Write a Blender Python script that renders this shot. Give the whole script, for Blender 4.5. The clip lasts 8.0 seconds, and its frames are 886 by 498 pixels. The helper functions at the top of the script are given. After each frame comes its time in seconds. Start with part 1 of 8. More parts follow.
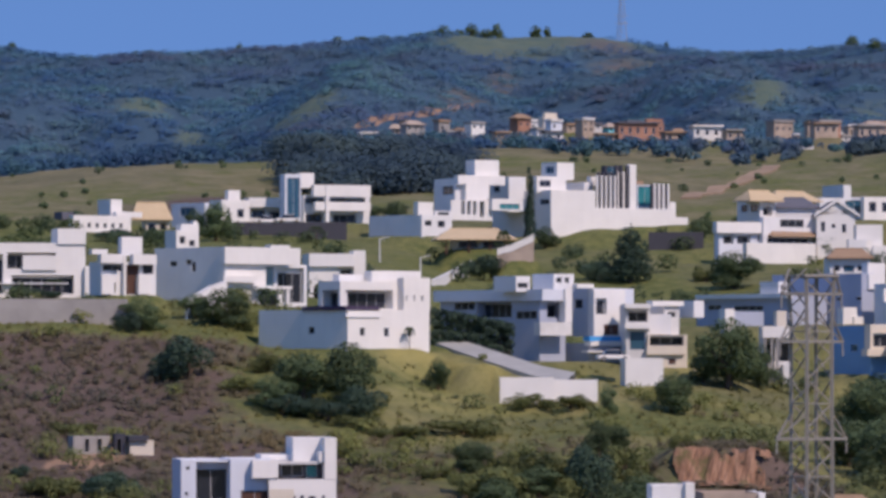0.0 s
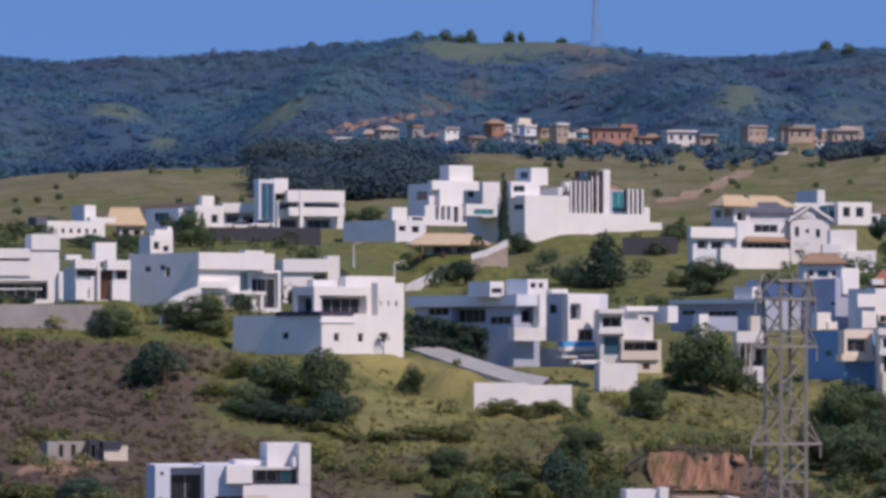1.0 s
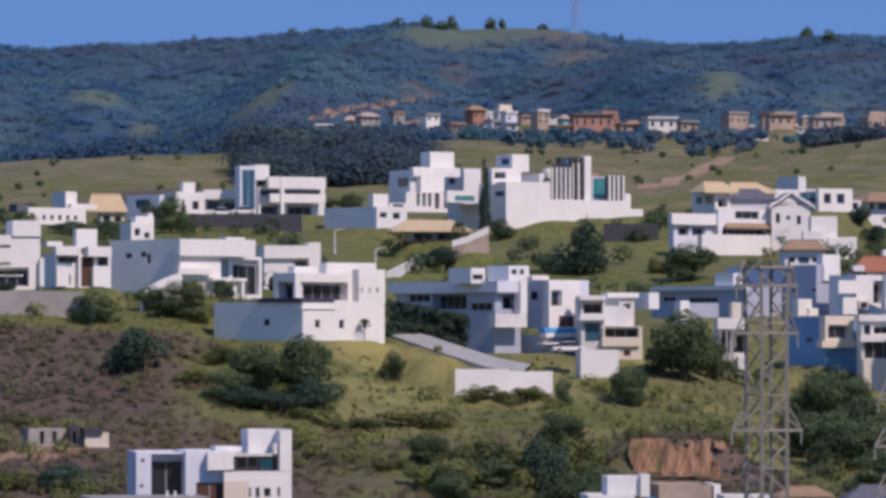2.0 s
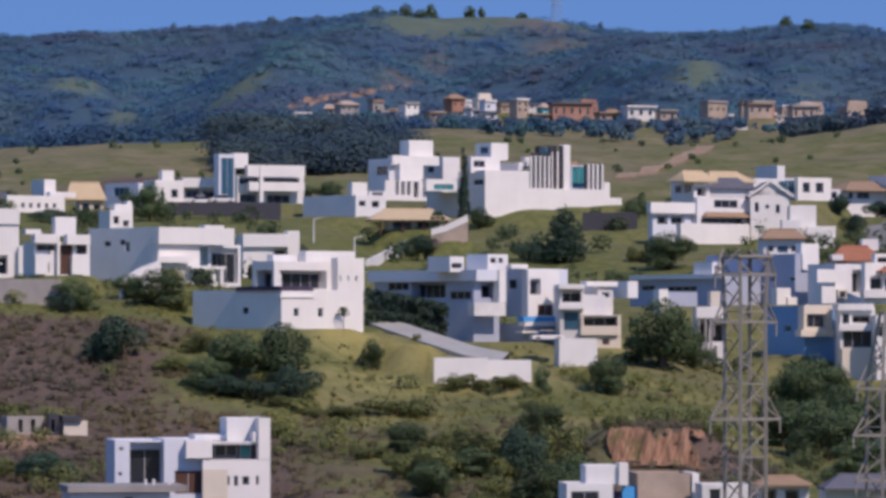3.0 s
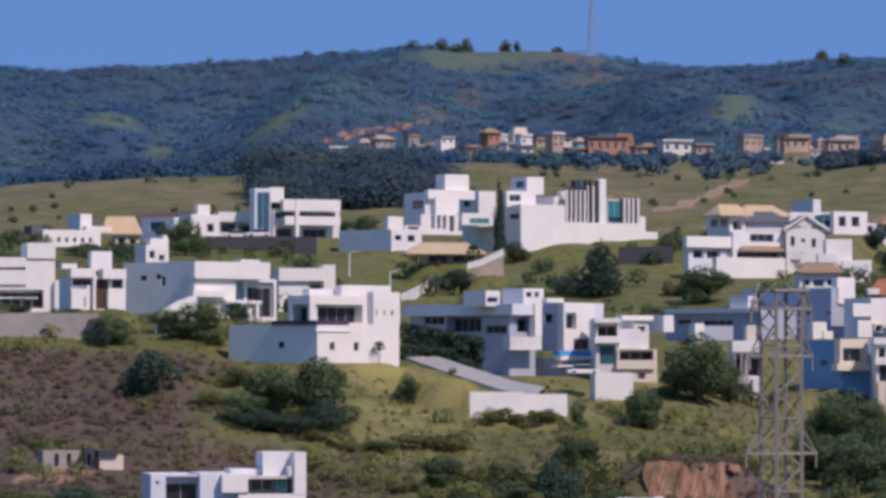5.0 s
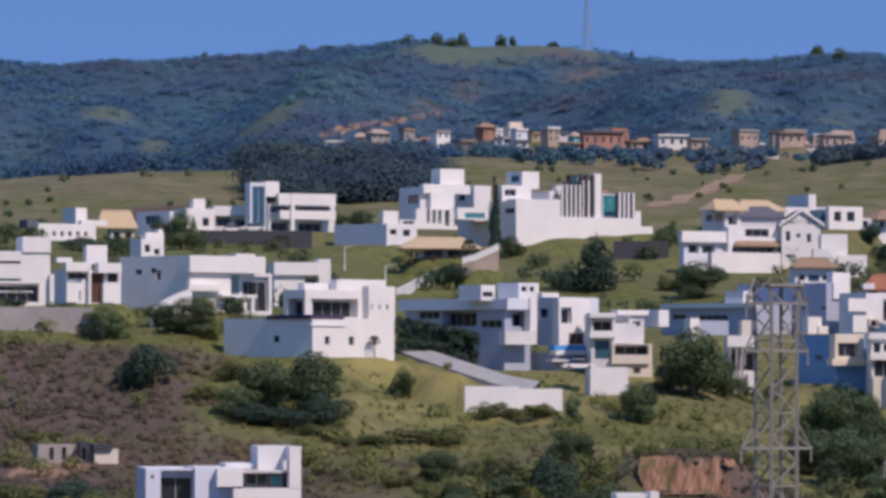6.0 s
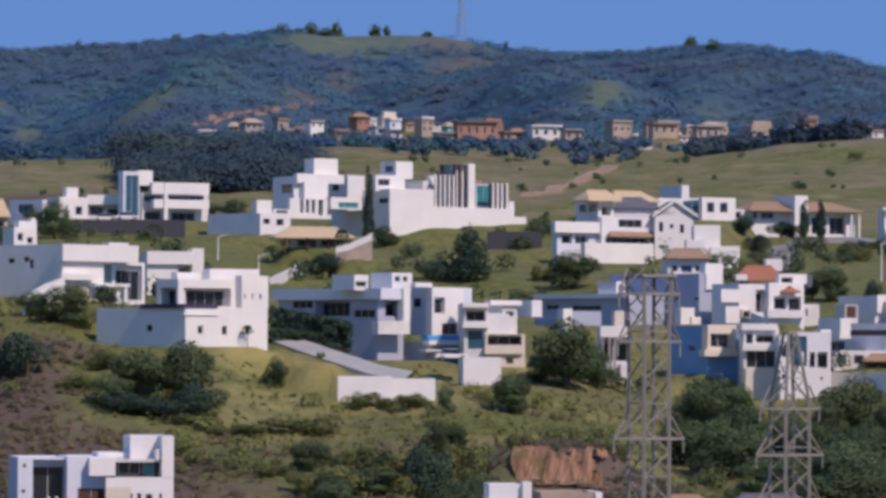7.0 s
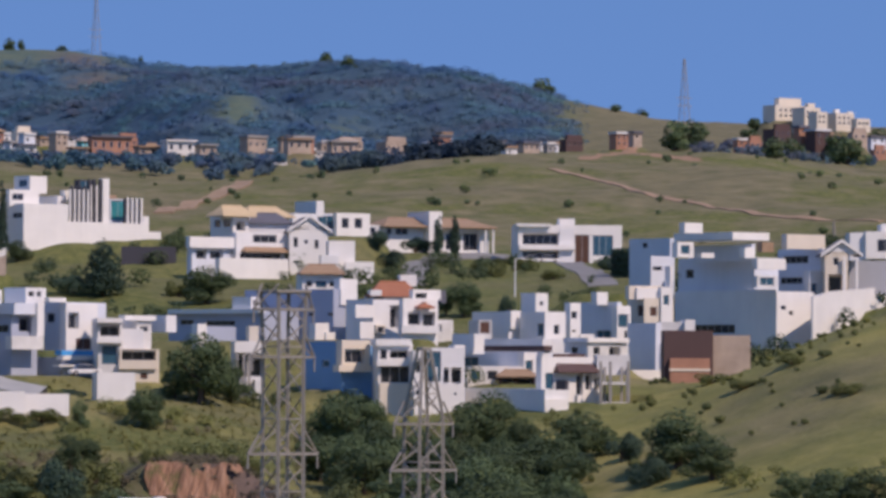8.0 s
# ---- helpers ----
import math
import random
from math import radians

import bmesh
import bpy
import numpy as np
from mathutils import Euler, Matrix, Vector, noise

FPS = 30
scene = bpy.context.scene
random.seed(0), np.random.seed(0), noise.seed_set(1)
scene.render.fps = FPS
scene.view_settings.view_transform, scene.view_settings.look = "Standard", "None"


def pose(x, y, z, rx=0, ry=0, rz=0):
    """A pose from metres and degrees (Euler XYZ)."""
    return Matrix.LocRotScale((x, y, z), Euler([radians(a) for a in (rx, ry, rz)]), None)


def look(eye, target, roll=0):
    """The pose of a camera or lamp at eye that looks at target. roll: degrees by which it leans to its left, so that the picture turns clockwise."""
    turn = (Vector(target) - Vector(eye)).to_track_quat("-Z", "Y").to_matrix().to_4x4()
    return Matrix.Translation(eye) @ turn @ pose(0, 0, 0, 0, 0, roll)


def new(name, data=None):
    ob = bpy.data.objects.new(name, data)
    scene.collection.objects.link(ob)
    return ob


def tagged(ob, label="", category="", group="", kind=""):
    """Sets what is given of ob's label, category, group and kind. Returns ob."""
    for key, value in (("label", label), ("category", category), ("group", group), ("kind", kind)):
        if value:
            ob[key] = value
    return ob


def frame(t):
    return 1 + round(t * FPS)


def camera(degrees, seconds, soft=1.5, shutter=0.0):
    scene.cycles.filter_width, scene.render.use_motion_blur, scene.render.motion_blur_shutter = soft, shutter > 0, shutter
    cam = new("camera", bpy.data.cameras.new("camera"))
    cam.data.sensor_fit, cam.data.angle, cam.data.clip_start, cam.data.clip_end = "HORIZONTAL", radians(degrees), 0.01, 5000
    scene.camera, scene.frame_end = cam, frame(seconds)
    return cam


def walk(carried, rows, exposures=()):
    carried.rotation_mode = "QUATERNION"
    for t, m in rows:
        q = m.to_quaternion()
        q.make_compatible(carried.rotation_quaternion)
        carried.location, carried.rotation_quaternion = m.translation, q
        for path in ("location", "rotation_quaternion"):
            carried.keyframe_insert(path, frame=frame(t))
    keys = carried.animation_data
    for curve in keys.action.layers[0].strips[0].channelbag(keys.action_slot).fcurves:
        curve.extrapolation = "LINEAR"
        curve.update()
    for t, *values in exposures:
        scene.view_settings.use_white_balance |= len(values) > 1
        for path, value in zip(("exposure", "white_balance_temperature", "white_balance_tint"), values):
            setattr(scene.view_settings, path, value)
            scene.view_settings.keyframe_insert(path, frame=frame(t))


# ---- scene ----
cam = camera(10.0, 8.0, soft=3.4)
EYE = 60.0
ROWS = [
    (0.0, 0.0, 1.27, -0.0),
    (0.5, -0.1769, 1.2929, -0.0233),
    (1.0, -0.2938, 1.3297, -0.0419),
    (1.5, -0.3786, 1.2627, -0.0941),
    (1.7, -0.4287, 1.2193, -0.0785),
    (2.8, -0.7116, 1.0816, 0.0073),
    (3.0, -0.7465, 1.0471, 0.0229),
    (3.5, -0.6355, 1.0482, -0.0016),
    (4.0, -0.466, 1.1791, -0.0539),
    (4.5, -0.3901, 1.387, -0.0428),
    (4.7, -0.3538, 1.4328, -0.0257),
    (5.8, -0.3813, 1.4339, 0.0684),
    (6.0, -0.3949, 1.3702, 0.0855),
    (6.5, -0.7244, 1.283, 0.1634),
    (6.8, -1.3225, 1.2474, 0.2094),
    (7.0, -1.8279, 1.2589, 0.2401),
    (7.2, -2.4206, 1.256, 0.2912),
    (7.5, -3.5877, 1.2786, 0.3679),
    (7.8, -5.0324, 1.3695, 0.3158),
    (8.0, -5.9609, 1.4514, 0.2811),
]
walk(cam, [(t, pose(0, 0, EYE, 90 + pitch, 0, yaw) @ pose(0, 0, 0, 0, 0, roll)) for t, yaw, pitch, roll in ROWS],
     exposures=[(0.0, 0.36, 5900, 22), (6.5, 0.36, 5900, 22), (8.0, 0.37, 6080, 22)])

# ---- light ----
SUN_UP, SUN_SIDE = 45.0, 38.5  # degrees above the horizon; degrees right of the way back to the viewer
sun_dir = Vector((math.sin(radians(SUN_SIDE)) * math.cos(radians(SUN_UP)), -math.cos(radians(SUN_SIDE)) * math.cos(radians(SUN_UP)), math.sin(radians(SUN_UP))))
sun = new("sun", bpy.data.lights.new("sun", "SUN"))
sun.data.energy, sun.data.angle, sun.data.color = 2.75, radians(0.53), (1.0, 0.82, 0.62)
sun.matrix_world = look((sun_dir * 300)[:], (0, 0, 0))
world = bpy.data.worlds.new("sky")
scene.world = world
world.use_nodes = True
sky = world.node_tree.nodes.new("ShaderNodeTexSky")
sky.sky_type, sky.sun_disc = "NISHITA", False
sky.sun_elevation, sky.sun_rotation = radians(SUN_UP), math.atan2(sun_dir.x, sun_dir.y)
sky.altitude, sky.air_density, sky.dust_density, sky.ozone_density = 900, 1.0, 0.0, 4.0
back = world.node_tree.nodes["Background"]
# sky is looked up above the true direction, so deep blue starts near the horizon
lift = world.node_tree.nodes.new("ShaderNodeVectorMath")
lift.operation, lift.inputs[1].default_value = "ADD", (0, 0, 0.48)
way = world.node_tree.nodes.new("ShaderNodeTexCoord")
deep = world.node_tree.nodes.new("ShaderNodeHueSaturation")
deep.inputs["Saturation"].default_value, deep.inputs["Hue"].default_value = 1.03, 0.495
world.node_tree.links.new(way.outputs["Generated"], lift.inputs[0])
world.node_tree.links.new(lift.outputs[0], sky.inputs[0])
world.node_tree.links.new(sky.outputs[0], deep.inputs["Color"])
world.node_tree.links.new(deep.outputs[0], back.inputs[0])
back.inputs[1].default_value = 0.15


# ---- materials ----
def material(name, rough=0.8, metal=0.0, spec=0.3):
    m = bpy.data.materials.new(name)
    m.use_nodes = True
    b = m.node_tree.nodes["Principled BSDF"]
    b.inputs["Roughness"].default_value, b.inputs["Metallic"].default_value = rough, metal
    b.inputs["Specular IOR Level"].default_value = spec
    return m, m.node_tree, b


def node(tree, kind, **values):
    n = tree.nodes.new(kind)
    for key, value in values.items():
        n.inputs[key].default_value = value
    return n


def noise_at(tree, scale, detail=4.0, rough=0.6, source="Object"):
    co = tree.nodes.new("ShaderNodeTexCoord")
    n = node(tree, "ShaderNodeTexNoise", Scale=scale, Detail=detail, Roughness=rough)
    tree.links.new(co.outputs[source], n.inputs["Vector"])
    return n.outputs["Fac"]


def ramp(tree, fac, stops):
    r = tree.nodes.new("ShaderNodeValToRGB")
    while len(r.color_ramp.elements) < len(stops):
        r.color_ramp.elements.new(0.5)
    for e, (p, c) in zip(r.color_ramp.elements, stops):
        e.position, e.color = p, (*c, 1)
    tree.links.new(fac, r.inputs[0])
    return r.outputs[0]


def blend(tree, fac, a, b, mode="MIX"):
    m = tree.nodes.new("ShaderNodeMix")
    m.data_type, m.blend_type = "RGBA", mode
    for value, socket in ((fac, m.inputs[0]), (a, m.inputs[6]), (b, m.inputs[7])):
        if isinstance(value, (int, float)):
            socket.default_value = value
        elif isinstance(value, tuple):
            socket.default_value = (*value, 1)
        else:
            tree.links.new(value, socket)
    return m.outputs[2]


def bump(tree, shader, fac, strength, distance):
    n = node(tree, "ShaderNodeBump", Strength=strength, Distance=distance)
    tree.links.new(fac, n.inputs["Height"])
    tree.links.new(n.outputs[0], shader.inputs["Normal"])


def paint(name, colour, stain=0.92, rough=0.75):
    """Painted render or plaster with soft stains, streaks and a little per-house tint."""
    m, t, b = material(name, rough)
    big = ramp(t, noise_at(t, 0.23, 5), [(0.3, (stain,) * 3), (0.62, (1, 1, 1))])
    co = t.nodes.new("ShaderNodeTexCoord")
    mp = t.nodes.new("ShaderNodeMapping")
    mp.inputs["Scale"].default_value = (1.6, 1.6, 0.12)
    t.links.new(co.outputs["Object"], mp.inputs[0])
    st = node(t, "ShaderNodeTexNoise", Scale=1.0, Detail=5.0, Roughness=0.65)
    t.links.new(mp.outputs[0], st.inputs["Vector"])
    streak = ramp(t, st.outputs["Fac"], [(0.32, (0.97,) * 3), (0.55, (1, 1, 1))])
    c = blend(t, 1.0, blend(t, 1.0, colour, big, "MULTIPLY"), streak, "MULTIPLY")
    t.links.new(c, b.inputs["Base Color"])
    bump(t, b, noise_at(t, 6.0, 3), 0.25, 0.02)
    return m


def tiles(name, colour, dark):
    """Roof covering laid in rows."""
    m, t, b = material(name, 0.85)
    co = t.nodes.new("ShaderNodeTexCoord")
    w = node(t, "ShaderNodeTexWave", Scale=1.3, Distortion=1.5, Detail=2.0)
    t.links.new(co.outputs["Object"], w.inputs["Vector"])
    c = blend(t, noise_at(t, 0.8, 6), colour, dark)
    c = blend(t, ramp(t, w.outputs["Fac"], [(0.0, (0.25,) * 3), (0.5, (0, 0, 0))]), c, dark)
    t.links.new(c, b.inputs["Base Color"])
    bump(t, b, w.outputs["Fac"], 0.5, 0.06)
    return m


def glass(name, colour):
    m, t, b = material(name, 0.08, 0.0, 0.6)
    c = blend(t, noise_at(t, 0.7, 2), colour, tuple(v * 0.55 for v in colour))
    t.links.new(c, b.inputs["Base Color"])
    return m


def leaf(name, dark, light, low=(0.74, 0.82, 0.86), high=(1.28, 1.22, 0.85), warm=None, through_light=0.25):
    """Foliage whose tint drifts over the land, with browner stretches where warm is given."""
    m, t, b = material(name, 0.65, 0, 0.25)
    geo = t.nodes.new("ShaderNodeNewGeometry")
    c = blend(t, geo.outputs["Random Per Island"], dark, light)
    info = t.nodes.new("ShaderNodeObjectInfo")
    hue = t.nodes.new("ShaderNodeHueSaturation")
    mr = node(t, "ShaderNodeMapRange", **{"To Min": 0.7, "To Max": 1.25})
    t.links.new(info.outputs["Random"], mr.inputs["Value"])
    t.links.new(mr.outputs[0], hue.inputs["Value"])
    t.links.new(c, hue.inputs["Color"])
    patch = ramp(t, noise_at(t, 0.02, 3), [(0.38, low), (0.64, high)])
    c = blend(t, 1.0, hue.outputs[0], patch, "MULTIPLY")
    if warm:
        c = blend(t, ramp(t, noise_at(t, 0.0065, 5, 0.6), [(0.46, (0, 0, 0)), (0.64, (0.85, 0.85, 0.85))]), c, warm)
    t.links.new(c, b.inputs["Base Color"])
    thin = t.nodes.new("ShaderNodeBsdfTranslucent")
    t.links.new(c, thin.inputs["Color"])
    both = node(t, "ShaderNodeMixShader", Fac=through_light)
    t.links.new(b.outputs[0], both.inputs[1])
    t.links.new(thin.outputs[0], both.inputs[2])
    t.links.new(both.outputs[0], t.nodes["Material Output"].inputs["Surface"])
    return m


MATS = {
    "white": paint("white_paint", (0.82, 0.79, 0.745)), "offwhite": paint("weathered_white", (0.74, 0.72, 0.69), 0.72),
    "cream": paint("cream_paint", (0.72, 0.64, 0.52)), "grey": paint("grey_render", (0.42, 0.42, 0.44)),
    "pale": paint("pale_grey_paint", (0.78, 0.765, 0.75)), "dark": paint("charcoal_paint", (0.06, 0.06, 0.075)),
    "blue": paint("blue_paint", (0.17, 0.33, 0.56)), "sky": paint("bright_blue_tarpaulin", (0.08, 0.36, 0.75)),
    # both blue-grey paints hold shade of white walls; slate also colours blue-grey houses
    # brown is darkened for the shade on the boundary wall
    "slate": paint("blue_grey_and_shade_paint", (0.69, 0.71, 0.76)), "mist": paint("shaded_white_paint", (0.42, 0.45, 0.54)), "brown": paint("shade_dark_brown", (0.10, 0.062, 0.058)),
    "plum": paint("plum_dark_panel", (0.07, 0.05, 0.10)), "brick": paint("bare_brick", (0.42, 0.22, 0.145), 0.7),
    "tan": paint("bare_render", (0.48, 0.38, 0.30), 0.65), "concrete": paint("raw_concrete", (0.36, 0.34, 0.32), 0.7),
    "aqua": paint("turquoise_paint", (0.22, 0.62, 0.68)),
    "straw": tiles("straw_roof", (0.66, 0.52, 0.32), (0.48, 0.36, 0.22)), "clay": tiles("clay_tiles", (0.42, 0.29, 0.18), (0.26, 0.17, 0.11)),
    "red": tiles("red_tiles", (0.44, 0.19, 0.11), (0.29, 0.12, 0.07)), "slateroof": tiles("slate_roof", (0.17, 0.17, 0.20), (0.10, 0.10, 0.12)),
    # skypane has the sky's reflection put into its base colour
    "pane": glass("window_glass", (0.03, 0.035, 0.05)), "teal": glass("teal_glass", (0.06, 0.30, 0.34)), "skypane": glass("sky_reflection_glass", (0.30, 0.43, 0.46)), "bluepane": glass("blue_glass", (0.05, 0.13, 0.20)),
    "wood": paint("dark_timber", (0.10, 0.05, 0.035)), "frame": paint("window_frame", (0.5, 0.5, 0.5)), "rubber": paint("rubber", (0.02, 0.02, 0.02)),
    "leaf": leaf("broad_leaves", (0.06, 0.094, 0.056), (0.13, 0.17, 0.078)), "bush": leaf("scrub_leaves", (0.1, 0.118, 0.046), (0.2, 0.21, 0.078)),
    # dense trees' own shadow is put into their leaf colour; dark hedges share it
    # valley wood leaves take navy shade and haze into their colour
    "wood_in_shade": leaf("shaded_valley_leaves", (0.038, 0.066, 0.1), (0.062, 0.094, 0.115), (0.6, 0.7, 0.9), (1.35, 1.25, 0.9)), "shade": leaf("dark_and_shaded_leaves", (0.03, 0.056, 0.05), (0.066, 0.104, 0.066), through_light=0.15), "dryleaf": leaf("dry_scrub_leaves", (0.105, 0.086, 0.062), (0.175, 0.144, 0.094)), "tuft": leaf("tall_grass", (0.145, 0.152, 0.054), (0.265, 0.25, 0.095)),
    # blue of the far leaves, and their mauve stretches, paints distance haze
    "deep": leaf("conifer_leaves", (0.034, 0.062, 0.056), (0.062, 0.1, 0.07)), "far": leaf("haze_blue_leaves", (0.05, 0.112, 0.212), (0.08, 0.158, 0.225), (0.7, 0.78, 0.96), (1.3, 1.36, 0.9), (0.115, 0.12, 0.165)),
}
m_, t_, b_ = material("bark", 0.9)
t_.links.new(blend(t_, noise_at(t_, 3.0, 6), (0.13, 0.09, 0.06), (0.06, 0.045, 0.035)), b_.inputs["Base Color"])
MATS["bark"] = m_
m_, t_, b_ = material("galvanised_steel", 0.5, 0.35, 0.5)
t_.links.new(blend(t_, noise_at(t_, 1.2, 6), (0.42, 0.38, 0.32), (0.25, 0.22, 0.185)), b_.inputs["Base Color"])
MATS["steel"] = m_
m_, t_, b_ = material("red_earth", 0.95, 0, 0.1)
g_ = t_.nodes.new("ShaderNodeNewGeometry")
s_ = t_.nodes.new("ShaderNodeMapping")
s_.inputs["Scale"].default_value = (1.3, 0.3, 0.2)
t_.links.new(g_.outputs["Position"], s_.inputs[0])
n_ = node(t_, "ShaderNodeTexNoise", Scale=1.0, Detail=7.0, Roughness=0.7)
t_.links.new(s_.outputs[0], n_.inputs["Vector"])
c_ = ramp(t_, n_.outputs["Fac"], [(0.36, (0.14, 0.09, 0.06)), (0.48, (0.26, 0.145, 0.09)), (0.62, (0.38, 0.23, 0.15))])
c_ = blend(t_, ramp(t_, noise_at(t_, 0.45, 6), [(0.52, (0, 0, 0)), (0.62, (0.9, 0.9, 0.9))]), c_, (0.13, 0.115, 0.05))
t_.links.new(c_, b_.inputs["Base Color"])
bump(t_, b_, n_.outputs["Fac"], 0.9, 0.4)
MATS["earth"] = m_
m_, t_, b_ = material("asphalt", 0.9)
t_.links.new(blend(t_, noise_at(t_, 0.6, 6), (0.27, 0.26, 0.25), (0.18, 0.175, 0.165)), b_.inputs["Base Color"])
MATS["asphalt"] = m_
MATS["track"] = paint("trodden_earth", (0.36, 0.255, 0.165), 0.7, 0.95)


def ground_material():
    m, t, b = material("grass_and_soil", 0.95, 0, 0.1)

    def zone(name):
        a = t.nodes.new("ShaderNodeAttribute")
        a.attribute_name = name
        return a.outputs["Fac"]
    fine, mid, wide = noise_at(t, 0.55, 8, 0.7), noise_at(t, 0.11, 7, 0.65), noise_at(t, 0.022, 6, 0.6)
    green = blend(t, ramp(t, fine, [(0.35, (0, 0, 0)), (0.65, (1, 1, 1))]), (0.08, 0.104, 0.036), (0.2, 0.198, 0.068))
    gold = blend(t, ramp(t, mid, [(0.35, (0, 0, 0)), (0.7, (1, 1, 1))]), (0.135, 0.128, 0.074), (0.255, 0.222, 0.125))
    soil = blend(t, ramp(t, mid, [(0.3, (0, 0, 0)), (0.7, (1, 1, 1))]), (0.1, 0.074, 0.064), (0.158, 0.117, 0.096))
    clay = blend(t, mid, (0.27, 0.165, 0.11), (0.42, 0.28, 0.18))
    # blue in the far wood floor and high grass is painted haze
    hazed_wood = blend(t, fine, (0.04, 0.08, 0.135), (0.07, 0.115, 0.15))
    hazed_grass = blend(t, ramp(t, mid, [(0.35, (0, 0, 0)), (0.7, (1, 1, 1))]), (0.085, 0.135, 0.13), (0.145, 0.175, 0.125))

    def rough_edge(f):
        e = node(t, "ShaderNodeMath")
        e.operation = "ADD"
        t.links.new(f, e.inputs[0])
        t.links.new(ramp(t, mid, [(0.25, (0, 0, 0)), (0.75, (0.8, 0.8, 0.8))]), e.inputs[1])
        r = node(t, "ShaderNodeMapRange", **{"From Min": 0.7, "From Max": 1.05})
        t.links.new(e.outputs[0], r.inputs["Value"])
        return r.outputs[0]
    c = blend(t, ramp(t, wide, [(0.48, (0, 0, 0)), (0.7, (0.75, 0.75, 0.75))]), green, gold)
    c = blend(t, rough_edge(zone("dry")), c, gold)
    lush = blend(t, ramp(t, mid, [(0.3, (0, 0, 0)), (0.7, (1, 1, 1))]), (0.165, 0.172, 0.054), (0.32, 0.29, 0.098))
    lush = blend(t, ramp(t, wide, [(0.45, (0, 0, 0)), (0.62, (0.75, 0.75, 0.75))]), lush, gold)
    lush = blend(t, ramp(t, noise_at(t, 0.06, 7, 0.7), [(0.5, (0, 0, 0)), (0.66, (0.6, 0.6, 0.6))]), lush, green)
    c = blend(t, rough_edge(zone("lush")), c, lush)
    c = blend(t, zone("upland_haze"), c, hazed_grass)
    c = blend(t, rough_edge(zone("bare")), c, soil)
    c = blend(t, zone("scree"), c, blend(t, mid, (0.105, 0.1, 0.115), (0.17, 0.145, 0.13)))
    c = blend(t, zone("lawn"), c, blend(t, mid, (0.27, 0.24, 0.08), (0.4, 0.34, 0.12)))
    c = blend(t, rough_edge(zone("wood")), c, hazed_wood)
    c = blend(t, rough_edge(zone("clay")), c, clay)
    speck = ramp(t, noise_at(t, 1.7, 8, 0.75), [(0.34, (0.76, 0.78, 0.74)), (0.52, (1, 1, 1))])
    t.links.new(blend(t, 1.0, c, speck, "MULTIPLY"), b.inputs["Base Color"])
    bump(t, b, noise_at(t, 0.9, 8, 0.75), 0.7, 0.4)
    return m


# ---- terrain ----
# Height lines of the valley side: at each distance, the slope (rise per metre from the eye, in thousandths) at nine bearings.
BEAR = np.array([-0.1094, -0.054, -0.0205, 0.0129, 0.0486, 0.0842, 0.1195, 0.1546, 0.1978])
LINES = [
    (0, None), (60, None), (300, None),
    (420, (-56.5, -56.8, -56.8, -56.8, -56.8, -56.6, -56.4, -56.2, -55.7)),
    (520, (-32.7, -32.9, -32.9, -32.9, -32.9, -35.6, -35.4, -28.7, -19.7)),
    (565, (-17.8, -17.3, -17.3, -17.9, -19.0, -23.4, -23.3, -16.6, -5.5)),
    (620, (7.5, 6.6, 3.1, -5.6, -6.7, -13.9, -10.6, -2.9, 12.0)),
    (700, (15.5, 15.6, 13.3, 5.5, 4.4, 5.5, 6.6, 0.4, 12.9)),
    (780, (20.5, 21.1, 18.9, 13.3, 11.7, 15.0, 14.6, 13.7, 18.6)),
    (900, (26.0, 26.2, 25.4, 23.4, 24.5, 21.6, 21.6, 23.1, 26.8)),
    (1000, (28.3, 28.9, 28.4, 28.4, 27.3, 26.7, 25.4, 25.3, 29.0)),
    (1250, (34.4, 38.3, 39.6, 38.5, 37.9, 38.9, 42.3, 42.4, 38.8)),
    (1550, (33.8, 37.9, 43.5, 43.5, 42.9, 42.0, 44.3, 44.6, 42.1)),
    (1900, (34.4, 37.3, 44.1, 45.1, 44.8, 44.5, 46.3, 47.6, 46.5)),
    (2350, (46.0, 49.0, 51.3, 53.0, 51.8, 50.0, 49.9, 50.1, 49.2)),
    (3600, (46, 46, 47, 47, 45, 42, 38, 36, 36)), (4900, (10, 10, 10, 10, 10, 10, 10, 10, 10)),
]
SKY_A = np.array([-0.109, -0.087, -0.076, -0.065, -0.048, -0.037, -0.021, -0.009, 0.002, 0.013, 0.024, 0.035, 0.046, 0.058, 0.069, 0.080, 0.095, 0.106, 0.117, 0.127, 0.138, 0.149, 0.160, 0.189])
SKY_V = np.array([60.5, 60.8, 59.3, 58.8, 59.3, 60.1, 61.9, 62.3, 63.4, 63.3, 63.7, 62.8, 60.8, 59.7, 59.7, 60.4, 59.3, 57.8, 56.1, 54.0, 51.9, 49.3, 48.8, 47.3])
RIDGE = 2800.0
PLOTS = []


def plot(x, y, z, size):
    """Ground set to a height: a building plot or a patch fitted to view."""
    PLOTS.append((x, y, z, size))


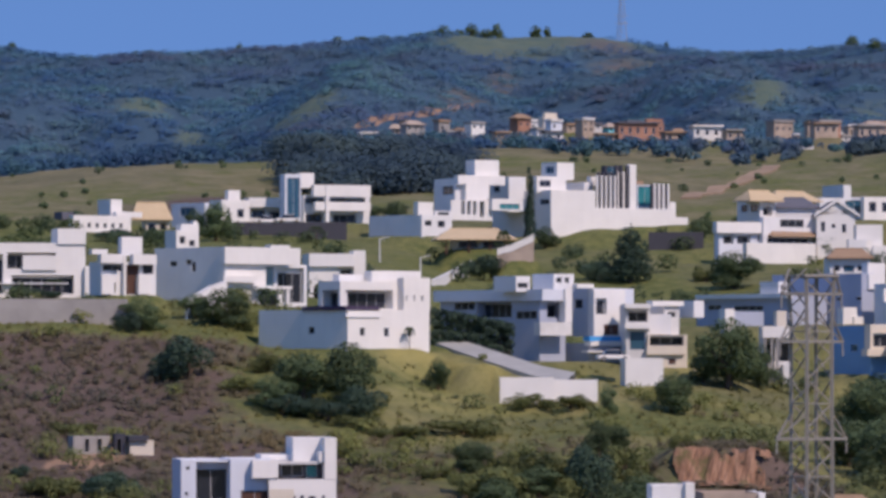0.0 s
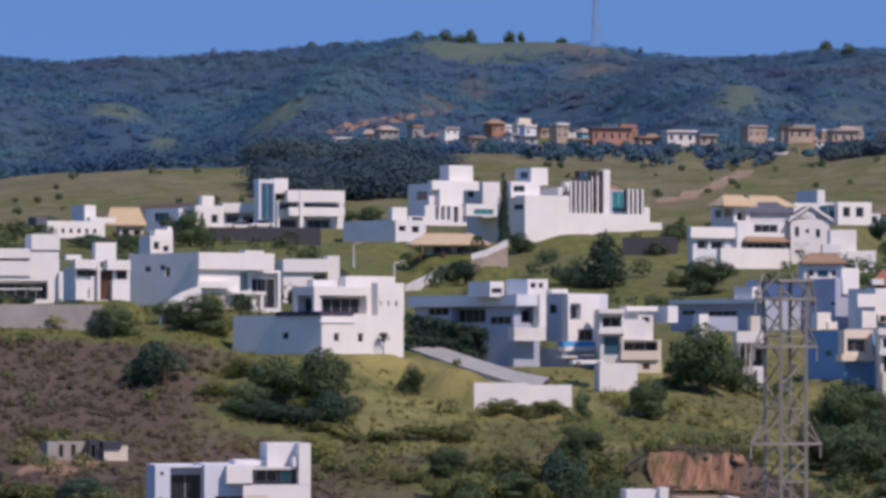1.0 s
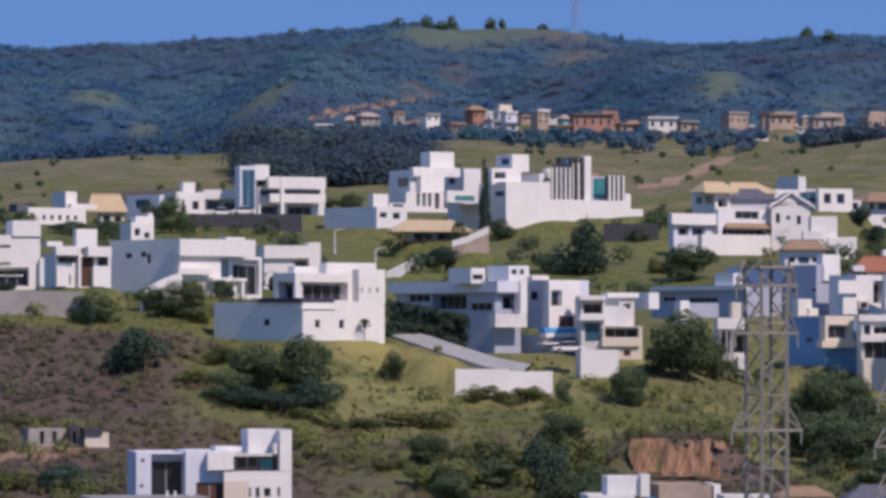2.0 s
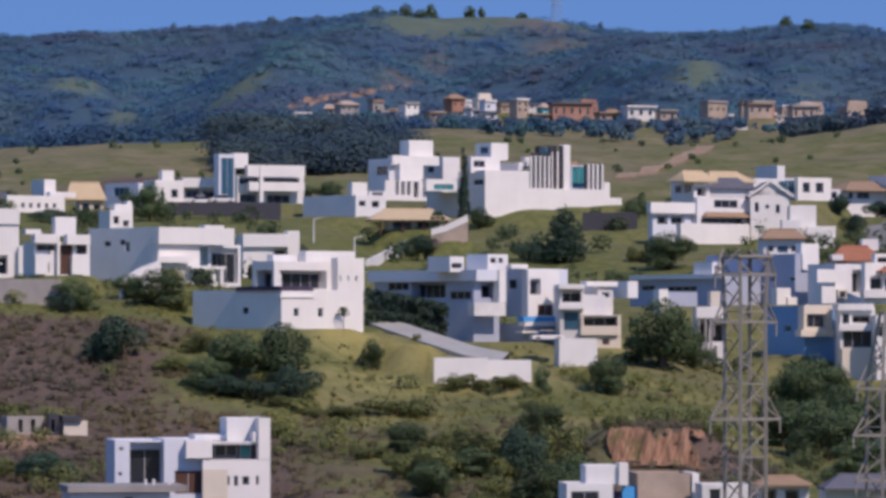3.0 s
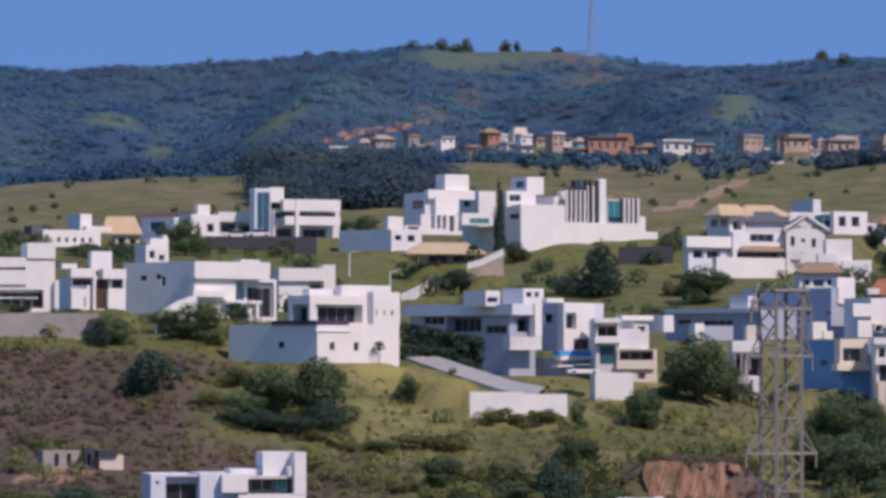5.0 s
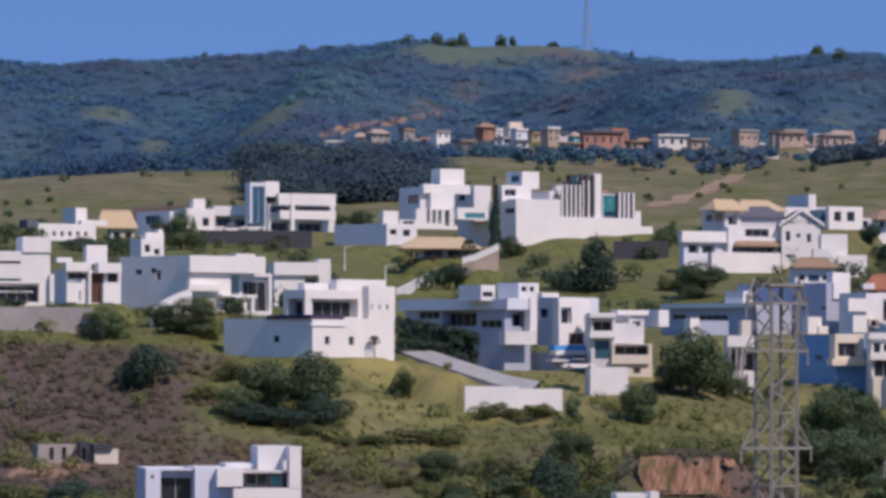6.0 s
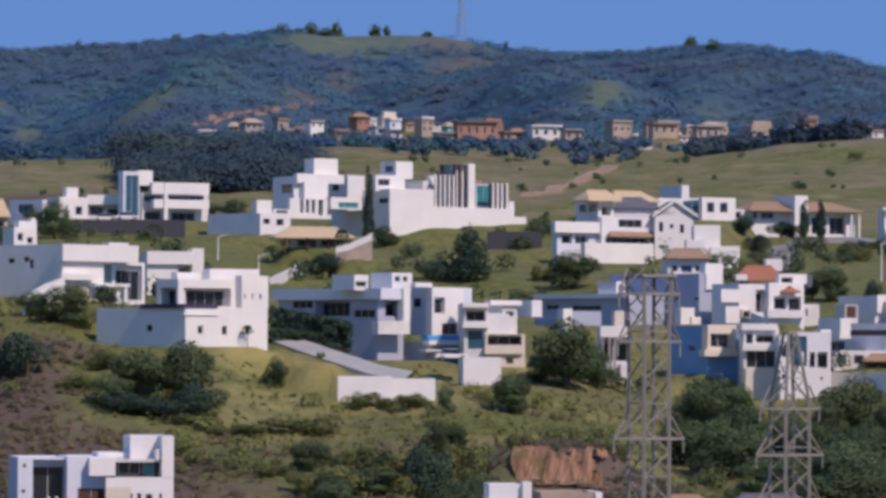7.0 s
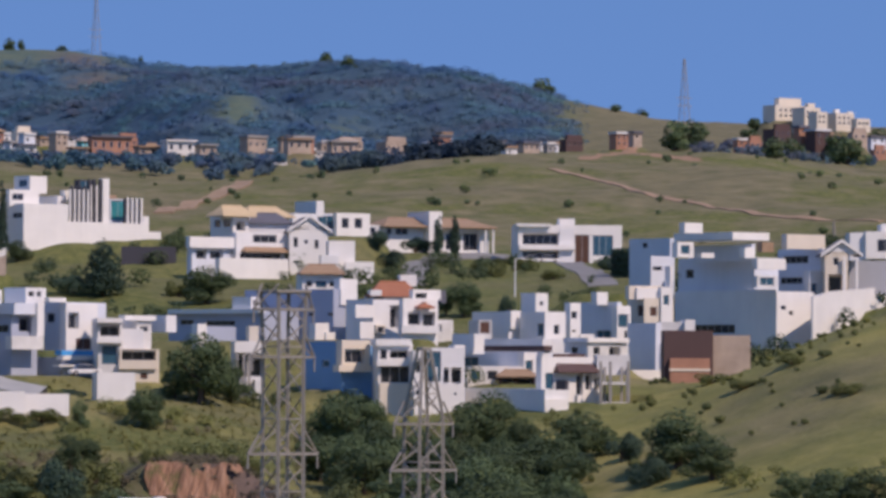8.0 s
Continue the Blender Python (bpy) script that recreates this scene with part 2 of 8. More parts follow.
def curve(xs, ys, x):
    """Monotone cubic through (xs, ys), whose columns are independent, at x."""
    xs, ys = np.asarray(xs, float), np.asarray(ys, float)
    h, d = np.diff(xs), np.diff(ys) / np.diff(xs)
    m = np.zeros_like(ys)
    m[1:-1] = np.where(d[:-1] * d[1:] > 0, 2 * d[:-1] * d[1:] / (d[:-1] + d[1:] + 1e-12), 0)
    i = np.clip(np.searchsorted(xs, x) - 1, 0, len(xs) - 2)
    t = np.clip((x - xs[i]) / h[i], 0, 1)
    return ((1 + 2 * t) * (1 - t) ** 2 * ys[i] + t * (1 - t) ** 2 * h[i] * m[i] + t * t * (3 - 2 * t) * ys[i + 1] + t * t * (t - 1) * h[i] * m[i + 1])


def ripple(x, y, size, seed):
    """Smooth sum of waves, about -1 to 1."""
    rng = np.random.RandomState(seed)
    total = np.zeros(np.broadcast(x, y).shape)
    for k in range(9):
        a, p, s = rng.uniform(0, 6.28), rng.uniform(0, 6.28), rng.uniform(0.6, 1.9)
        total = total + np.sin((x * np.cos(a) + y * np.sin(a)) * 6.28 * s / size + p + 1.3 * np.sin((x * np.sin(a) - y * np.cos(a)) * 4.1 / size + k))
    return total / 5.0


def soft(v, a, b):
    t = np.clip((v - a) / (b - a), 0, 1)
    return t * t * (3 - 2 * t)


def base_height(x, y):
    x, y = np.atleast_1d(np.asarray(x, float)), np.atleast_1d(np.asarray(y, float))
    r, a = np.hypot(x, y), np.arctan2(x, y)
    rs = np.array([l[0] for l in LINES], float)
    cols = []
    near = {0: -1.7, 60: -6.0, 300: -26.0}
    ac = np.clip(a, -0.1094, 0.1978)
    for dist, slopes in LINES:
        cols.append(np.full(r.shape, near[dist]) if slopes is None else curve(BEAR, slopes, ac) * dist / 1000.0)
    cols.append(curve(SKY_A, SKY_V, np.clip(a, SKY_A[0], SKY_A[-1])) * RIDGE / 1000.0)
    rs2 = np.append(rs, RIDGE)
    order = np.argsort(rs2)
    rs2, cols = rs2[order], np.array(cols)[order]
    n = len(rs2)
    h, d = np.diff(rs2), np.diff(cols, axis=0) / np.diff(rs2)[:, None]
    m = np.zeros_like(cols)
    with np.errstate(divide="ignore", invalid="ignore"):
        m[1:-1] = np.where(d[:-1] * d[1:] > 0, 2 * d[:-1] * d[1:] / (d[:-1] + d[1:]), 0)
    i = np.clip(np.searchsorted(rs2, r) - 1, 0, n - 2)
    k = np.arange(r.size)
    t = np.clip((r - rs2[i]) / h[i], 0, 1)
    z = (1 + 2 * t) * (1 - t) ** 2 * cols[i, k] + t * (1 - t) ** 2 * h[i] * m[i, k] + t * t * (3 - 2 * t) * cols[i + 1, k] + t * t * (t - 1) * h[i] * m[i + 1, k]
    rough = np.clip((r - 250) / 400, 0, 1)
    z = z + rough * (0.5 * ripple(x, y, 45, 3) + 0.25 * ripple(x, y, 14, 4))
    far = np.clip((r - 1650) / 300, 0, 1) * np.clip((2790 - r) / 350, 0, 1) * np.clip((0.132 - a) / 0.025, 0.05, 1)
    z = z + far * (20 * ripple(x, y * 0.35, 260, 5) + 6 * ripple(x, y * 0.6, 95, 6))
    # level shelf above the cut of red earth
    shelf = soft(a, 0.038, 0.0465) * (1 - soft(a, 0.062, 0.074)) * soft(r, 549.5, 552.5 + 0.4 * np.sin(a * 900)) * (1 - soft(r, 572, 592))
    z = z + shelf * np.maximum(0, -9.55 + 0.004 * (r - 550) - z)
    band = np.clip((r - 960) / 80, 0, 1) * np.clip((1480 - r) / 150, 0, 1)
    z = z + band * (1.5 * ripple(x, y, 150, 21) + 0.3 * ripple(x, y, 50, 22))
    return EYE + z


def height(x, y):
    """Ground height, with the plots set to their given levels."""
    x, y = np.atleast_1d(np.asarray(x, float)), np.atleast_1d(np.asarray(y, float))
    z = base_height(x, y)
    top, low = np.zeros_like(z), np.full_like(z, 1e-9)
    most = np.zeros_like(z)
    for px, py, pz, size in PLOTS:
        d = np.hypot(x - px, y - py) / size
        w = np.clip((1.7 - d) / 0.7, 0, 1)
        w = w * w * (3 - 2 * w)
        g = w * np.exp(-2 * d * d)
        top, low, most = top + g * pz, low + g, np.maximum(most, w)
    return np.where(most > 0, z * (1 - most) + most * top / low, z)


def mesh_from(name, verts, faces, mats):
    """A mesh out of arrays: faces all have the same number of corners."""
    verts, faces = np.asarray(verts, np.float32), np.asarray(faces, np.int32)
    me = bpy.data.meshes.new(name)
    k = faces.shape[1]
    me.vertices.add(len(verts))
    me.vertices.foreach_set("co", verts.ravel())
    me.loops.add(faces.size)
    me.loops.foreach_set("vertex_index", faces.ravel())
    me.polygons.add(len(faces))
    me.polygons.foreach_set("loop_start", np.arange(len(faces), dtype=np.int32) * k)
    me.polygons.foreach_set("use_smooth", np.zeros(len(faces), bool))
    me.update(calc_edges=True)
    for m in mats:
        me.materials.append(MATS[m] if isinstance(m, str) else m)
    return me


def bend(x, y, points):
    """Distance from (x, y) to a line through points."""
    best = np.full(np.shape(x), 1e9)
    for (ax, ay), (bx, by) in zip(points[:-1], points[1:]):
        dx, dy = bx - ax, by - ay
        t = np.clip(((x - ax) * dx + (y - ay) * dy) / (dx * dx + dy * dy), 0, 1)
        best = np.minimum(best, np.hypot(x - ax - t * dx, y - ay - t * dy))
    return best


plot(-12.14, 620.57, 61.54, 9.32)
plot(-27.39, 669.76, 66.96, 8.53)
plot(-16.67, 693.5, 67.67, 3.85)
plot(-54.7, 661.69, 68.19, 8.91)
plot(-40.52, 641.43, 68.31, 4.28)
plot(-37.2, 721.31, 75.46, 3)
plot(-59.73, 881.56, 81.71, 6.36)
plot(-51.23, 902.25, 82.02, 3.85)
plot(-45.15, 907.94, 83.98, 5.1)
plot(-37.24, 882.5, 83.52, 3.12)
plot(-31.2, 889.28, 84.05, 3.85)
plot(-20.35, 884.24, 83.92, 9.44)
plot(24.96, 894.76, 81.76, 14)
# mound below the villa's retaining wall, shaped to fit the camera's view
plot(27.6, 882.6, 83.24, 4.6)
plot(33.6, 887.6, 84.04, 4.6)
plot(39.4, 891.3, 84.14, 4.6)
plot(-5.6, 867.53, 81.27, 7.72)
plot(6.11, 825.48, 78.27, 5.21)
plot(11.91, 802.28, 75.86, 3)
plot(53.46, 848.39, 76.13, 12.55)
plot(65.61, 854.79, 79.03, 7.7)
plot(73.33, 902.18, 84.97, 8.66)
plot(95.62, 953.95, 83.25, 14)
plot(120, 929.2, 80.83, 10.56)
plot(12.66, 651.77, 59.97, 12.9)
plot(26.72, 643.37, 59.26, 4.91)
plot(27.83, 645.95, 62.85, 3)
plot(24.36, 620.75, 57.08, 3.3)
plot(38.72, 682.53, 64.67, 11.92)
plot(42.86, 651.29, 57.08, 4.92)
plot(56.04, 702.04, 70.53, 4.4)
plot(50.18, 683.67, 64.94, 10.83)
plot(64.85, 691.27, 68.27, 4.4)
plot(61.55, 673.96, 64.16, 3.44)
plot(66.37, 666.33, 65.04, 3)
plot(55.11, 657.22, 58.33, 4.13)
plot(61.59, 650.14, 54.6, 4.6)
plot(66.63, 645.89, 54.66, 4.4)
plot(79.06, 668.46, 58.43, 8.54)
plot(77.34, 686.95, 64.97, 5.05)
plot(84.99, 682.26, 62.21, 4.04)
plot(91.24, 694.26, 64.02, 6.74)
plot(97.97, 683.35, 57.68, 4.8)
plot(102.46, 700.83, 67.69, 3.33)
plot(103.58, 685.61, 66.01, 3.86)
plot(82.62, 637.77, 56.93, 4.99)
plot(88.2, 636.1, 52.47, 3)
plot(79.31, 665.25, 58.44, 6.59)
plot(90.58, 670.05, 61.45, 3.88)
plot(78.46, 658.58, 58.05, 3)
plot(71.1, 690.8, 64.78, 3)
plot(75.72, 662.07, 57.66, 4.04)
plot(118.84, 720.88, 64.24, 12.15)
plot(127.31, 726.46, 71.56, 6.26)
plot(132.22, 722.65, 70.26, 4.95)
plot(146.6, 779.99, 77.71, 3.85)
plot(106.85, 740.16, 72.37, 9.42)
plot(-19.63, 525.34, 39.44, 8.69)
plot(-26.22, 508.84, 40.04, 5.49)
plot(25.02, 505.35, 40.21, 7.32)
plot(36.94, 498.21, 40.44, 5.89)
plot(47.13, 492.64, 40.67, 4.17)
plot(-39.21, 561.25, 49.75, 3)
plot(-34.42, 561.49, 49.63, 3)
plot(-23.55, 1573.63, 127.86, 3)
plot(-14.6, 1567.31, 127.85, 3.85)
plot(-9.36, 1551.76, 127.71, 3.58)
plot(9.78, 1564.53, 129.15, 3)
plot(5.05, 1548.1, 126.33, 3.85)
plot(18.15, 1533.07, 125.08, 3)
plot(24.11, 1576.35, 128.25, 3.05)
plot(30.56, 1555.14, 126.64, 3.78)
plot(32.45, 1562.19, 129.92, 3.29)
plot(43.39, 1548.02, 128.77, 3)
plot(47.45, 1557.19, 130.19, 3.85)
plot(52.18, 1568.13, 129.66, 3)
plot(57.46, 1536.07, 127.88, 3.18)
plot(62.77, 1546.44, 126.9, 3.97)
plot(67.07, 1556.03, 125.98, 3)
plot(71.38, 1532.93, 126.02, 3.85)
plot(79.22, 1543.85, 127.89, 3)
plot(82.54, 1566.06, 126.38, 3.35)
plot(87.39, 1535.85, 126.18, 3)
plot(92.75, 1572.1, 125.61, 3.85)
plot(104.18, 1565.35, 125.32, 3.97)
plot(106.73, 1532.93, 124.31, 3.85)
plot(113.53, 1524.22, 126.06, 3)
plot(118.57, 1544.27, 127.93, 3)
plot(130.75, 1540.53, 125.97, 3.76)
plot(122.94, 1553.81, 125.6, 3)
plot(116.43, 1537.5, 127.92, 4.27)
plot(133.27, 1564.75, 127.15, 4.46)
plot(147.33, 1567.16, 125.62, 4.09)
plot(149.42, 1536.76, 121.86, 3.6)
plot(164.71, 1572.81, 126.44, 3)
plot(178.53, 1573.3, 127.03, 4.56)
plot(179.43, 1557.83, 125.58, 3.3)
plot(187.07, 1540.9, 127.05, 3.19)
plot(195.65, 1573.38, 128.53, 3)
plot(201.4, 1549.05, 128.91, 3.69)
plot(218.97, 1564, 131.14, 3.5)
plot(219.81, 1538.69, 130.78, 3)
plot(253.04, 1542.25, 128.83, 3)
plot(260.51, 1562.68, 129.05, 3)
plot(270.72, 1534.48, 132.11, 3)
plot(275.02, 1529.49, 130.13, 3.08)
plot(274.32, 1522.13, 125.06, 3)
plot(279.29, 1522.22, 129.86, 3.85)
plot(261.58, 1525.27, 131, 3.61)
plot(288.34, 1535.01, 131.24, 3)
plot(294.99, 1540.7, 130.85, 3.04)
plot(289.92, 1509.62, 126.39, 3)
plot(51.19, 1551.59, 126.63, 3)
plot(33.01, 1585.76, 128.7, 3)
plot(4.3, 1527.47, 127.2, 3)
plot(123.2, 1586.58, 128.48, 3)
plot(23.69, 1527.28, 125.47, 3)
plot(1.59, 1522.12, 125.44, 3)
plot(120.51, 1599.87, 132.35, 3)
plot(63.61, 1583.63, 131.11, 3)
plot(-11.16, 1588.55, 131.51, 3)
plot(-0.45, 1567.89, 130.18, 3)
plot(112.64, 1553.79, 129, 3)
plot(38.95, 1561.8, 130.48, 3)
plot(28.01, 1591.94, 132.12, 3)
plot(33.73, 1542.96, 129.82, 3)
plot(159.27, 1529.87, 129.67, 3)
plot(118.63, 1607.21, 132.14, 3)
plot(119.71, 1604.69, 131.93, 3)
plot(160.29, 1576.48, 128.99, 3)
plot(127.08, 1576.88, 129.41, 3)
plot(149.29, 1589.69, 132.28, 3)
plot(193.94, 1544.62, 128.66, 3)
plot(174.19, 1601.86, 130.67, 3)
plot(163.72, 1565.37, 131.65, 3)
plot(178.32, 1517.42, 126.83, 3)
plot(180.68, 1585.39, 130.92, 3)
plot(195.54, 1546.1, 128.65, 3)
plot(58.50, 1502.10, 125.25, 7.08)
plot(79.10, 1507.15, 125.47, 4.97)
plot(69.66, 1513.54, 124.74, 3.52)
plot(86.62, 1500.65, 124.52, 3.00)
plot(18.08, 1508.92, 124.88, 3.00)
plot(114.66, 1510.93, 126.65, 4.24)
plot(126.69, 1497.96, 124.74, 4.20)
plot(-22.03, 1508.80, 125.54, 3.00)
plot(33.59, 1514.69, 125.13, 3.16)
plot(48.89, 1502.29, 124.25, 3.00)
plot(307.77, 1780.51, 151.65, 7.29)
plot(313.61, 1767.39, 149.55, 3.93)
plot(315.5, 1755.3, 147.47, 3)
plot(327.17, 1774.92, 148.06, 4.49)
plot(332.1, 1762.13, 147.18, 3.35)
# ground raised to the driveway and front wall to fit the camera's view
plot(-1.12, 631, 62.46, 4.5)
plot(1.12, 628, 61.61, 4.5)
plot(5.26, 621.98, 60.21, 4.5)
plot(10.68, 615.91, 58.43, 4.5)
plot(14.69, 611.82, 57.63, 4.5)
plot(1.2, 620.6, 61.0, 3.2)
plot(4.6, 614.4, 59.7, 3.2)
plot(9.6, 608.6, 57.9, 2.6)
plot(8.12, 601.95, 55.01, 4)
plot(11.15, 601.9, 55.08, 4)
plot(14.5, 601.83, 55.15, 4)
plot(17.52, 601.75, 55.21, 4)

CLAY = [
    (3.2, [(171.3, 1284.6), (217.1, 1536.7), (194.0, 1309.7), (198.1, 1278.7)]),
    (4.0, [(-40.44, 554.53), (-38.19, 557.69), (-37.1, 564.78)]),
    (4.5, [(-30.6, 1899.8), (-18.2, 1935.9), (-5.3, 1974.0), (11.0, 2134.0)]),
]
LAWN = [(-5.7, 612.0), (-1.6, 616.0), (2.1, 614.0), (6.2, 612.0)]


def build_ground():
    angles = np.concatenate([np.linspace(-math.pi, -0.13, 40)[:-1], np.linspace(-0.13, 0.25, 430), np.linspace(0.25, math.pi, 40)[1:-1]])
    radii = np.concatenate([[3, 20, 60, 120, 200, 300, 380], np.linspace(440, 1000, 230), np.linspace(1005, 2000, 250), np.linspace(2010, 2900, 110), np.linspace(2960, 4900, 14)])
    na, nr = len(angles), len(radii)
    A, R = np.meshgrid(angles, radii)
    x, y = (R * np.sin(A)).ravel(), (R * np.cos(A)).ravel()
    z = height(x, y)
    i, j = np.meshgrid(np.arange(nr - 1), np.arange(na), indexing="ij")
    a, b = (i * na + j).ravel(), (i * na + (j + 1) % na).ravel()
    faces = np.stack([a, a + na, b + na, b], 1)
    centre = len(x)
    verts = np.column_stack([np.append(x, 0), np.append(y, 0), np.append(z, EYE - 1.7)])
    fan = np.stack([np.full(na, centre), np.arange(na), (np.arange(na) + 1) % na, (np.arange(na) + 1) % na], 1)
    me = mesh_from("ground", verts, faces, [ground_material()])
    bm = bmesh.new()
    bm.from_mesh(me)
    bm.verts.ensure_lookup_table()
    for f in fan:
        bm.faces.new([bm.verts[f[0]], bm.verts[f[2]], bm.verts[f[1]]])
    bmesh.ops.recalc_face_normals(bm, faces=bm.faces)
    if sum(f.normal.z for f in list(bm.faces)[:200]) < 0:
        bmesh.ops.reverse_faces(bm, faces=bm.faces)
    bm.to_mesh(me)
    bm.free()
    vx, vy = verts[:, 0], verts[:, 1]
    r, an = np.hypot(vx, vy), np.arctan2(vx, vy)
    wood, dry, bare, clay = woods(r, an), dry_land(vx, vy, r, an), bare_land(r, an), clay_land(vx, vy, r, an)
    for name, value in (("wood", wood), ("dry", dry), ("lush", lush_land(vx, vy, r, an)), ("upland_haze", upland_haze(r, an)), ("lawn", 0.9 * (1 - soft(bend(vx, vy, LAWN), 0.8, 2.8))), ("scree", 0.8 * np.minimum(1, spots(an, r, SOILS) * 1.2) * soft(r, 1700, 1900)), ("bare", bare), ("clay", clay)):
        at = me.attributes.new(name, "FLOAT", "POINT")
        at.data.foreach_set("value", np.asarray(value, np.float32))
    for p in me.polygons:
        p.use_smooth = True
    return tagged(new("ground", me), "grassy hillside with scrub, bare soil and dry pasture", "ground", kind="structure")


MEADOWS = [(-0.0596, 2250, 0.0065, 60), (-0.0272, 1990, 0.009, 70), (-0.05, 2080, 0.005, 110), (0.0631, 1950, 0.007, 35), (0.011, 2625, 0.013, 60), (-0.035, 2300, 0.008, 70), (0.085, 2250, 0.012, 90)]
SOILS = [(0.0325, 2665, 0.006, 60), (0.0113, 2478, 0.0055, 90), (0.004, 2140, 0.008, 90), (0.035, 2560, 0.008, 50), (0.048, 2480, 0.007, 80)]


def spots(an, r, places):
    """Soft round patches at (bearing, distance, half bearing, half distance)."""
    return np.maximum.reduce([np.exp(-((an - a) / da) ** 2 - ((r - d) / dr) ** 2) for a, d, da, dr in places])


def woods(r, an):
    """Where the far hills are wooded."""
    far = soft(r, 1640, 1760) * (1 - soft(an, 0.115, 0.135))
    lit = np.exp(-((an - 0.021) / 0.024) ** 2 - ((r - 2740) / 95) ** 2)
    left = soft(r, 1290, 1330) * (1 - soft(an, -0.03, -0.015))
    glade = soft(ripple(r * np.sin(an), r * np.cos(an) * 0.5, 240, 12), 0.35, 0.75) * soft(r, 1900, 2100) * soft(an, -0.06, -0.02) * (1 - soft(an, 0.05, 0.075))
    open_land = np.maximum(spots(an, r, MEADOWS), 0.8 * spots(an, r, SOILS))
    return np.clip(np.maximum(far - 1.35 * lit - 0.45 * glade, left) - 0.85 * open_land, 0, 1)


def upland_haze(r, an):
    """How strongly the grass of the high clearings is tinted blue for haze."""
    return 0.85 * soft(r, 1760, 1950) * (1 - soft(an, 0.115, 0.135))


def dry_land(x, y, r, an):
    mid = soft(r, 940, 1000) * (1 - soft(r, 1700, 1800))
    right = soft(an, 0.115, 0.14) * soft(r, 1500, 1700)
    return np.clip(np.maximum.reduce([0.75 * mid * (0.72 + 0.4 * ripple(x, y * 0.5, 110, 51)), 0.8 * right, 0.55 * soft(an, 0.13, 0.15) * (1 - soft(r, 640, 680))]), 0, 1)


def lush_land(x, y, r, an):
    right = soft(an, 0.122, 0.145) * (1 - soft(r, 655, 700))
    front = soft(ripple(x, y, 60, 15), -0.5, 0.3) * soft(an, -0.03, -0.005) * (1 - soft(r, 640, 680)) * soft(r, 553, 572)
    lawn = 1.2 * (1 - soft(bend(x, y, LAWN), 2.0, 5.0))
    return np.clip(np.maximum.reduce([0.85 * right, 0.85 * front, lawn]), 0, 1)


def bare_land(r, an):
    left = (1 - soft(an, -0.052, -0.026)) * soft(r, 560, 572) * (1 - soft(r, 608, 616))
    low = (0.72 - 0.34 * soft(an, -0.03, 0.0)) * soft(r, 470, 500) * (1 - soft(r, 560, 586)) * (1 - soft(an, 0.04, 0.1))
    gully = 0.6 * soft(an, 0.04, 0.05) * (1 - soft(an, 0.075, 0.085)) * soft(r, 530, 536) * (1 - soft(r, 556, 566))
    scars = 0.5 * soft(ripple(r * np.sin(an), r * np.cos(an) * 0.45, 300, 13), 0.4, 0.9) * soft(r, 1900, 2100) * (1 - soft(an, 0.1, 0.13))
    yard = 0.75 * np.exp(-((an + 0.047) / 0.018) ** 2 - ((r - 1030) / 70) ** 2)
    return np.clip(np.maximum.reduce([0.75 * left, low, gully, yard, scars]), 0, 1)


def clay_land(x, y, r, an):
    out = np.zeros_like(r)
    for width, line in CLAY:
        out = np.maximum(out, 1.1 * (1 - soft(bend(x, y, line), width * 0.5, width * 1.1)))
    return out


ground = build_ground()


# ---- things: makers ----
def part(name, bm, mats, parent, label=""):
    me = bpy.data.meshes.new(name)
    bm.to_mesh(me)
    bm.free()
    for m in mats if isinstance(mats, (list, tuple)) else [mats]:
        me.materials.append(MATS[m])
    ob = new(name, me)
    ob.parent = parent
    if label:
        ob["label"] = label
    return ob


def box(bm, x0, x1, y0, y1, z0, z1, m=0):
    vs = [bm.verts.new((x, y, z)) for z in (z0, z1) for x, y in ((x0, y0), (x1, y0), (x1, y1), (x0, y1))]
    for q in ((3, 2, 1, 0), (4, 5, 6, 7), (0, 1, 5, 4), (1, 2, 6, 5), (2, 3, 7, 6), (3, 0, 4, 7)):
        bm.faces.new([vs[i] for i in q]).material_index = m
    return vs


def empty(name, x, y, z, yaw, label, category, group=""):
    ob = new(name)
    ob.empty_display_size = 0.5
    ob.matrix_basis = pose(x, y, z, 0, 0, yaw)
    return tagged(ob, label, category, group)


def house(name, x, y, z, yaw, label, group=""):
    return empty(name, x, y, z, yaw, label, "house", group)


DEPTH = {"w": 0.22, "t": 0.25, "b": 0.25, "c": 0.25, "d": 0.2, "o": 1.5, "p": 1.2}
FILL = {"w": "pane", "t": "teal", "b": "bluepane", "c": "skypane", "d": "wood"}


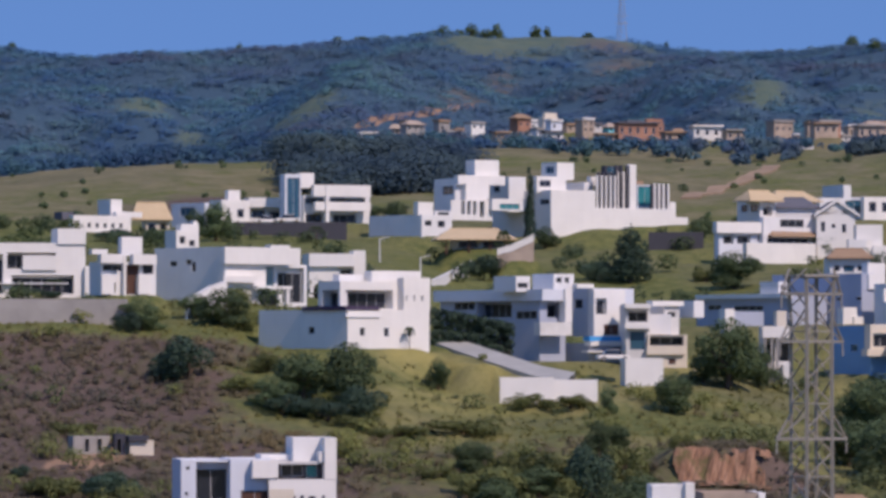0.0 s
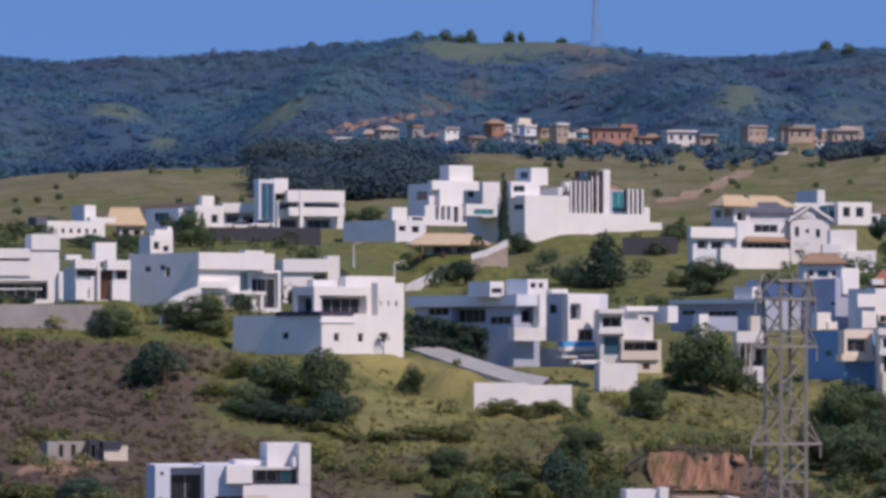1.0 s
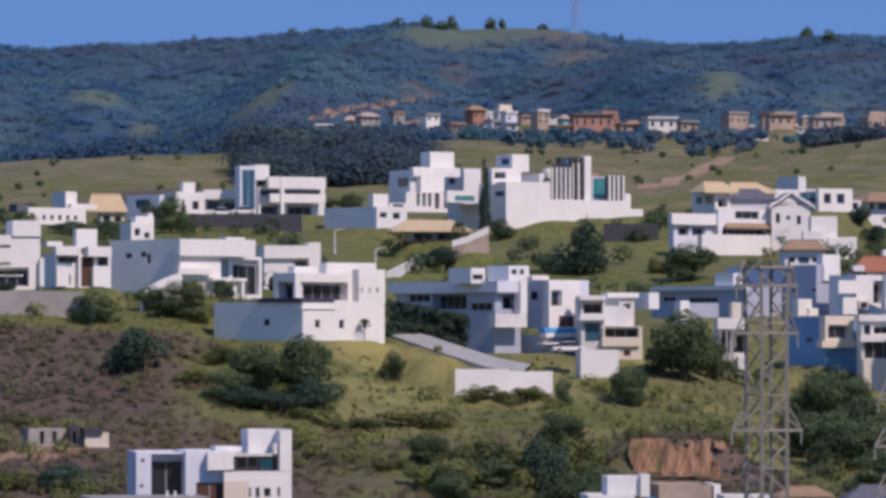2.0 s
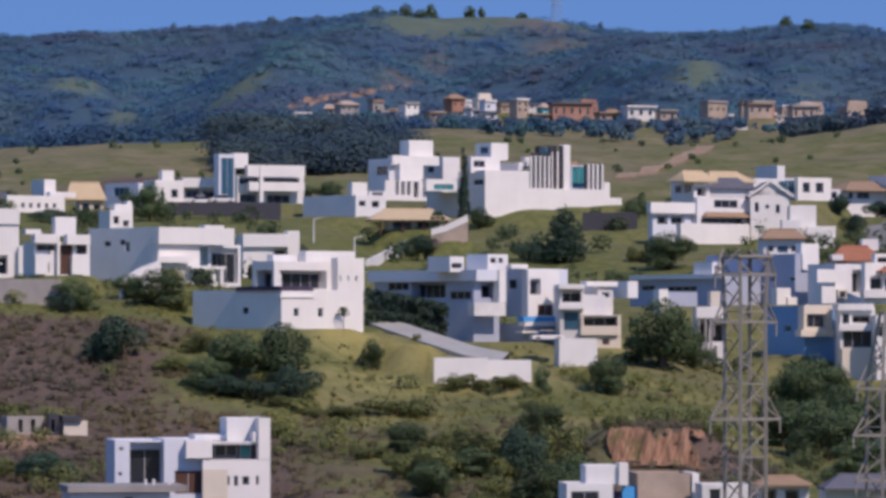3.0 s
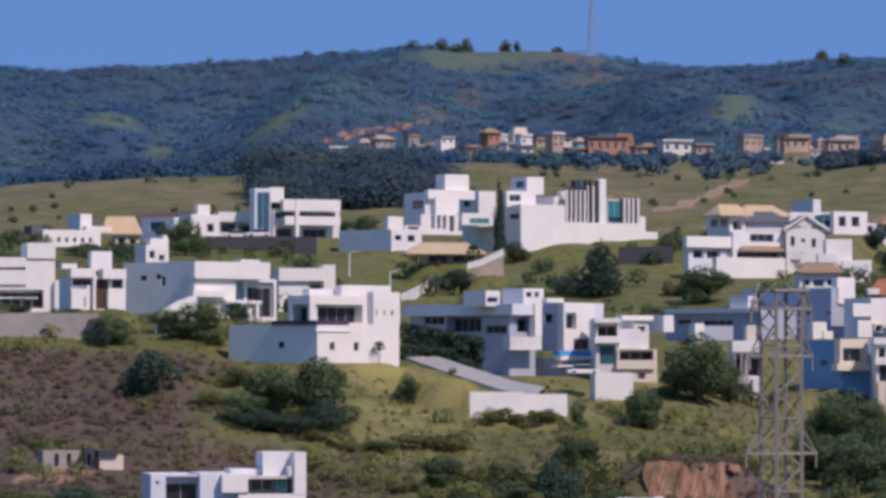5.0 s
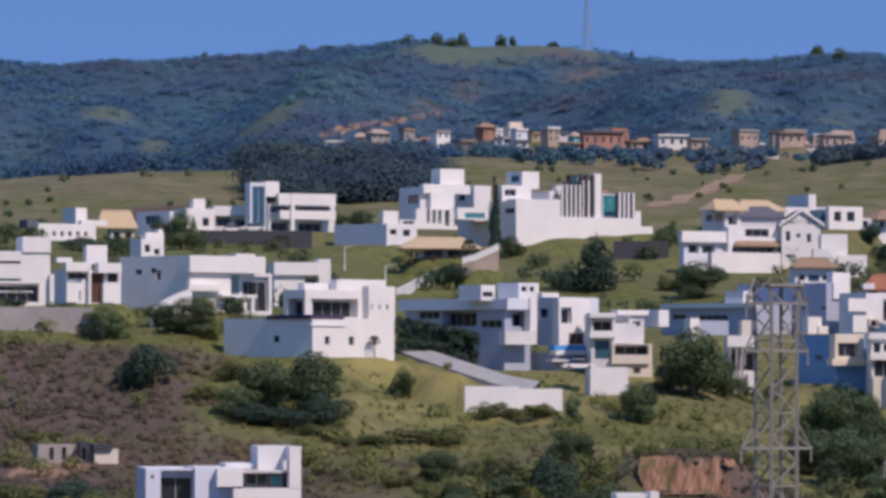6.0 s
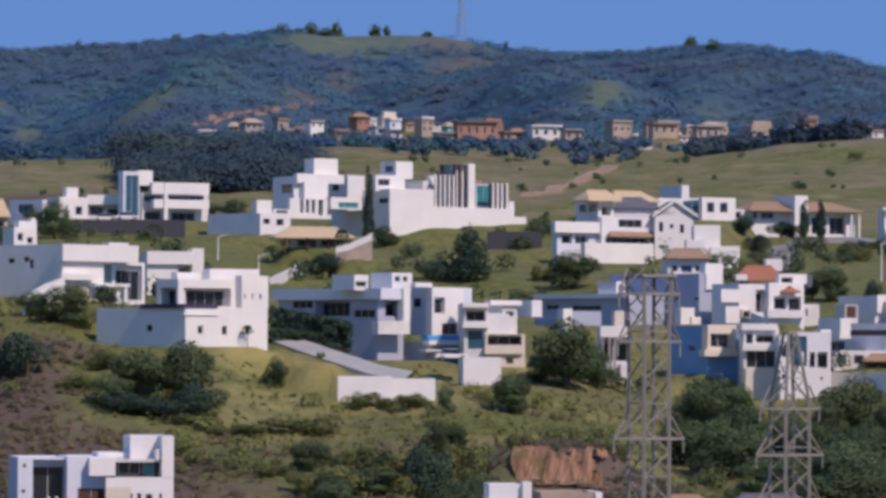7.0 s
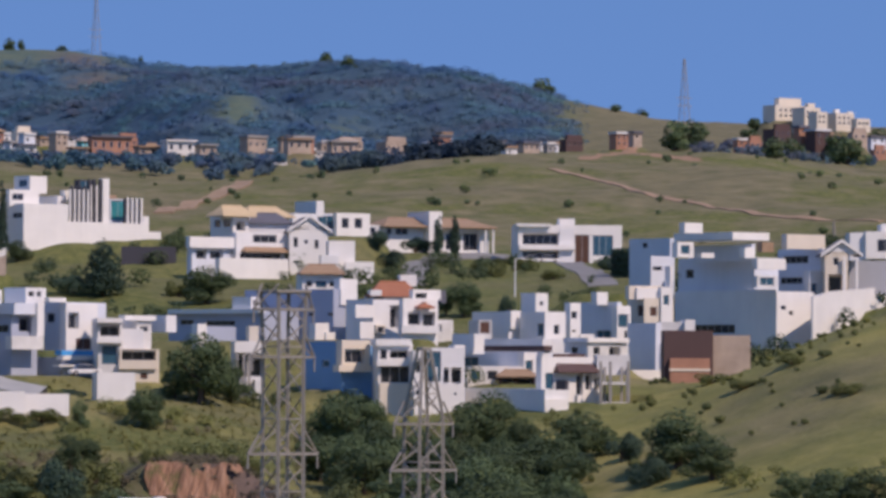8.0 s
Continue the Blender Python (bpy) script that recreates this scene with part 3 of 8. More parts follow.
def block(h, name, x, y, z, wx, wy, hz, mat, ops=(), coping=True):
    """A walled volume with its near corner at (x, y); ops are openings (side, from, to, low, high, kind), R in the y face, L in the x face."""
    bm = bmesh.new()

    def quad(ps, flip):
        vs = [bm.verts.new(p) for p in ps]
        bm.faces.new(vs[::-1] if flip else vs)

    for side, wide, deep in (("R", wx, wy), ("L", wy, wx)):
        def at(a, d, b, side=side):
            return (x + a, y + d, z + b) if side == "R" else (x + d, y + a, z + b)
        mine = []
        for s, a0, a1, b0, b1, k in ops:
            a0, a1, b0, b1 = max(a0, 0.08), min(a1, wide - 0.08), max(b0, 0.06), min(b1, hz - 0.1)
            if s == side and a1 - a0 > 0.15 and b1 - b0 > 0.15:
                mine.append((a0, a1, b0, b1, k))
        xs = sorted({0, wide, *(o[0] for o in mine), *(o[1] for o in mine)})
        zs = sorted({0, hz, *(o[2] for o in mine), *(o[3] for o in mine)})
        for a, b in zip(xs, xs[1:]):
            for c, d in zip(zs, zs[1:]):
                am, cm = (a + b) / 2, (c + d) / 2
                if not any(o[0] < am < o[1] and o[2] < cm < o[3] for o in mine):
                    quad([at(a, 0, c), at(b, 0, c), at(b, 0, d), at(a, 0, d)], side == "L")
        for a0, a1, b0, b1, k in mine:
            e = min(DEPTH[k], deep * 0.6)
            f = side == "L"
            quad([at(a0, e, b0), at(a1, e, b0), at(a1, e, b1), at(a0, e, b1)], f)
            quad([at(a0, 0, b0), at(a0, e, b0), at(a0, e, b1), at(a0, 0, b1)], f)
            quad([at(a1, e, b0), at(a1, 0, b0), at(a1, 0, b1), at(a1, e, b1)], f)
            quad([at(a0, 0, b0), at(a1, 0, b0), at(a1, e, b0), at(a0, e, b0)], f)
            quad([at(a0, e, b1), at(a1, e, b1), at(a1, 0, b1), at(a0, 0, b1)], f)
            glaze(h, at, a0, a1, b0, b1, e, k, side)
    quad([(x + wx, y, z), (x + wx, y + wy, z), (x + wx, y + wy, z + hz), (x + wx, y, z + hz)], False)
    quad([(x + wx, y + wy, z), (x, y + wy, z), (x, y + wy, z + hz), (x + wx, y + wy, z + hz)], False)
    quad([(x, y, z), (x, y + wy, z), (x + wx, y + wy, z), (x + wx, y, z)], False)
    rim, sink = 0.16, 0.3
    if coping and min(wx, wy) > 1.2 and hz > 1:
        o = [(x, y), (x + wx, y), (x + wx, y + wy), (x, y + wy)]
        n = [(x + rim, y + rim), (x + wx - rim, y + rim), (x + wx - rim, y + wy - rim), (x + rim, y + wy - rim)]
        for k in range(4):
            q = (k + 1) % 4
            quad([(*o[k], z + hz), (*o[q], z + hz), (*n[q], z + hz), (*n[k], z + hz)], False)
            quad([(*n[k], z + hz), (*n[q], z + hz), (*n[q], z + hz - sink), (*n[k], z + hz - sink)], False)
        quad([(*p, z + hz - sink) for p in n], False)
    else:
        quad([(x, y, z + hz), (x + wx, y, z + hz), (x + wx, y + wy, z + hz), (x, y + wy, z + hz)], False)
    return part(name, bm, mat, h)


def glaze(h, at, a0, a1, b0, b1, e, k, side):
    """Frame and pane of an opening; an open loggia gets a glazed back with a frame, set deep."""
    def bar(bm, p0, p1):
        lo, hi = [min(a, b) for a, b in zip(p0, p1)], [max(a, b) for a, b in zip(p0, p1)]
        box(bm, lo[0], hi[0], lo[1], hi[1], lo[2], hi[2])
    t, g = 0.07, e - 0.05
    bm = bmesh.new()
    i0, i1, j1 = a0 + 0.02, a1 - 0.02, b1 - 0.02
    if k == "o":
        j1 = b0 + (b1 - b0) * 0.86
    o = [(i0, b0 + 0.02), (i1, b0 + 0.02), (i1, j1), (i0, j1)]
    n = [(i0 + t, b0 + 0.02 + t), (i1 - t, b0 + 0.02 + t), (i1 - t, j1 - t), (i0 + t, j1 - t)]
    rings = [[bm.verts.new(at(u, d, v)) for u, v in ring] for ring, d in ((o, g - 0.05), (n, g - 0.05), (n, g), (o, g))]
    for r in range(4):
        for q in range(4):
            p, m = rings[r], rings[(r + 1) % 4]
            bm.faces.new([p[q], p[(q + 1) % 4], m[(q + 1) % 4], m[q]])
    bmesh.ops.recalc_face_normals(bm, faces=bm.faces)
    w = part("door" if k == "d" else "window", bm, "frame", h)
    n = max(1, round((a1 - a0) / 1.4))
    for q in range(1, n):
        m = i0 + (i1 - i0) * q / n
        bm = bmesh.new()
        bar(bm, at(m - t / 2, g - 0.05, b0 + 0.02 + t), at(m + t / 2, g, j1 - t))
        part("mullion", bm, "frame", w)
    bm = bmesh.new()
    bar(bm, at(i0 + t, g - 0.03, b0 + 0.02 + t), at(i1 - t, g - 0.012, j1 - t))
    part("panel" if k == "d" else "pane", bm, FILL.get(k, "pane"), w)


def hip_roof(h, x, y, z, wx, wy, rise, mat, ridge=0.35, thick=0.22):
    """Hipped roof with thick eaves; ridge: share of the longer side."""
    bm = bmesh.new()
    if wx >= wy:
        r = [(x + wx * (0.5 - ridge / 2), y + wy / 2), (x + wx * (0.5 + ridge / 2), y + wy / 2)]
        slopes = [(0, 1, 5, 4), (1, 2, 5), (2, 3, 4, 5), (3, 0, 4)]
    else:
        r = [(x + wx / 2, y + wy * (0.5 - ridge / 2)), (x + wx / 2, y + wy * (0.5 + ridge / 2))]
        slopes = [(0, 1, 4), (1, 2, 5, 4), (2, 3, 5), (3, 0, 4, 5)]
    low = [bm.verts.new((a, b, z)) for a, b in ((x, y), (x + wx, y), (x + wx, y + wy), (x, y + wy))]
    top = [bm.verts.new((v.co.x, v.co.y, z + thick)) for v in low] + [bm.verts.new((*p, z + thick + rise)) for p in r]
    for s in slopes:
        bm.faces.new([top[i] for i in s])
    for k in range(4):
        q = (k + 1) % 4
        bm.faces.new([low[k], low[q], top[q], top[k]])
    bm.faces.new(low[::-1])
    ob = part("roof", bm, mat, h)
    bm = bmesh.new()
    d = Vector((*r[1], 0)) - Vector((*r[0], 0))
    ln = max(d.length, 0.3)
    bmesh.ops.create_cone(bm, segments=8, radius1=0.14, radius2=0.14, depth=ln, cap_ends=True,
                          matrix=Matrix.Translation(((r[0][0] + r[1][0]) / 2, (r[0][1] + r[1][1]) / 2, z + thick + rise)) @ (pose(0, 0, 0, 0, 90, 0) if wx >= wy else pose(0, 0, 0, 90, 0, 0)))
    part("ridge_cap", bm, mat, ob)
    return ob


def gable_roof(h, x, y, z, wx, wy, rise, mat, over=0.5, thick=0.25, trim="white"):
    """Gable facing the y side: ridge along y, with a gable wall under it and white barge boards."""
    bm = bmesh.new()
    for s in (0, 1):
        a, b = (x - over, x + wx / 2) if s == 0 else (x + wx + over, x + wx / 2)
        za = z - rise * over / (wx / 2)
        p = [(a, y - over, za), (b, y - over, z + rise), (b, y + wy + over, z + rise), (a, y + wy + over, za)]
        lo = [bm.verts.new(q) for q in p]
        hi = [bm.verts.new((q[0], q[1], q[2] + thick)) for q in p]
        bm.faces.new(hi if s else hi[::-1])
        bm.faces.new(lo[::-1] if s else lo)
        for k in range(4):
            q = (k + 1) % 4
            bm.faces.new([lo[k], lo[q], hi[q], hi[k]])
    bmesh.ops.recalc_face_normals(bm, faces=bm.faces)
    roof = part("roof", bm, mat, h)
    bm = bmesh.new()
    for s in (0, 1):
        a, b = (x - over, x + wx / 2) if s == 0 else (x + wx + over, x + wx / 2)
        za = z - rise * over / (wx / 2)
        front = [bm.verts.new(q) for q in ((a, y - over - 0.06, za - 0.1), (b, y - over - 0.06, z + rise - 0.1), (b, y - over - 0.06, z + rise + thick + 0.12), (a, y - over - 0.06, za + thick + 0.12))]
        rear = [bm.verts.new((v.co.x, y - over - 0.004, v.co.z)) for v in front]
        bm.faces.new(front)
        for k in range(4):
            q = (k + 1) % 4
            bm.faces.new([front[k], front[q], rear[q], rear[k]])
    bmesh.ops.recalc_face_normals(bm, faces=bm.faces)
    part("barge_board", bm, trim, roof)
    bm = bmesh.new()
    f = [bm.verts.new(q) for q in ((x, y, z), (x + wx, y, z), (x + wx / 2, y, z + rise))]
    g = [bm.verts.new((v.co.x, y + wy, v.co.z)) for v in f]
    bm.faces.new(f)
    bm.faces.new(g[::-1])
    for k in range(3):
        q = (k + 1) % 3
        bm.faces.new([f[k], g[k], g[q], f[q]])
    bmesh.ops.recalc_face_normals(bm, faces=bm.faces)
    part("gable", bm, trim, h)


def posts(h, name, xs, y, z0, z1, size, mat):
    """Upright posts or fins, each a part of its own."""
    for x in xs:
        bm = bmesh.new()
        box(bm, x - size / 2, x + size / 2, y, y + size, z0, z1)
        bmesh.ops.bevel(bm, geom=bm.edges[:], offset=size * 0.08, segments=1, affect="EDGES")
        part(name, bm, mat, h)


def wall_run(name, label, points, top, thick, mat, category="wall"):
    """A garden wall along ground points, whose top follows the given heights, with a coping."""
    root = empty(name, *points[0][:2], 0, 0, label, category)
    ox, oy = points[0][:2]
    for (x0, y0, b0, t0), (x1, y1, b1, t1) in zip(points[:-1], points[1:]):
        d = Vector((x1 - x0, y1 - y0, 0)).normalized()
        n = Vector((-d.y, d.x, 0)) * thick / 2
        for nm, w, za, zb in (("wall_panel", 1.0, (b0, b1), (t0, t1)), ("coping", 1.35, (t0, t1), (t0 + 0.09, t1 + 0.09))):
            bm = bmesh.new()
            vs = [bm.verts.new((px - ox + sg * n.x * w, py - oy + sg * n.y * w, pz)) for zz in (0, 1) for px, py, pz, sg in
                  ((x0, y0, (za, zb)[zz][0], -1), (x1, y1, (za, zb)[zz][1], -1), (x1, y1, (za, zb)[zz][1], 1), (x0, y0, (za, zb)[zz][0], 1))]
            for q in ((3, 2, 1, 0), (4, 5, 6, 7), (0, 1, 5, 4), (1, 2, 6, 5), (2, 3, 7, 6), (3, 0, 4, 7)):
                bm.faces.new([vs[i] for i in q])
            bmesh.ops.recalc_face_normals(bm, faces=bm.faces)
            part(nm, bm, mat, root)
    return root


def strip(name, label, points, width, mat, proud=0.14):
    """A road, drive or track laid on the ground."""
    pts = [Vector(p) for p in points]
    fine = []
    for a, b in zip(pts[:-1], pts[1:]):
        n = max(2, int((b - a).length / 1.5))
        fine += [a.lerp(b, k / n) for k in range(n)]
    fine.append(pts[-1])
    verts, faces = [], []
    for i, p in enumerate(fine):
        d = (fine[min(i + 1, len(fine) - 1)] - fine[max(i - 1, 0)])
        n = Vector((-d.y, d.x)).normalized()
        for k in range(5):
            q = p.xy + n * width * (k / 4 - 0.5)
            verts.append((q.x, q.y, 0))
    zz = height([v[0] for v in verts], [v[1] for v in verts])
    verts = [(v[0], v[1], z + proud) for v, z in zip(verts, zz)]
    for i in range(len(fine) - 1):
        for k in range(4):
            a = i * 5 + k
            faces.append((a, a + 1, a + 6, a + 5))
    ob = new(name, mesh_from(name, verts, faces, [mat]))
    ob.data.flip_normals() if ob.data.polygons[0].normal.z < 0 else None
    sol = ob.modifiers.new("thickness", "SOLIDIFY")
    sol.thickness, sol.offset = proud + 0.3, -1
    return tagged(ob, label, "road", kind="structure")


def ramp_way(name, label, points, width, rise, mat):
    """A sloping drive: near edge through points, far edge raised to show to the camera."""
    verts, faces = [], []
    for x, y, z in points:
        verts += [(x, y, z - 2.5), (x, y, z), (x + 0.25 * width, y + width, z + rise), (x + 0.25 * width, y + width, z - 2.5)]
    for i in range(len(points) - 1):
        for k in range(4):
            a, b = i * 4 + k, i * 4 + (k + 1) % 4
            faces.append((a, a + 4, b + 4, b))
    ob = new(name, mesh_from(name, verts, faces, [mat]))
    return tagged(ob, label, "road", kind="structure")


# ---- plants ----
def leaves(rng, lumps, count, size, jitter=0.34, up=0.0, lie=None):
    """Leaf sprays over lumps (x, y, z, rx, rz): triangles that face outwards, with jitter."""
    lumps = np.asarray(lumps, float)
    vol = lumps[:, 3] ** 2
    pick = rng.choice(len(lumps), count, p=vol / vol.sum())
    n = rng.normal(size=(count, 3))
    n[:, 2] = n[:, 2] + 0.22
    n /= np.linalg.norm(n, axis=1)[:, None]
    L = lumps[pick]
    depth = rng.uniform(0.72, 1.06, count)[:, None]
    c = L[:, :3] + n * np.column_stack([L[:, 3], L[:, 3], L[:, 4]]) * depth
    nn = n + rng.normal(size=(count, 3)) * jitter + (np.array([0, 0, up]) if lie is None else lie[pick] * up)
    nn /= np.linalg.norm(nn, axis=1)[:, None]
    u = np.cross(nn, rng.normal(size=(count, 3)))
    u /= np.linalg.norm(u, axis=1)[:, None]
    v = np.cross(nn, u)
    s = size * rng.uniform(0.6, 1.4, count)[:, None]
    q = np.stack([c - u * s, c + v * s * 0.8 - nn * s * 0.3, c + u * s, c - v * s * 0.8 - nn * s * 0.3], 1).reshape(-1, 3)
    return q, np.arange(count * 4).reshape(-1, 4)


def tree_kind(seed, shape, count, size, mat):
    """One tree of height 1, as trunk mesh and crown mesh."""
    rng = np.random.RandomState(seed)
    bm = bmesh.new()

    def limb(p, q, r0, r1):
        d = Vector(q) - Vector(p)
        bmesh.ops.create_cone(bm, segments=7, radius1=r0, radius2=r1, depth=d.length, cap_ends=True,
                              matrix=Matrix.Translation((Vector(p) + Vector(q)) / 2) @ d.to_track_quat("Z", "Y").to_matrix().to_4x4())
    lumps = []
    if shape == "round":
        limb((0, 0, -0.08), (0.01, 0, 0.42), 0.045, 0.03)
        for k in range(11):
            a, rr = rng.uniform(0, 6.28), rng.uniform(0.1, 0.34)
            p = (rr * math.cos(a), rr * math.sin(a), rng.uniform(0.16, 0.74) - rr * 0.2)
            limb((0.0, 0, 0.3), p, 0.02, 0.008)
            lumps.append((*p, rng.uniform(0.13, 0.22), rng.uniform(0.11, 0.2)))
        lumps.append((0, 0, 0.55, 0.3, 0.42))
    elif shape == "low":
        limb((0, 0, -0.1), (0, 0, 0.3), 0.05, 0.03)
        for k in range(9):
            a, rr = rng.uniform(0, 6.28), rng.uniform(0.15, 0.5)
            p = (rr * math.cos(a), rr * math.sin(a), rng.uniform(0.25, 0.6) - rr * 0.25)
            limb((0, 0, 0.1), p, 0.02, 0.01)
            lumps.append((*p, rng.uniform(0.2, 0.34), rng.uniform(0.18, 0.36)))
    elif shape == "spire":
        limb((0, 0, -0.05), (0, 0, 0.9), 0.03, 0.006)
        for k in range(12):
            f = k / 11
            w = 0.115 * (1 - f) ** 0.6 * min(1, 0.55 + 2 * f) + 0.012
            lumps.append((rng.normal() * 0.012, rng.normal() * 0.012, 0.06 + f * 0.9, w, 0.08))
    elif shape == "cone":
        limb((0, 0, -0.05), (0, 0, 0.9), 0.035, 0.01)
        for k in range(16):
            f = k / 15
            w = 0.32 * (1 - f) ** 0.45 + 0.04
            a = k * 2.4
            lumps.append((math.cos(a) * w * 0.4, math.sin(a) * w * 0.4, 0.12 + f * 0.8, w * 0.75, 0.13))
    elif shape == "palm":
        limb((0, 0, -0.05), (0.03, 0, 0.72), 0.03, 0.022)
        limb((0.03, 0, 0.7), (0.03, 0, 0.8), 0.022, 0.01)
        for k in range(13):
            a = k * 2.4
            for q in range(1, 6):
                e = 0.075 * q
                lumps.append((0.03 + e * math.cos(a), e * math.sin(a), 0.82 + 0.14 * math.sin(q * 0.55) - 0.008 * q * q, 0.035, 0.02))
    trunk = bpy.data.meshes.new("trunk")
    bm.to_mesh(trunk)
    bm.free()
    trunk.materials.append(MATS["bark"])
    v, f = leaves(rng, lumps, count, size)
    return trunk, mesh_from("crown", v, f, [mat])


KINDS = {
    "broad": [tree_kind(s, "round", 4600, 0.02, "leaf") for s in (11, 12, 13, 14)],
    "scrub": [tree_kind(s, "low", 1900, 0.034, "bush") for s in (21, 22, 23)],
    "dense": [tree_kind(s, "low", 3400, 0.027, "shade") for s in (31, 32, 33)],
    "cypress": [tree_kind(s, "spire", 1300, 0.02, "deep") for s in (41, 42)],
    "conifer": [tree_kind(s, "cone", 4200, 0.02, "deep") for s in (51, 52)],
    "distant": [tree_kind(s, "round", 700, 0.05, "leaf") for s in (15, 16, 17)],
    "palm": [tree_kind(s, "palm", 700, 0.04, "leaf") for s in (61, 62)],
}
WORDS = {
    "distant": ("tree", "distant broad-leaved tree on the hill", "tree"), "broad": ("tree", "broad-leaved green tree with an uneven leafy crown", "tree"), "scrub": ("bush", "olive-green bush growing on the grassy slope", "bush"),
    "dense": ("tree", "dense green tree with low spreading crown, darkened for shade", "tree"), "cypress": ("cypress", "slender dark green cypress standing upright", "tree"),
    "conifer": ("conifer", "bulky dark green conifer on the grass slope", "tree"), "palm": ("palm", "small garden palm with arching fronds", "palm"),
}
count_of = {}


def tree(kind, x, y, tall, wide):
    """A tree or bush on the ground at (x, y)."""
    k = count_of[kind] = count_of.get(kind, 0) + 1
    trunk, crown = KINDS[kind][k % len(KINDS[kind])]
    name, label, category = WORDS[kind]
    root = empty(name, x, y, float(height(x, y)[0]) - 0.05, k * 67 % 360, label, category)
    full = {"broad": 0.9, "distant": 0.9, "scrub": 1.25, "dense": 1.25, "cypress": 0.25, "conifer": 0.75, "palm": 0.8}[kind]
    s = wide / full
    for nm, me in (("trunk", trunk), ("crown", crown)):
        ob = new(nm, me)
        ob.parent = root
        ob.scale = (s, s, tall)
    return root


def scatter(name, label, clumps, spray, per, mat, category, rng, up=0.5):
    """Uncountable growth: many leafy clumps joined as one object. clumps: x, y, height, half width."""
    spots = np.asarray(clumps)
    z = height(spots[:, 0], spots[:, 1])
    lumps = []
    for (x, y, tall, half), g in zip(spots, z):
        for k in range(3):
            a, e = rng.uniform(0, 6.28), rng.uniform(0, 0.55) * half
            lumps.append((x + e * math.cos(a), y + e * math.sin(a), g + tall * rng.uniform(0.4, 0.65), half * rng.uniform(0.5, 0.85), tall * rng.uniform(0.35, 0.5)))
    lumps = np.array(lumps)
    e = 14.0  # sprays lean with the lie of the land
    gx = (height(spots[:, 0] + e, spots[:, 1]) - height(spots[:, 0] - e, spots[:, 1])) / (2 * e)
    gy = (height(spots[:, 0], spots[:, 1] + e) - height(spots[:, 0], spots[:, 1] - e)) / (2 * e)
    lie = np.repeat(np.column_stack([-gx, -gy, np.ones(len(gx))]), 3, axis=0)
    v, f = leaves(rng, lumps, len(spots) * per, spray, 0.26, up, lie)
    return tagged(new(name, mesh_from(name, v, f, [mat])), label, category, kind="stuff")


# ---- things: the houses ----
h = house("villa", -11.5, 609.89, 61.54, 41.08, "white three-storey villa with a deep roof terrace, on the hill edge")
block(h, "wall", 0, 0, -3.5, 13.06, 16.94, 8.2, "white", [("L", 6.25, 7.41, 5.27, 6.15, "w"), ("R", 1.95, 2.75, 5, 6.02, "w"), ("R", 5.78, 6.58, 4.93, 6.02, "w"), ("R", 9.51, 10.31, 4.93, 5.95, "w")])
block(h, "wall", 8.9, 0.01, 4.63, 4.27, 1.2, 4.01, "white", [("R", 0.36, 0.62, 1.16, 1.84, "w"), ("R", 1.6, 1.87, 1.16, 1.84, "w"), ("R", 2.84, 3.2, 1.16, 1.84, "w")])
block(h, "wall", -0.13, 1.23, 4.7, 10.22, 4.13, 3.45, "white", [("R", 0.89, 8.35, 0.14, 2.38, "o"), ("L", 0.42, 3.39, 0.14, 2.38, "o")])
block(h, "wall", 5.95, 2.54, 8.03, 7.91, 1.2, 1.46, "white")
block(h, "wall", 2.07, 4.05, 8.03, 5.51, 1.2, 0.98, "pale")
# solid plum band stands in for the terrace's dark glass rail
block(h, "planter", -0.34, -0.08, 4.63, 5.33, 8.37, 0.49, "plum")
block(h, "ledge", -0.32, -0.17, 3.74, 5.42, 1, 0.27, "pale")

h = house("villa", -28.4, 659.39, 68.21, 42.47, "white villa with a broad white roof fascia and sky-tinted glazing")
block(h, "wall", 0, 0, -4.75, 7, 14.44, 11.45, "white", [("L", 9.85, 11.23, 9.02, 9.76, "w"), ("L", 6.87, 8.02, 9.17, 9.91, "w"), ("L", 5.96, 6.87, 8.29, 9.61, "w")])
block(h, "fascia", -0.66, -0.79, 4.49, 12.98, 1.2, 2.2, "white")
block(h, "wall", 9.58, 2.03, 6.48, 3.37, 1.2, 0.64, "white")
block(h, "wall", 1.57, 1.64, -4.75, 13.94, 1.2, 9.29, "pale", [("R", 1.15, 5.29, 7.55, 9.24, "c"), ("R", 5.58, 8.27, 4.6, 9.02, "c"), ("R", 8.85, 13.46, 4.24, 8.88, "o")])
block(h, "balcony", -0.99, -0.95, 2.06, 5.86, 1.26, 0.84, "white")
block(h, "canopy", 4.37, -1.44, 1.25, 5.96, 1.2, 0.39, "white")
posts(h, "post", [8.43, 9.77], -1.3, -2.25, 1.33, 0.55, "white")
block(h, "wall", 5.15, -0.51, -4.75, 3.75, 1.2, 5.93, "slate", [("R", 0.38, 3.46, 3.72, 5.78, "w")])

h = house("house", -18.24, 689.76, 67.67, 7.51, "white flat-roofed house with a square stair tower")
block(h, "wall", 0, 0, -3.5, 4.1, 7, 9.04, "white", [("R", 0.62, 2.17, 4.27, 6.19, "o")])
block(h, "fascia", -0.06, -0.59, 5.24, 6.27, 9, 1.76, "white")
block(h, "wall", 6.16, 0.43, 3.08, 1.63, 5, 4.37, "white")
block(h, "wall", 4.27, 1.54, 1.54, 1.86, 5, 3.66, "pale", [("R", 0.23, 1.7, 1.54, 3.39, "o")])

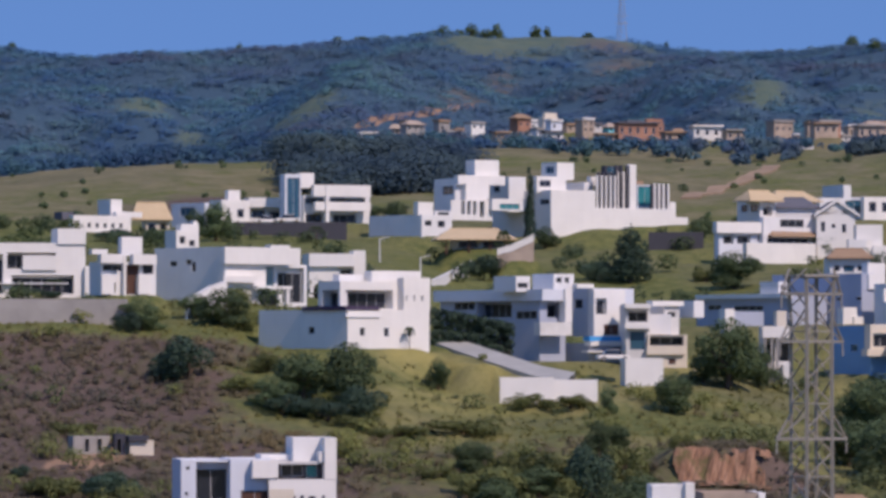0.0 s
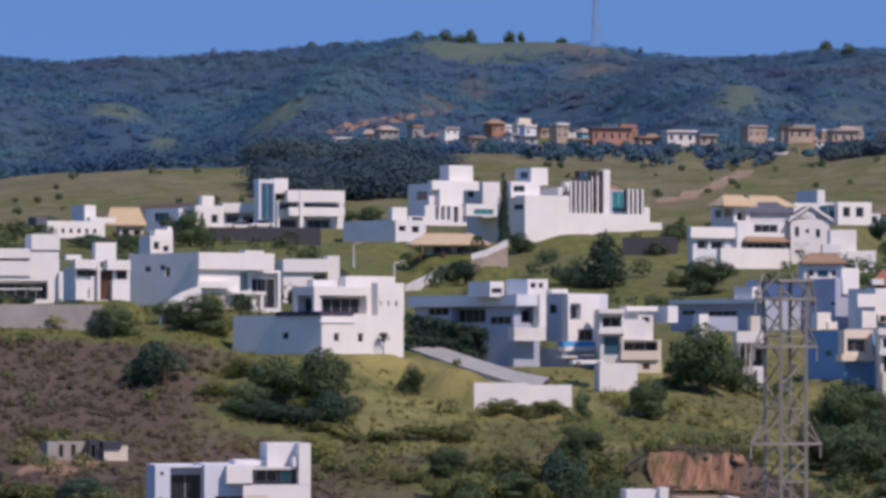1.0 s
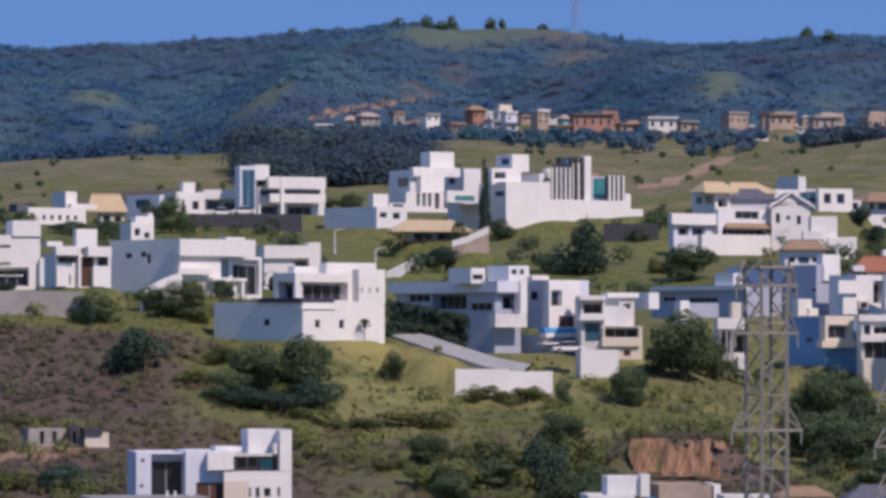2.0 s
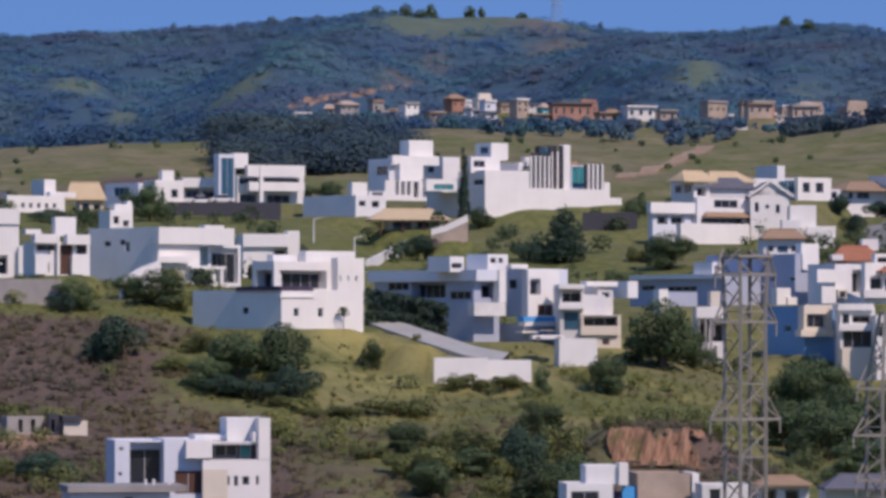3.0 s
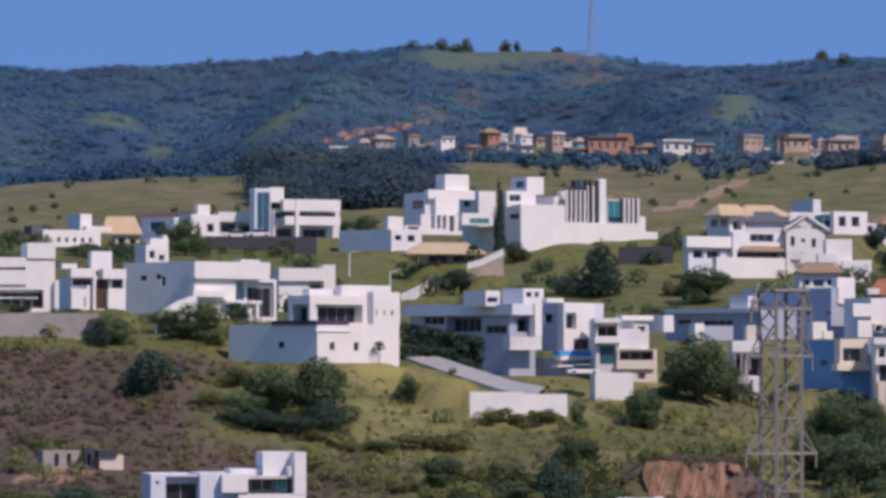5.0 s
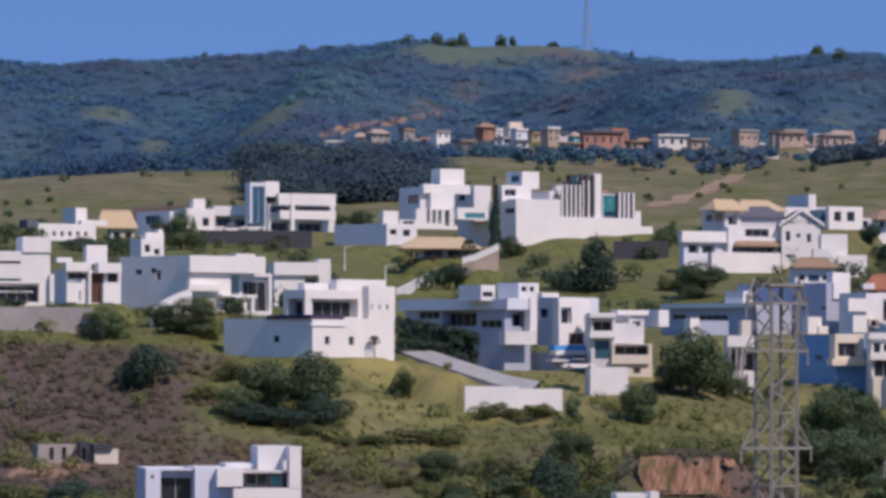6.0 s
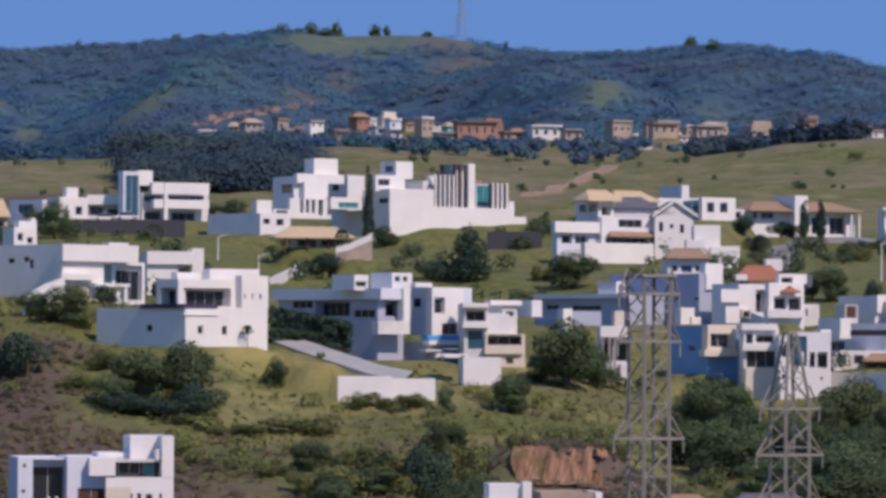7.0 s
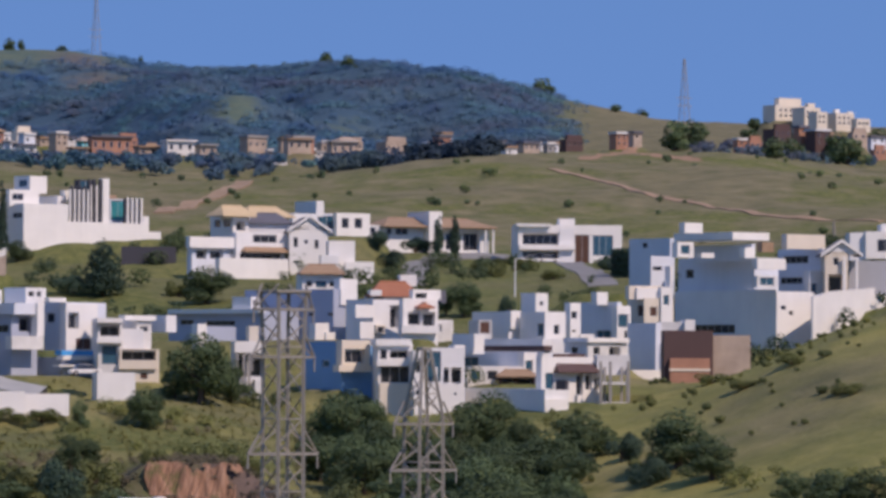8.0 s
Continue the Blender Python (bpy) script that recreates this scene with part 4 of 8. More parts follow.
h = house("house", -62.03, 657.08, 68.19, 11.39, "large white house with terraces and a corner tower")
block(h, "wall", 0, 0, -3.5, 15.7, 7, 10.72, "white", [("R", 5.48, 11.85, 7.33, 9.47, "o"), ("R", 0.89, 4.96, 4.09, 9.24, "o"), ("R", 6.07, 14.22, 4.09, 6.52, "o")])
block(h, "wall", 12.04, -0.29, 7.07, 3.7, 7, 2.05, "white")
block(h, "balustrade", 7.51, -0.37, 3.68, 4.44, 1.5, 1.89, "white")
block(h, "ledge", 0.08, -0.66, 1.84, 13.33, 1, 0.19, "pale")
block(h, "wall", 15.54, -0.85, -3.5, 0.67, 3, 7.73, "white")

h = house("house", -43.18, 638.54, 68.31, 25.87, "white modern house with framed balconies and a tall brown door")
block(h, "wall", 0, 0, -3.5, 7.55, 3.81, 7.71, "pale", [("R", 0.31, 2.93, 6.57, 7.43, "w"), ("R", 3.39, 5.24, 3.57, 7.43, "d"), ("R", 5.7, 7.24, 6.21, 7.43, "w"), ("R", 0.31, 2.08, 3.86, 5.14, "w")])
block(h, "canopy", -0.48, -1.39, 4.07, 3, 1.2, 1.13, "white")
block(h, "canopy", 3.99, -1.17, 3.93, 3.16, 1.2, 1.26, "white")
block(h, "wall", 3.47, 1.54, 5.07, 2.85, 1.2, 2.4, "white")
block(h, "balcony", -0.23, -0.95, 0.14, 1.69, 1.2, 2.46, "white")
block(h, "balcony", 4.82, -0.83, 0.14, 1.77, 1.2, 2.44, "white")
posts(h, "post", [2.99], -0.8, -1, 5.07, 0.35, "white")
block(h, "wall", -0.71, 1.09, 5.21, 2.08, 1.2, 0.64, "white")

h = house("house", -37.88, 719, 75.46, 38.02, "small white house with a stepped roofline")
block(h, "wall", 0, 0, -3.5, 3.92, 2.8, 6.63, "white", [("R", 0.59, 1.57, 4.71, 5.83, "w"), ("R", 2.26, 3.24, 4.38, 5.27, "w")])
block(h, "wall", 1.35, 0.81, 2.97, 3.14, 1.2, 1.11, "white")
block(h, "wall", 4.04, 1.43, 3.94, 0.69, 1.2, 0.62, "white")

h = house("house", -64.07, 877.66, 81.71, 34.18, "white single-storey house with small high windows")
block(h, "wall", 0, 0, -3.5, 11.57, 1.57, 7.13, "white", [("R", 2.83, 3.52, 4.97, 5.86, "w"), ("R", 4.42, 5.1, 4.97, 5.86, "w"), ("R", 6.01, 6.69, 4.97, 5.86, "w"), ("R", 7.6, 8.28, 4.97, 5.86, "w"), ("R", 9.18, 9.87, 4.97, 5.86, "w")])
block(h, "wall", 8.65, 2.01, 3.44, 2.27, 4.52, 3.13, "white")
block(h, "wall", -0.52, 3.03, 2.95, 2.27, 2.75, 1.35, "slateroof")
block(h, "wall", 8.99, 0.64, 3.44, 5.22, 1.2, 0.95, "white")

h = house("house", -52.75, 898.45, 82.02, 9.36, "house with a cream tiled roof on white walls")
block(h, "wall", 0, 0, -3.5, 4.24, 7, 6.71, "cream", [("R", 0.4, 1.72, 4.5, 6.01, "w"), ("R", 2.52, 3.74, 4.3, 6.01, "o")])
hip_roof(h, -2.59, -0.8, 3.01, 7.35, 5, 3.01, "straw", 0.7, 0.2)

h = house("house", -42.59, 904, 83.98, 42.7, "flat-roofed house behind trees, walls greyed for shade")
# grey of the wide left face is shade put into the paint
block(h, "wall", 0, 0, -3.5, 1.58, 9.27, 7.84, "slate", [("L", 2.67, 6.91, 5.52, 7.14, "b")])

h = house("house", -38.47, 879.16, 83.52, 32.51, "white flat-roofed house with a water tower block")
block(h, "wall", 0, 0, -3.5, 5.67, 4.32, 8.02, "white", [("R", 3.18, 4.54, 4.97, 6.45, "w"), ("L", 0.79, 3.14, 5.46, 6.94, "w")])
block(h, "wall", 2.06, 1.21, 4.32, 2.38, 1.2, 1.95, "white")

h = house("house", -33.86, 884.35, 84.05, 8.19, "low white house with a wide canopy")
block(h, "wall", 0.11, 1, -3.5, 6.45, 7, 6.66, "pale", [("R", 0.5, 2.88, 4.59, 6.07, "o"), ("R", 3.48, 5.86, 4.09, 5.87, "o")])
block(h, "canopy", -0.16, -0.59, 2.86, 6.65, 9, 1.67, "white")

h = house("villa", -27.49, 879.57, 83.92, 23.79, "white villa with a blue-grey glass stair tower and long balconies")
block(h, "wall", -0.16, -0.4, -3.5, 3.07, 2.36, 12.14, "slate", [("R", 0.42, 2.86, 3.89, 11.45, "b")])
block(h, "wall", 3.27, 1.01, 6.28, 2.65, 1.2, 2.64, "white")
block(h, "wall", 4.39, 2.23, -3.5, 12.6, 1.2, 8.58, "pale", [("R", 0.42, 4.02, 7.04, 8.21, "o"), ("R", 5.08, 11.76, 7.23, 8.21, "o"), ("R", 0.42, 3.71, 3.89, 5.46, "o"), ("R", 5.61, 10.06, 3.79, 5.46, "o")])
block(h, "fascia", 5.22, -0.46, 4.81, 10.8, 1.2, 2.03, "white")
block(h, "balcony", 5.62, -0.25, 2.36, 10.49, 1.2, 1.53, "white")
block(h, "column", 7.48, -0.64, 0, 0.64, 1, 6.82, "white")

h = empty("wall", -35.59, 859.26, 81.64, 6.37, "long charcoal garden wall below the parked cars", "wall")
block(h, "wall", 0, 0, -3.5, 19.34, 0.4, 5.52, "dark")

h = house("villa", 18.76, 879.8, 81.76, 33.78, "sprawling white villa of stepped cubes with a high retaining wall")
block(h, "wall", 0, 0, -3.5, 9.47, 17.98, 11.55, "white", [("L", 0.51, 3.42, 9, 9.98, "w")])
block(h, "retaining_wall", 9.45, 0.31, -3.5, 17.5, 1.2, 8.6, "white")
block(h, "retaining_wall", 26.93, 0.63, 0.98, 3.12, 1.2, 2.73, "white")
block(h, "wall", -11.27, 1.54, 4.32, 6.47, 1.71, 2.03, "white", [("R", 1.56, 5.75, 0.2, 1.18, "t")])
block(h, "wall", -11.83, 6.05, 9.82, 5.04, 2.91, 3.39, "white")
block(h, "wall", -15.99, 5.07, 8.84, 9.83, 1.2, 1.61, "white")
block(h, "wall", -14.78, 4.58, 2.95, 4.92, 1.71, 6.12, "white")
block(h, "wall", -16, 6.09, 3.73, 2.4, 6.51, 6.21, "pale", [("L", 0.51, 3.94, 3.34, 4.91, "w")])
block(h, "wall", -19.16, 2.6, 2.55, 8.63, 1.2, 3.45, "white", [("R", 2.16, 2.88, 0.98, 3.34, "p"), ("R", 3.36, 4.08, 0.98, 3.34, "p"), ("R", 4.56, 5.27, 0.98, 3.34, "p"), ("R", 5.99, 6.95, 0.59, 3.34, "p")])
block(h, "wall", -3.31, 8.12, 4.32, 3.6, 5.82, 6.19, "pale", [("L", 2.74, 4.79, 3.54, 4.71, "w")])
block(h, "wall", -0.81, 3.13, 7.66, 6.23, 1.2, 2.84, "white", [("R", 0.6, 3, 0.98, 2.16, "w")])
block(h, "wall", 4.22, 4.14, 10.02, 3.6, 4.79, 3.02, "white", [("L", 1.03, 3.42, 1.18, 2.36, "b")])
block(h, "wall", 9.68, 3.56, 7.66, 2.04, 5.99, 2.03, "pale")
block(h, "wall", 10.71, 2.97, 9.03, 2.04, 1.2, 1.62, "white")
block(h, "wall", 14.91, 4.68, 5.11, 3.36, 1.2, 7.6, "dark", [("R", 0.48, 2.88, 5.3, 7.46, "b")])
block(h, "wall", 21.66, 4.4, 4.91, 3.84, 1.2, 4.55, "slate", [("R", 0.24, 3.36, 0.79, 4.32, "t")])
block(h, "wall", 21.38, 5.71, 8.64, 2.64, 1.2, 1.59, "clay")
posts(h, "fin", [10.51, 11.47, 12.43, 13.39, 14.35], 0.8, 4.91, 10.8, 0.34, "white")
posts(h, "fin", [15.3, 16.5], 1.2, 4.91, 11.6, 0.36, "white")
posts(h, "fin", [18.3], 0.9, 4.91, 12.86, 1.5, "white")
posts(h, "fin", [11.0, 11.95, 12.9, 13.86], 0.95, 4.91, 11.4, 0.5, "dark")
posts(h, "fin", [14.8, 15.9, 17.1], 0.95, 4.91, 12.7, 0.5, "dark")
posts(h, "fin", [23.05, 24.01, 24.97, 26.05], 0.9, 4.71, 9.62, 0.4, "white")
posts(h, "fin", [22.6, 23.55, 24.5, 25.5], 1.0, 4.71, 9.5, 0.5, "dark")
block(h, "wall", 26.82, 1.49, 3.34, 1.2, 1.2, 3.1, "white")

h = house("house", -3.65, 859.99, 81.27, 40.24, "low white garden house with a boxy upper room")
block(h, "wall", 0, 0, -3.5, 6.77, 14.03, 7.15, "pale", [("R", 0.75, 2.26, 5.23, 6.19, "w"), ("R", 3.63, 5.26, 5.04, 6.19, "w")])
block(h, "wall", -0.07, 0.81, 3.36, 3.38, 1.2, 2.48, "white")
block(h, "wall", 3.87, 1.03, 3.45, 3.76, 1.2, 0.94, "white", [("R", 0.63, 3.13, 0.19, 0.77, "w")])

h = empty("pavilion", 1.65, 820, 78.27, 5.88, "open garden pavilion under a pale straw roof", "pavilion")
block(h, "wall", 0.26, 2.5, -3.5, 9.48, 5, 5.15, "cream", [("R", 0.92, 3.96, 3.68, 4.96, "o"), ("R", 4.88, 8.56, 3.68, 4.96, "o")])
hip_roof(h, -2.8, -0.6, 1.37, 13.22, 9, 1.72, "straw", 0.6, 0.2)
posts(h, "post", [-1.08, 2.6, 6.09, 9.77], 0.2, -1, 1.46, 0.3, "wood")

h = house("villa", 53.11, 848.34, 82.86, 31.42, "white villa with cream tiled hip roofs and terraces")
block(h, "wall", 0, 0, -10.23, 3.24, 6.61, 14.5, "white", [("L", 3.64, 5.62, 12.42, 13.74, "w"), ("L", 0.66, 2.81, 12.42, 13.74, "w"), ("R", 0.69, 2.55, 11.85, 13.36, "o")])
hip_roof(h, -2.98, -1.5, 3.89, 6.91, 5.18, 1.7, "straw", 0.6, 0.2)
block(h, "wall", 5.36, 3.03, -10.23, 6.37, 1.65, 14.67, "pale")
hip_roof(h, 5.49, 3, 4.08, 9.69, 6, 1.7, "straw", 0.6, 0.2)
# slate colour stands for shade under the awning
block(h, "wall", -10.05, -2.45, -10.23, 9.84, 1.32, 8.77, "slate", [("R", 0.93, 3.01, 6.91, 8.43, "o"), ("R", 3.71, 6.37, 6.91, 8.43, "o")])
block(h, "awning", -11.09, -3.44, -1.52, 10.54, 1.2, 1.84, "white")
block(h, "wall", -2.05, -3.92, -10.23, 10.88, 1.2, 11.4, "pale", [("R", 3.47, 8.34, 9.76, 11.09, "w"), ("R", 0.81, 9.5, 6.91, 8.15, "o")])
hip_roof(h, -1.07, -5.2, -2.09, 9.93, 5, 1.41, "clay", 0.7, 0.2)
block(h, "garden_wall", -7.49, -6.9, -10.23, 14.01, 1.2, 7.02, "white")

h = house("house", 62.59, 847.69, 79.03, 1.78, "white gabled house with a dark slate roof")
block(h, "wall", 0, 0, -3.5, 6.49, 14, 9.76, "white", [("R", 0.67, 1.43, 6.16, 7.86, "w"), ("R", 2.48, 3.15, 6.73, 7.48, "w"), ("R", 4.2, 4.96, 5.97, 7.48, "w")])
gable_roof(h, 0, 0, 5.5, 6.68, 14, 2.28, "slateroof")
block(h, "wall", -6.63, 4.03, 2.47, 7.06, 6, 4.53, "pale")
hip_roof(h, -7.28, 3.4, 6.64, 8.4, 6.3, 1.7, "slateroof", 0.4, 0.2)

h = empty("wall", 68.39, 837.21, 78.28, 1.33, "white stepped boundary wall on the slope", "wall")
block(h, "wall", 0, 0, -5, 4.34, 5, 9.31, "white")
block(h, "wall", 2.72, -0.99, -5, 4.71, 1, 5.83, "white")
block(h, "wall", -1.53, -1.97, -5, 3.02, 3, 6.85, "pale")

h = house("house", 66.84, 897.51, 85.58, 25.74, "white cubic house with a dark glazed link")
block(h, "wall", 0, 0, -4.1, 5.1, 1.21, 7.52, "pale")
block(h, "wall", 5.46, 1.01, 3.01, 1.51, 7.63, 2.8, "pale")
block(h, "wall", 6.04, 2.03, -4.1, 4.64, 1.2, 7.7, "slate", [("R", 0.46, 3.94, 5.11, 7.32, "b")])
block(h, "wall", 8.78, -0.46, -4.1, 6.96, 1.2, 7.79, "white", [("R", 1.04, 2.55, 5.11, 6.91, "w"), ("R", 3.71, 5.33, 5.11, 6.91, "w")])

h = house("villa", 84.09, 946.27, 83.57, 19.92, "white villa under a wide brown tiled hip roof")
block(h, "wall", 0.47, 1, -3.82, 25.97, 1.51, 8.8, "pale", [("R", 0.47, 2.22, 7.1, 8.38, "w"), ("R", 4.56, 5.5, 7.1, 8.38, "w"), ("R", 6.32, 8.89, 7.1, 8.38, "w"), ("R", 16.84, 19.42, 4.35, 8.06, "o"), ("R", 20.59, 23.86, 4.35, 8.06, "o")])
hip_roof(h, 3.4, -1.2, 4.66, 23.88, 12, 1.71, "clay", 0.7, 0.2)
block(h, "wall", 12.65, -1.47, -3.82, 2.69, 9.53, 11.53, "white")
posts(h, "post", [24.89, 26.53], -0.8, -1.32, 4.56, 0.35, "white")

h = house("villa", 110.31, 923.43, 80.83, -0.81, "modern white villa with deep loggias and a brown door panel")
block(h, "wall", 0, 0, -3.5, 19.2, 12, 10.76, "white", [("R", 0.83, 7.41, 7.13, 9.31, "o"), ("R", 0.83, 7.41, 3.92, 6.09, "o"), ("R", 10.44, 13.15, 3.6, 9, "d"), ("R", 13.77, 17.53, 5.16, 8.9, "b")])
block(h, "wall", 7.78, 1.51, 6.85, 2.82, 4, 1.65, "white")
block(h, "balcony", 0.09, -1.17, 2.7, 10.33, 1.5, 0.91, "white")
block(h, "canopy", -0.41, -0.96, 6.95, 6.37, 6, 0.49, "white")
block(h, "column", 7.6, -0.2, 0.21, 2.71, 1, 6.39, "pale")

h = house("villa", 12.21, 639.88, 62.69, 40.91, "white villa with cantilevered upper rooms and a swimming pool")
# blue wall and fascia colours put shade on the white left faces
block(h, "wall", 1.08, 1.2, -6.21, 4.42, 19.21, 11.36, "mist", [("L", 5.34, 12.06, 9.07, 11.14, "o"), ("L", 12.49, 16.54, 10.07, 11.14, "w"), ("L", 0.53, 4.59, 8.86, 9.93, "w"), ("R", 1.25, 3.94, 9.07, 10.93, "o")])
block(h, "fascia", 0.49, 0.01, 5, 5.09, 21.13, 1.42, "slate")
block(h, "wall", 3.99, -0.47, 2.29, 1.15, 1.2, 4.12, "white")
block(h, "terrace", -0.95, -1.16, 0.57, 5.38, 1.2, 1.68, "offwhite")
block(h, "wall", -1.29, 3.05, 6.14, 2.4, 4.27, 1.96, "pale", [("R", 0.29, 2.11, 0.43, 1.14, "w")])
block(h, "wall", 4.26, 2.06, 6.14, 3.46, 4.06, 2.3, "pale", [("R", 0.48, 1.44, 1.14, 1.86, "w"), ("R", 1.92, 2.69, 1.14, 1.86, "w")])
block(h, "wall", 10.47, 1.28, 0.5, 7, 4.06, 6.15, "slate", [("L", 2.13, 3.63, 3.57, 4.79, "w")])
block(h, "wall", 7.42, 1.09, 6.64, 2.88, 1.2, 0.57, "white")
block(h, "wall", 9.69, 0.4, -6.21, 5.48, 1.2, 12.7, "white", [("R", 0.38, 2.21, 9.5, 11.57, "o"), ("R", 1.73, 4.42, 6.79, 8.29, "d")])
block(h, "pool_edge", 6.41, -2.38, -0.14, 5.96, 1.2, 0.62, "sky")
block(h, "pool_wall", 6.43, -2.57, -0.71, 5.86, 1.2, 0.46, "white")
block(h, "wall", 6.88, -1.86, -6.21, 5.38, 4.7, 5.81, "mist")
block(h, "ledge", 5.43, -3.04, -1.57, 5.77, 1.2, 0.23, "white")

h = house("house", 23.12, 639.58, 60.55, 3.93, "stacked white and cream house with open balconies")
block(h, "wall", 0, 0, -4.79, 3.02, 8, 11.36, "offwhite", [("R", 0.29, 2.73, 9.21, 10.64, "o"), ("R", 0.43, 2.44, 5.64, 8.07, "b")])
block(h, "canopy", -0.25, -0.99, 6.14, 3.3, 4, 0.56, "white")
block(h, "balcony", -0.26, -1.07, 3.57, 3.3, 2, 0.69, "white")
block(h, "wall", 3.07, 0.54, 2.86, 2.73, 6, 2.54, "pale", [("R", 0.14, 1.08, 2.86, 3.36, "w")])
block(h, "wall", 2.68, -0.45, -4.79, 5.03, 6, 7.6, "cream", [("R", 0.29, 4.6, 6.21, 7.5, "o"), ("R", 2.59, 3.59, 3.79, 4.64, "d")])
block(h, "balcony", 2.56, -0.94, 0.29, 4.81, 2, 1.02, "cream")

h = house("house", 28.19, 644.38, 65.01, 37.5, "pale house with a shallow roof and small balcony")
block(h, "wall", 0, 0, -5.66, 2.44, 2.91, 7.82, "offwhite", [("R", 0.56, 1.88, 6.24, 6.95, "w")])
block(h, "roof_slab", -2.38, -0.49, 2.02, 5.17, 1.2, 0.64, "white")
block(h, "wall", 4.07, -0.97, 0.58, 1.69, 3.58, 2.14, "pale")
block(h, "wall", -1.1, 1.04, -5.66, 3.29, 1.2, 5.91, "pale")

h = empty("shed", 22.25, 617.6, 57.08, 3.94, "white rendered outbuilding with a curved foot", "shed")
block(h, "wall", 0, 0, -3.5, 4.65, 6, 6.81, "white")

h = house("villa", 46.25, 678.43, 65.27, 38.1, "long blue-shaded white villa with a ribbon window")
# long side gets its blue shade from the wall colour
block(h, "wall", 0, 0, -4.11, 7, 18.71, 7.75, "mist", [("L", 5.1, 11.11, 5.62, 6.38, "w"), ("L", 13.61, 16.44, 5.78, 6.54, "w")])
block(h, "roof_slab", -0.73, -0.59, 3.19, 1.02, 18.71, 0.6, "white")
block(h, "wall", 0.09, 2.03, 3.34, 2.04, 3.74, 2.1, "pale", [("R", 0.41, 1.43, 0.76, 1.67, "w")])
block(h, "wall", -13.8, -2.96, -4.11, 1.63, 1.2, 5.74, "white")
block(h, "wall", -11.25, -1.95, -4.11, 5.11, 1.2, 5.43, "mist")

h = house("house", 41.18, 648.69, 57.08, 2.37, "grey and white house with a square balcony frame")
block(h, "wall", 0, 0, -3.5, 3.57, 7, 10.9, "offwhite", [("R", 0.29, 1.39, 6.4, 9.01, "o"), ("R", 1.68, 3.28, 6.4, 9.01, "o"), ("R", 1.39, 3.06, 10.03, 10.46, "w")])
block(h, "balcony", -0.32, -0.99, 5.95, 3.94, 3, 1.44, "white")
posts(h, "post", [-0.02, 0.85, 1.58], -0.9, -1, 5.95, 0.3, "concrete")
block(h, "wall", 1.71, 1.04, 7.25, 1.24, 4, 2.14, "cream")
block(h, "wall", 2.2, -1.95, -3.5, 1.17, 3, 5.99, "offwhite")

h = house("house", 53.36, 697.96, 70.53, 1.63, "white house under a brown tiled roof with square windows")
block(h, "wall", 0, 0, -3.5, 5.58, 8, 7.25, "white", [("R", 0.55, 1.41, 5.37, 6.23, "w"), ("R", 1.81, 3.38, 5.22, 6.23, "b"), ("R", 3.77, 4.71, 5.37, 6.23, "w")])
hip_roof(h, -0.46, -1, 3.59, 6.41, 4.81, 1.21, "clay", 0.6, 0.2)
block(h, "wall", 0.35, -0.37, 0.62, 1.57, 3, 1.23, "white")

h = house("house", 56.02, 677.69, 65.09, 37.27, "pale house with blue shade in its walls and a white corner block")
# wall colour holds the blue shade of the left face
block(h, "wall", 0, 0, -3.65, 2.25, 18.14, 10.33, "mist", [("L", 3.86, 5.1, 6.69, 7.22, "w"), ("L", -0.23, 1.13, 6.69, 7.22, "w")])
block(h, "wall", 1.59, 0.51, 4.55, 3.17, 1.2, 3.56, "white")
block(h, "wall", 0.99, -0.37, 4.55, 1.33, 1.2, 2.1, "white")
block(h, "wall", -4.31, -1.16, -3.65, 2.45, 1.2, 5.74, "white")
block(h, "wall", -2.72, -1.55, -3.65, 1.84, 1.2, 4.52, "white")

h = house("house", 61.82, 687.23, 68.27, 0.86, "white house with a red tiled roof")
block(h, "wall", 0, 0, -3.5, 6.19, 8, 6.43, "pale", [("R", 0.39, 1.94, 5.42, 6.12, "w")])
hip_roof(h, -0.27, -0.6, 2.62, 7.18, 5.38, 1.96, "red", 0.5, 0.2)
block(h, "wall", 4.32, 2.03, 4.16, 2.25, 3, 1.59, "white")
block(h, "wall", -0.08, -0.76, 2.77, 1.55, 3, 0.81, "white")

h = house("house", 60.6, 669.26, 64.16, 36.83, "white house of stacked cubes with a flat roof")
block(h, "wall", 0.45, 0.5, -3.5, 6.26, 5.38, 9.65, "pale", [("R", 3.03, 5.25, 5.9, 8.9, "o")])
block(h, "wall", -3.66, -0.59, 3.67, 3.53, 1.2, 1.71, "white")
block(h, "wall", -3.02, -0.77, 0.9, 2.52, 1.2, 2.23, "white")
block(h, "wall", 0.36, -0.16, 1.5, 1.72, 1.2, 1.24, "cream", [("R", 0.3, 1.51, 0.15, 1.05, "w")])

h = house("house", 64.16, 664.91, 65.04, 19.49, "white house with brown awning and balcony")
block(h, "wall", 0, 0, -3.5, 5.1, 1.2, 8.87, "white", [("R", 0.74, 2.63, 5.36, 7.08, "o"), ("R", 2.88, 4.69, 5.14, 7.08, "o")])
block(h, "wall", 1.77, 0.61, 5.22, 4.03, 1.2, 1.33, "white", [("R", 0.33, 1.97, 0.15, 0.89, "o")])
block(h, "balcony", -0.62, -0.97, 0.75, 5.51, 1.2, 1.02, "offwhite")
hip_roof(h, 1.65, -1.6, 4.03, 2.29, 2.5, 0.55, "red", 0.5, 0.2)
block(h, "wall", 6.93, 3.05, 4.85, 0.82, 9.7, 1.67, "slateroof")

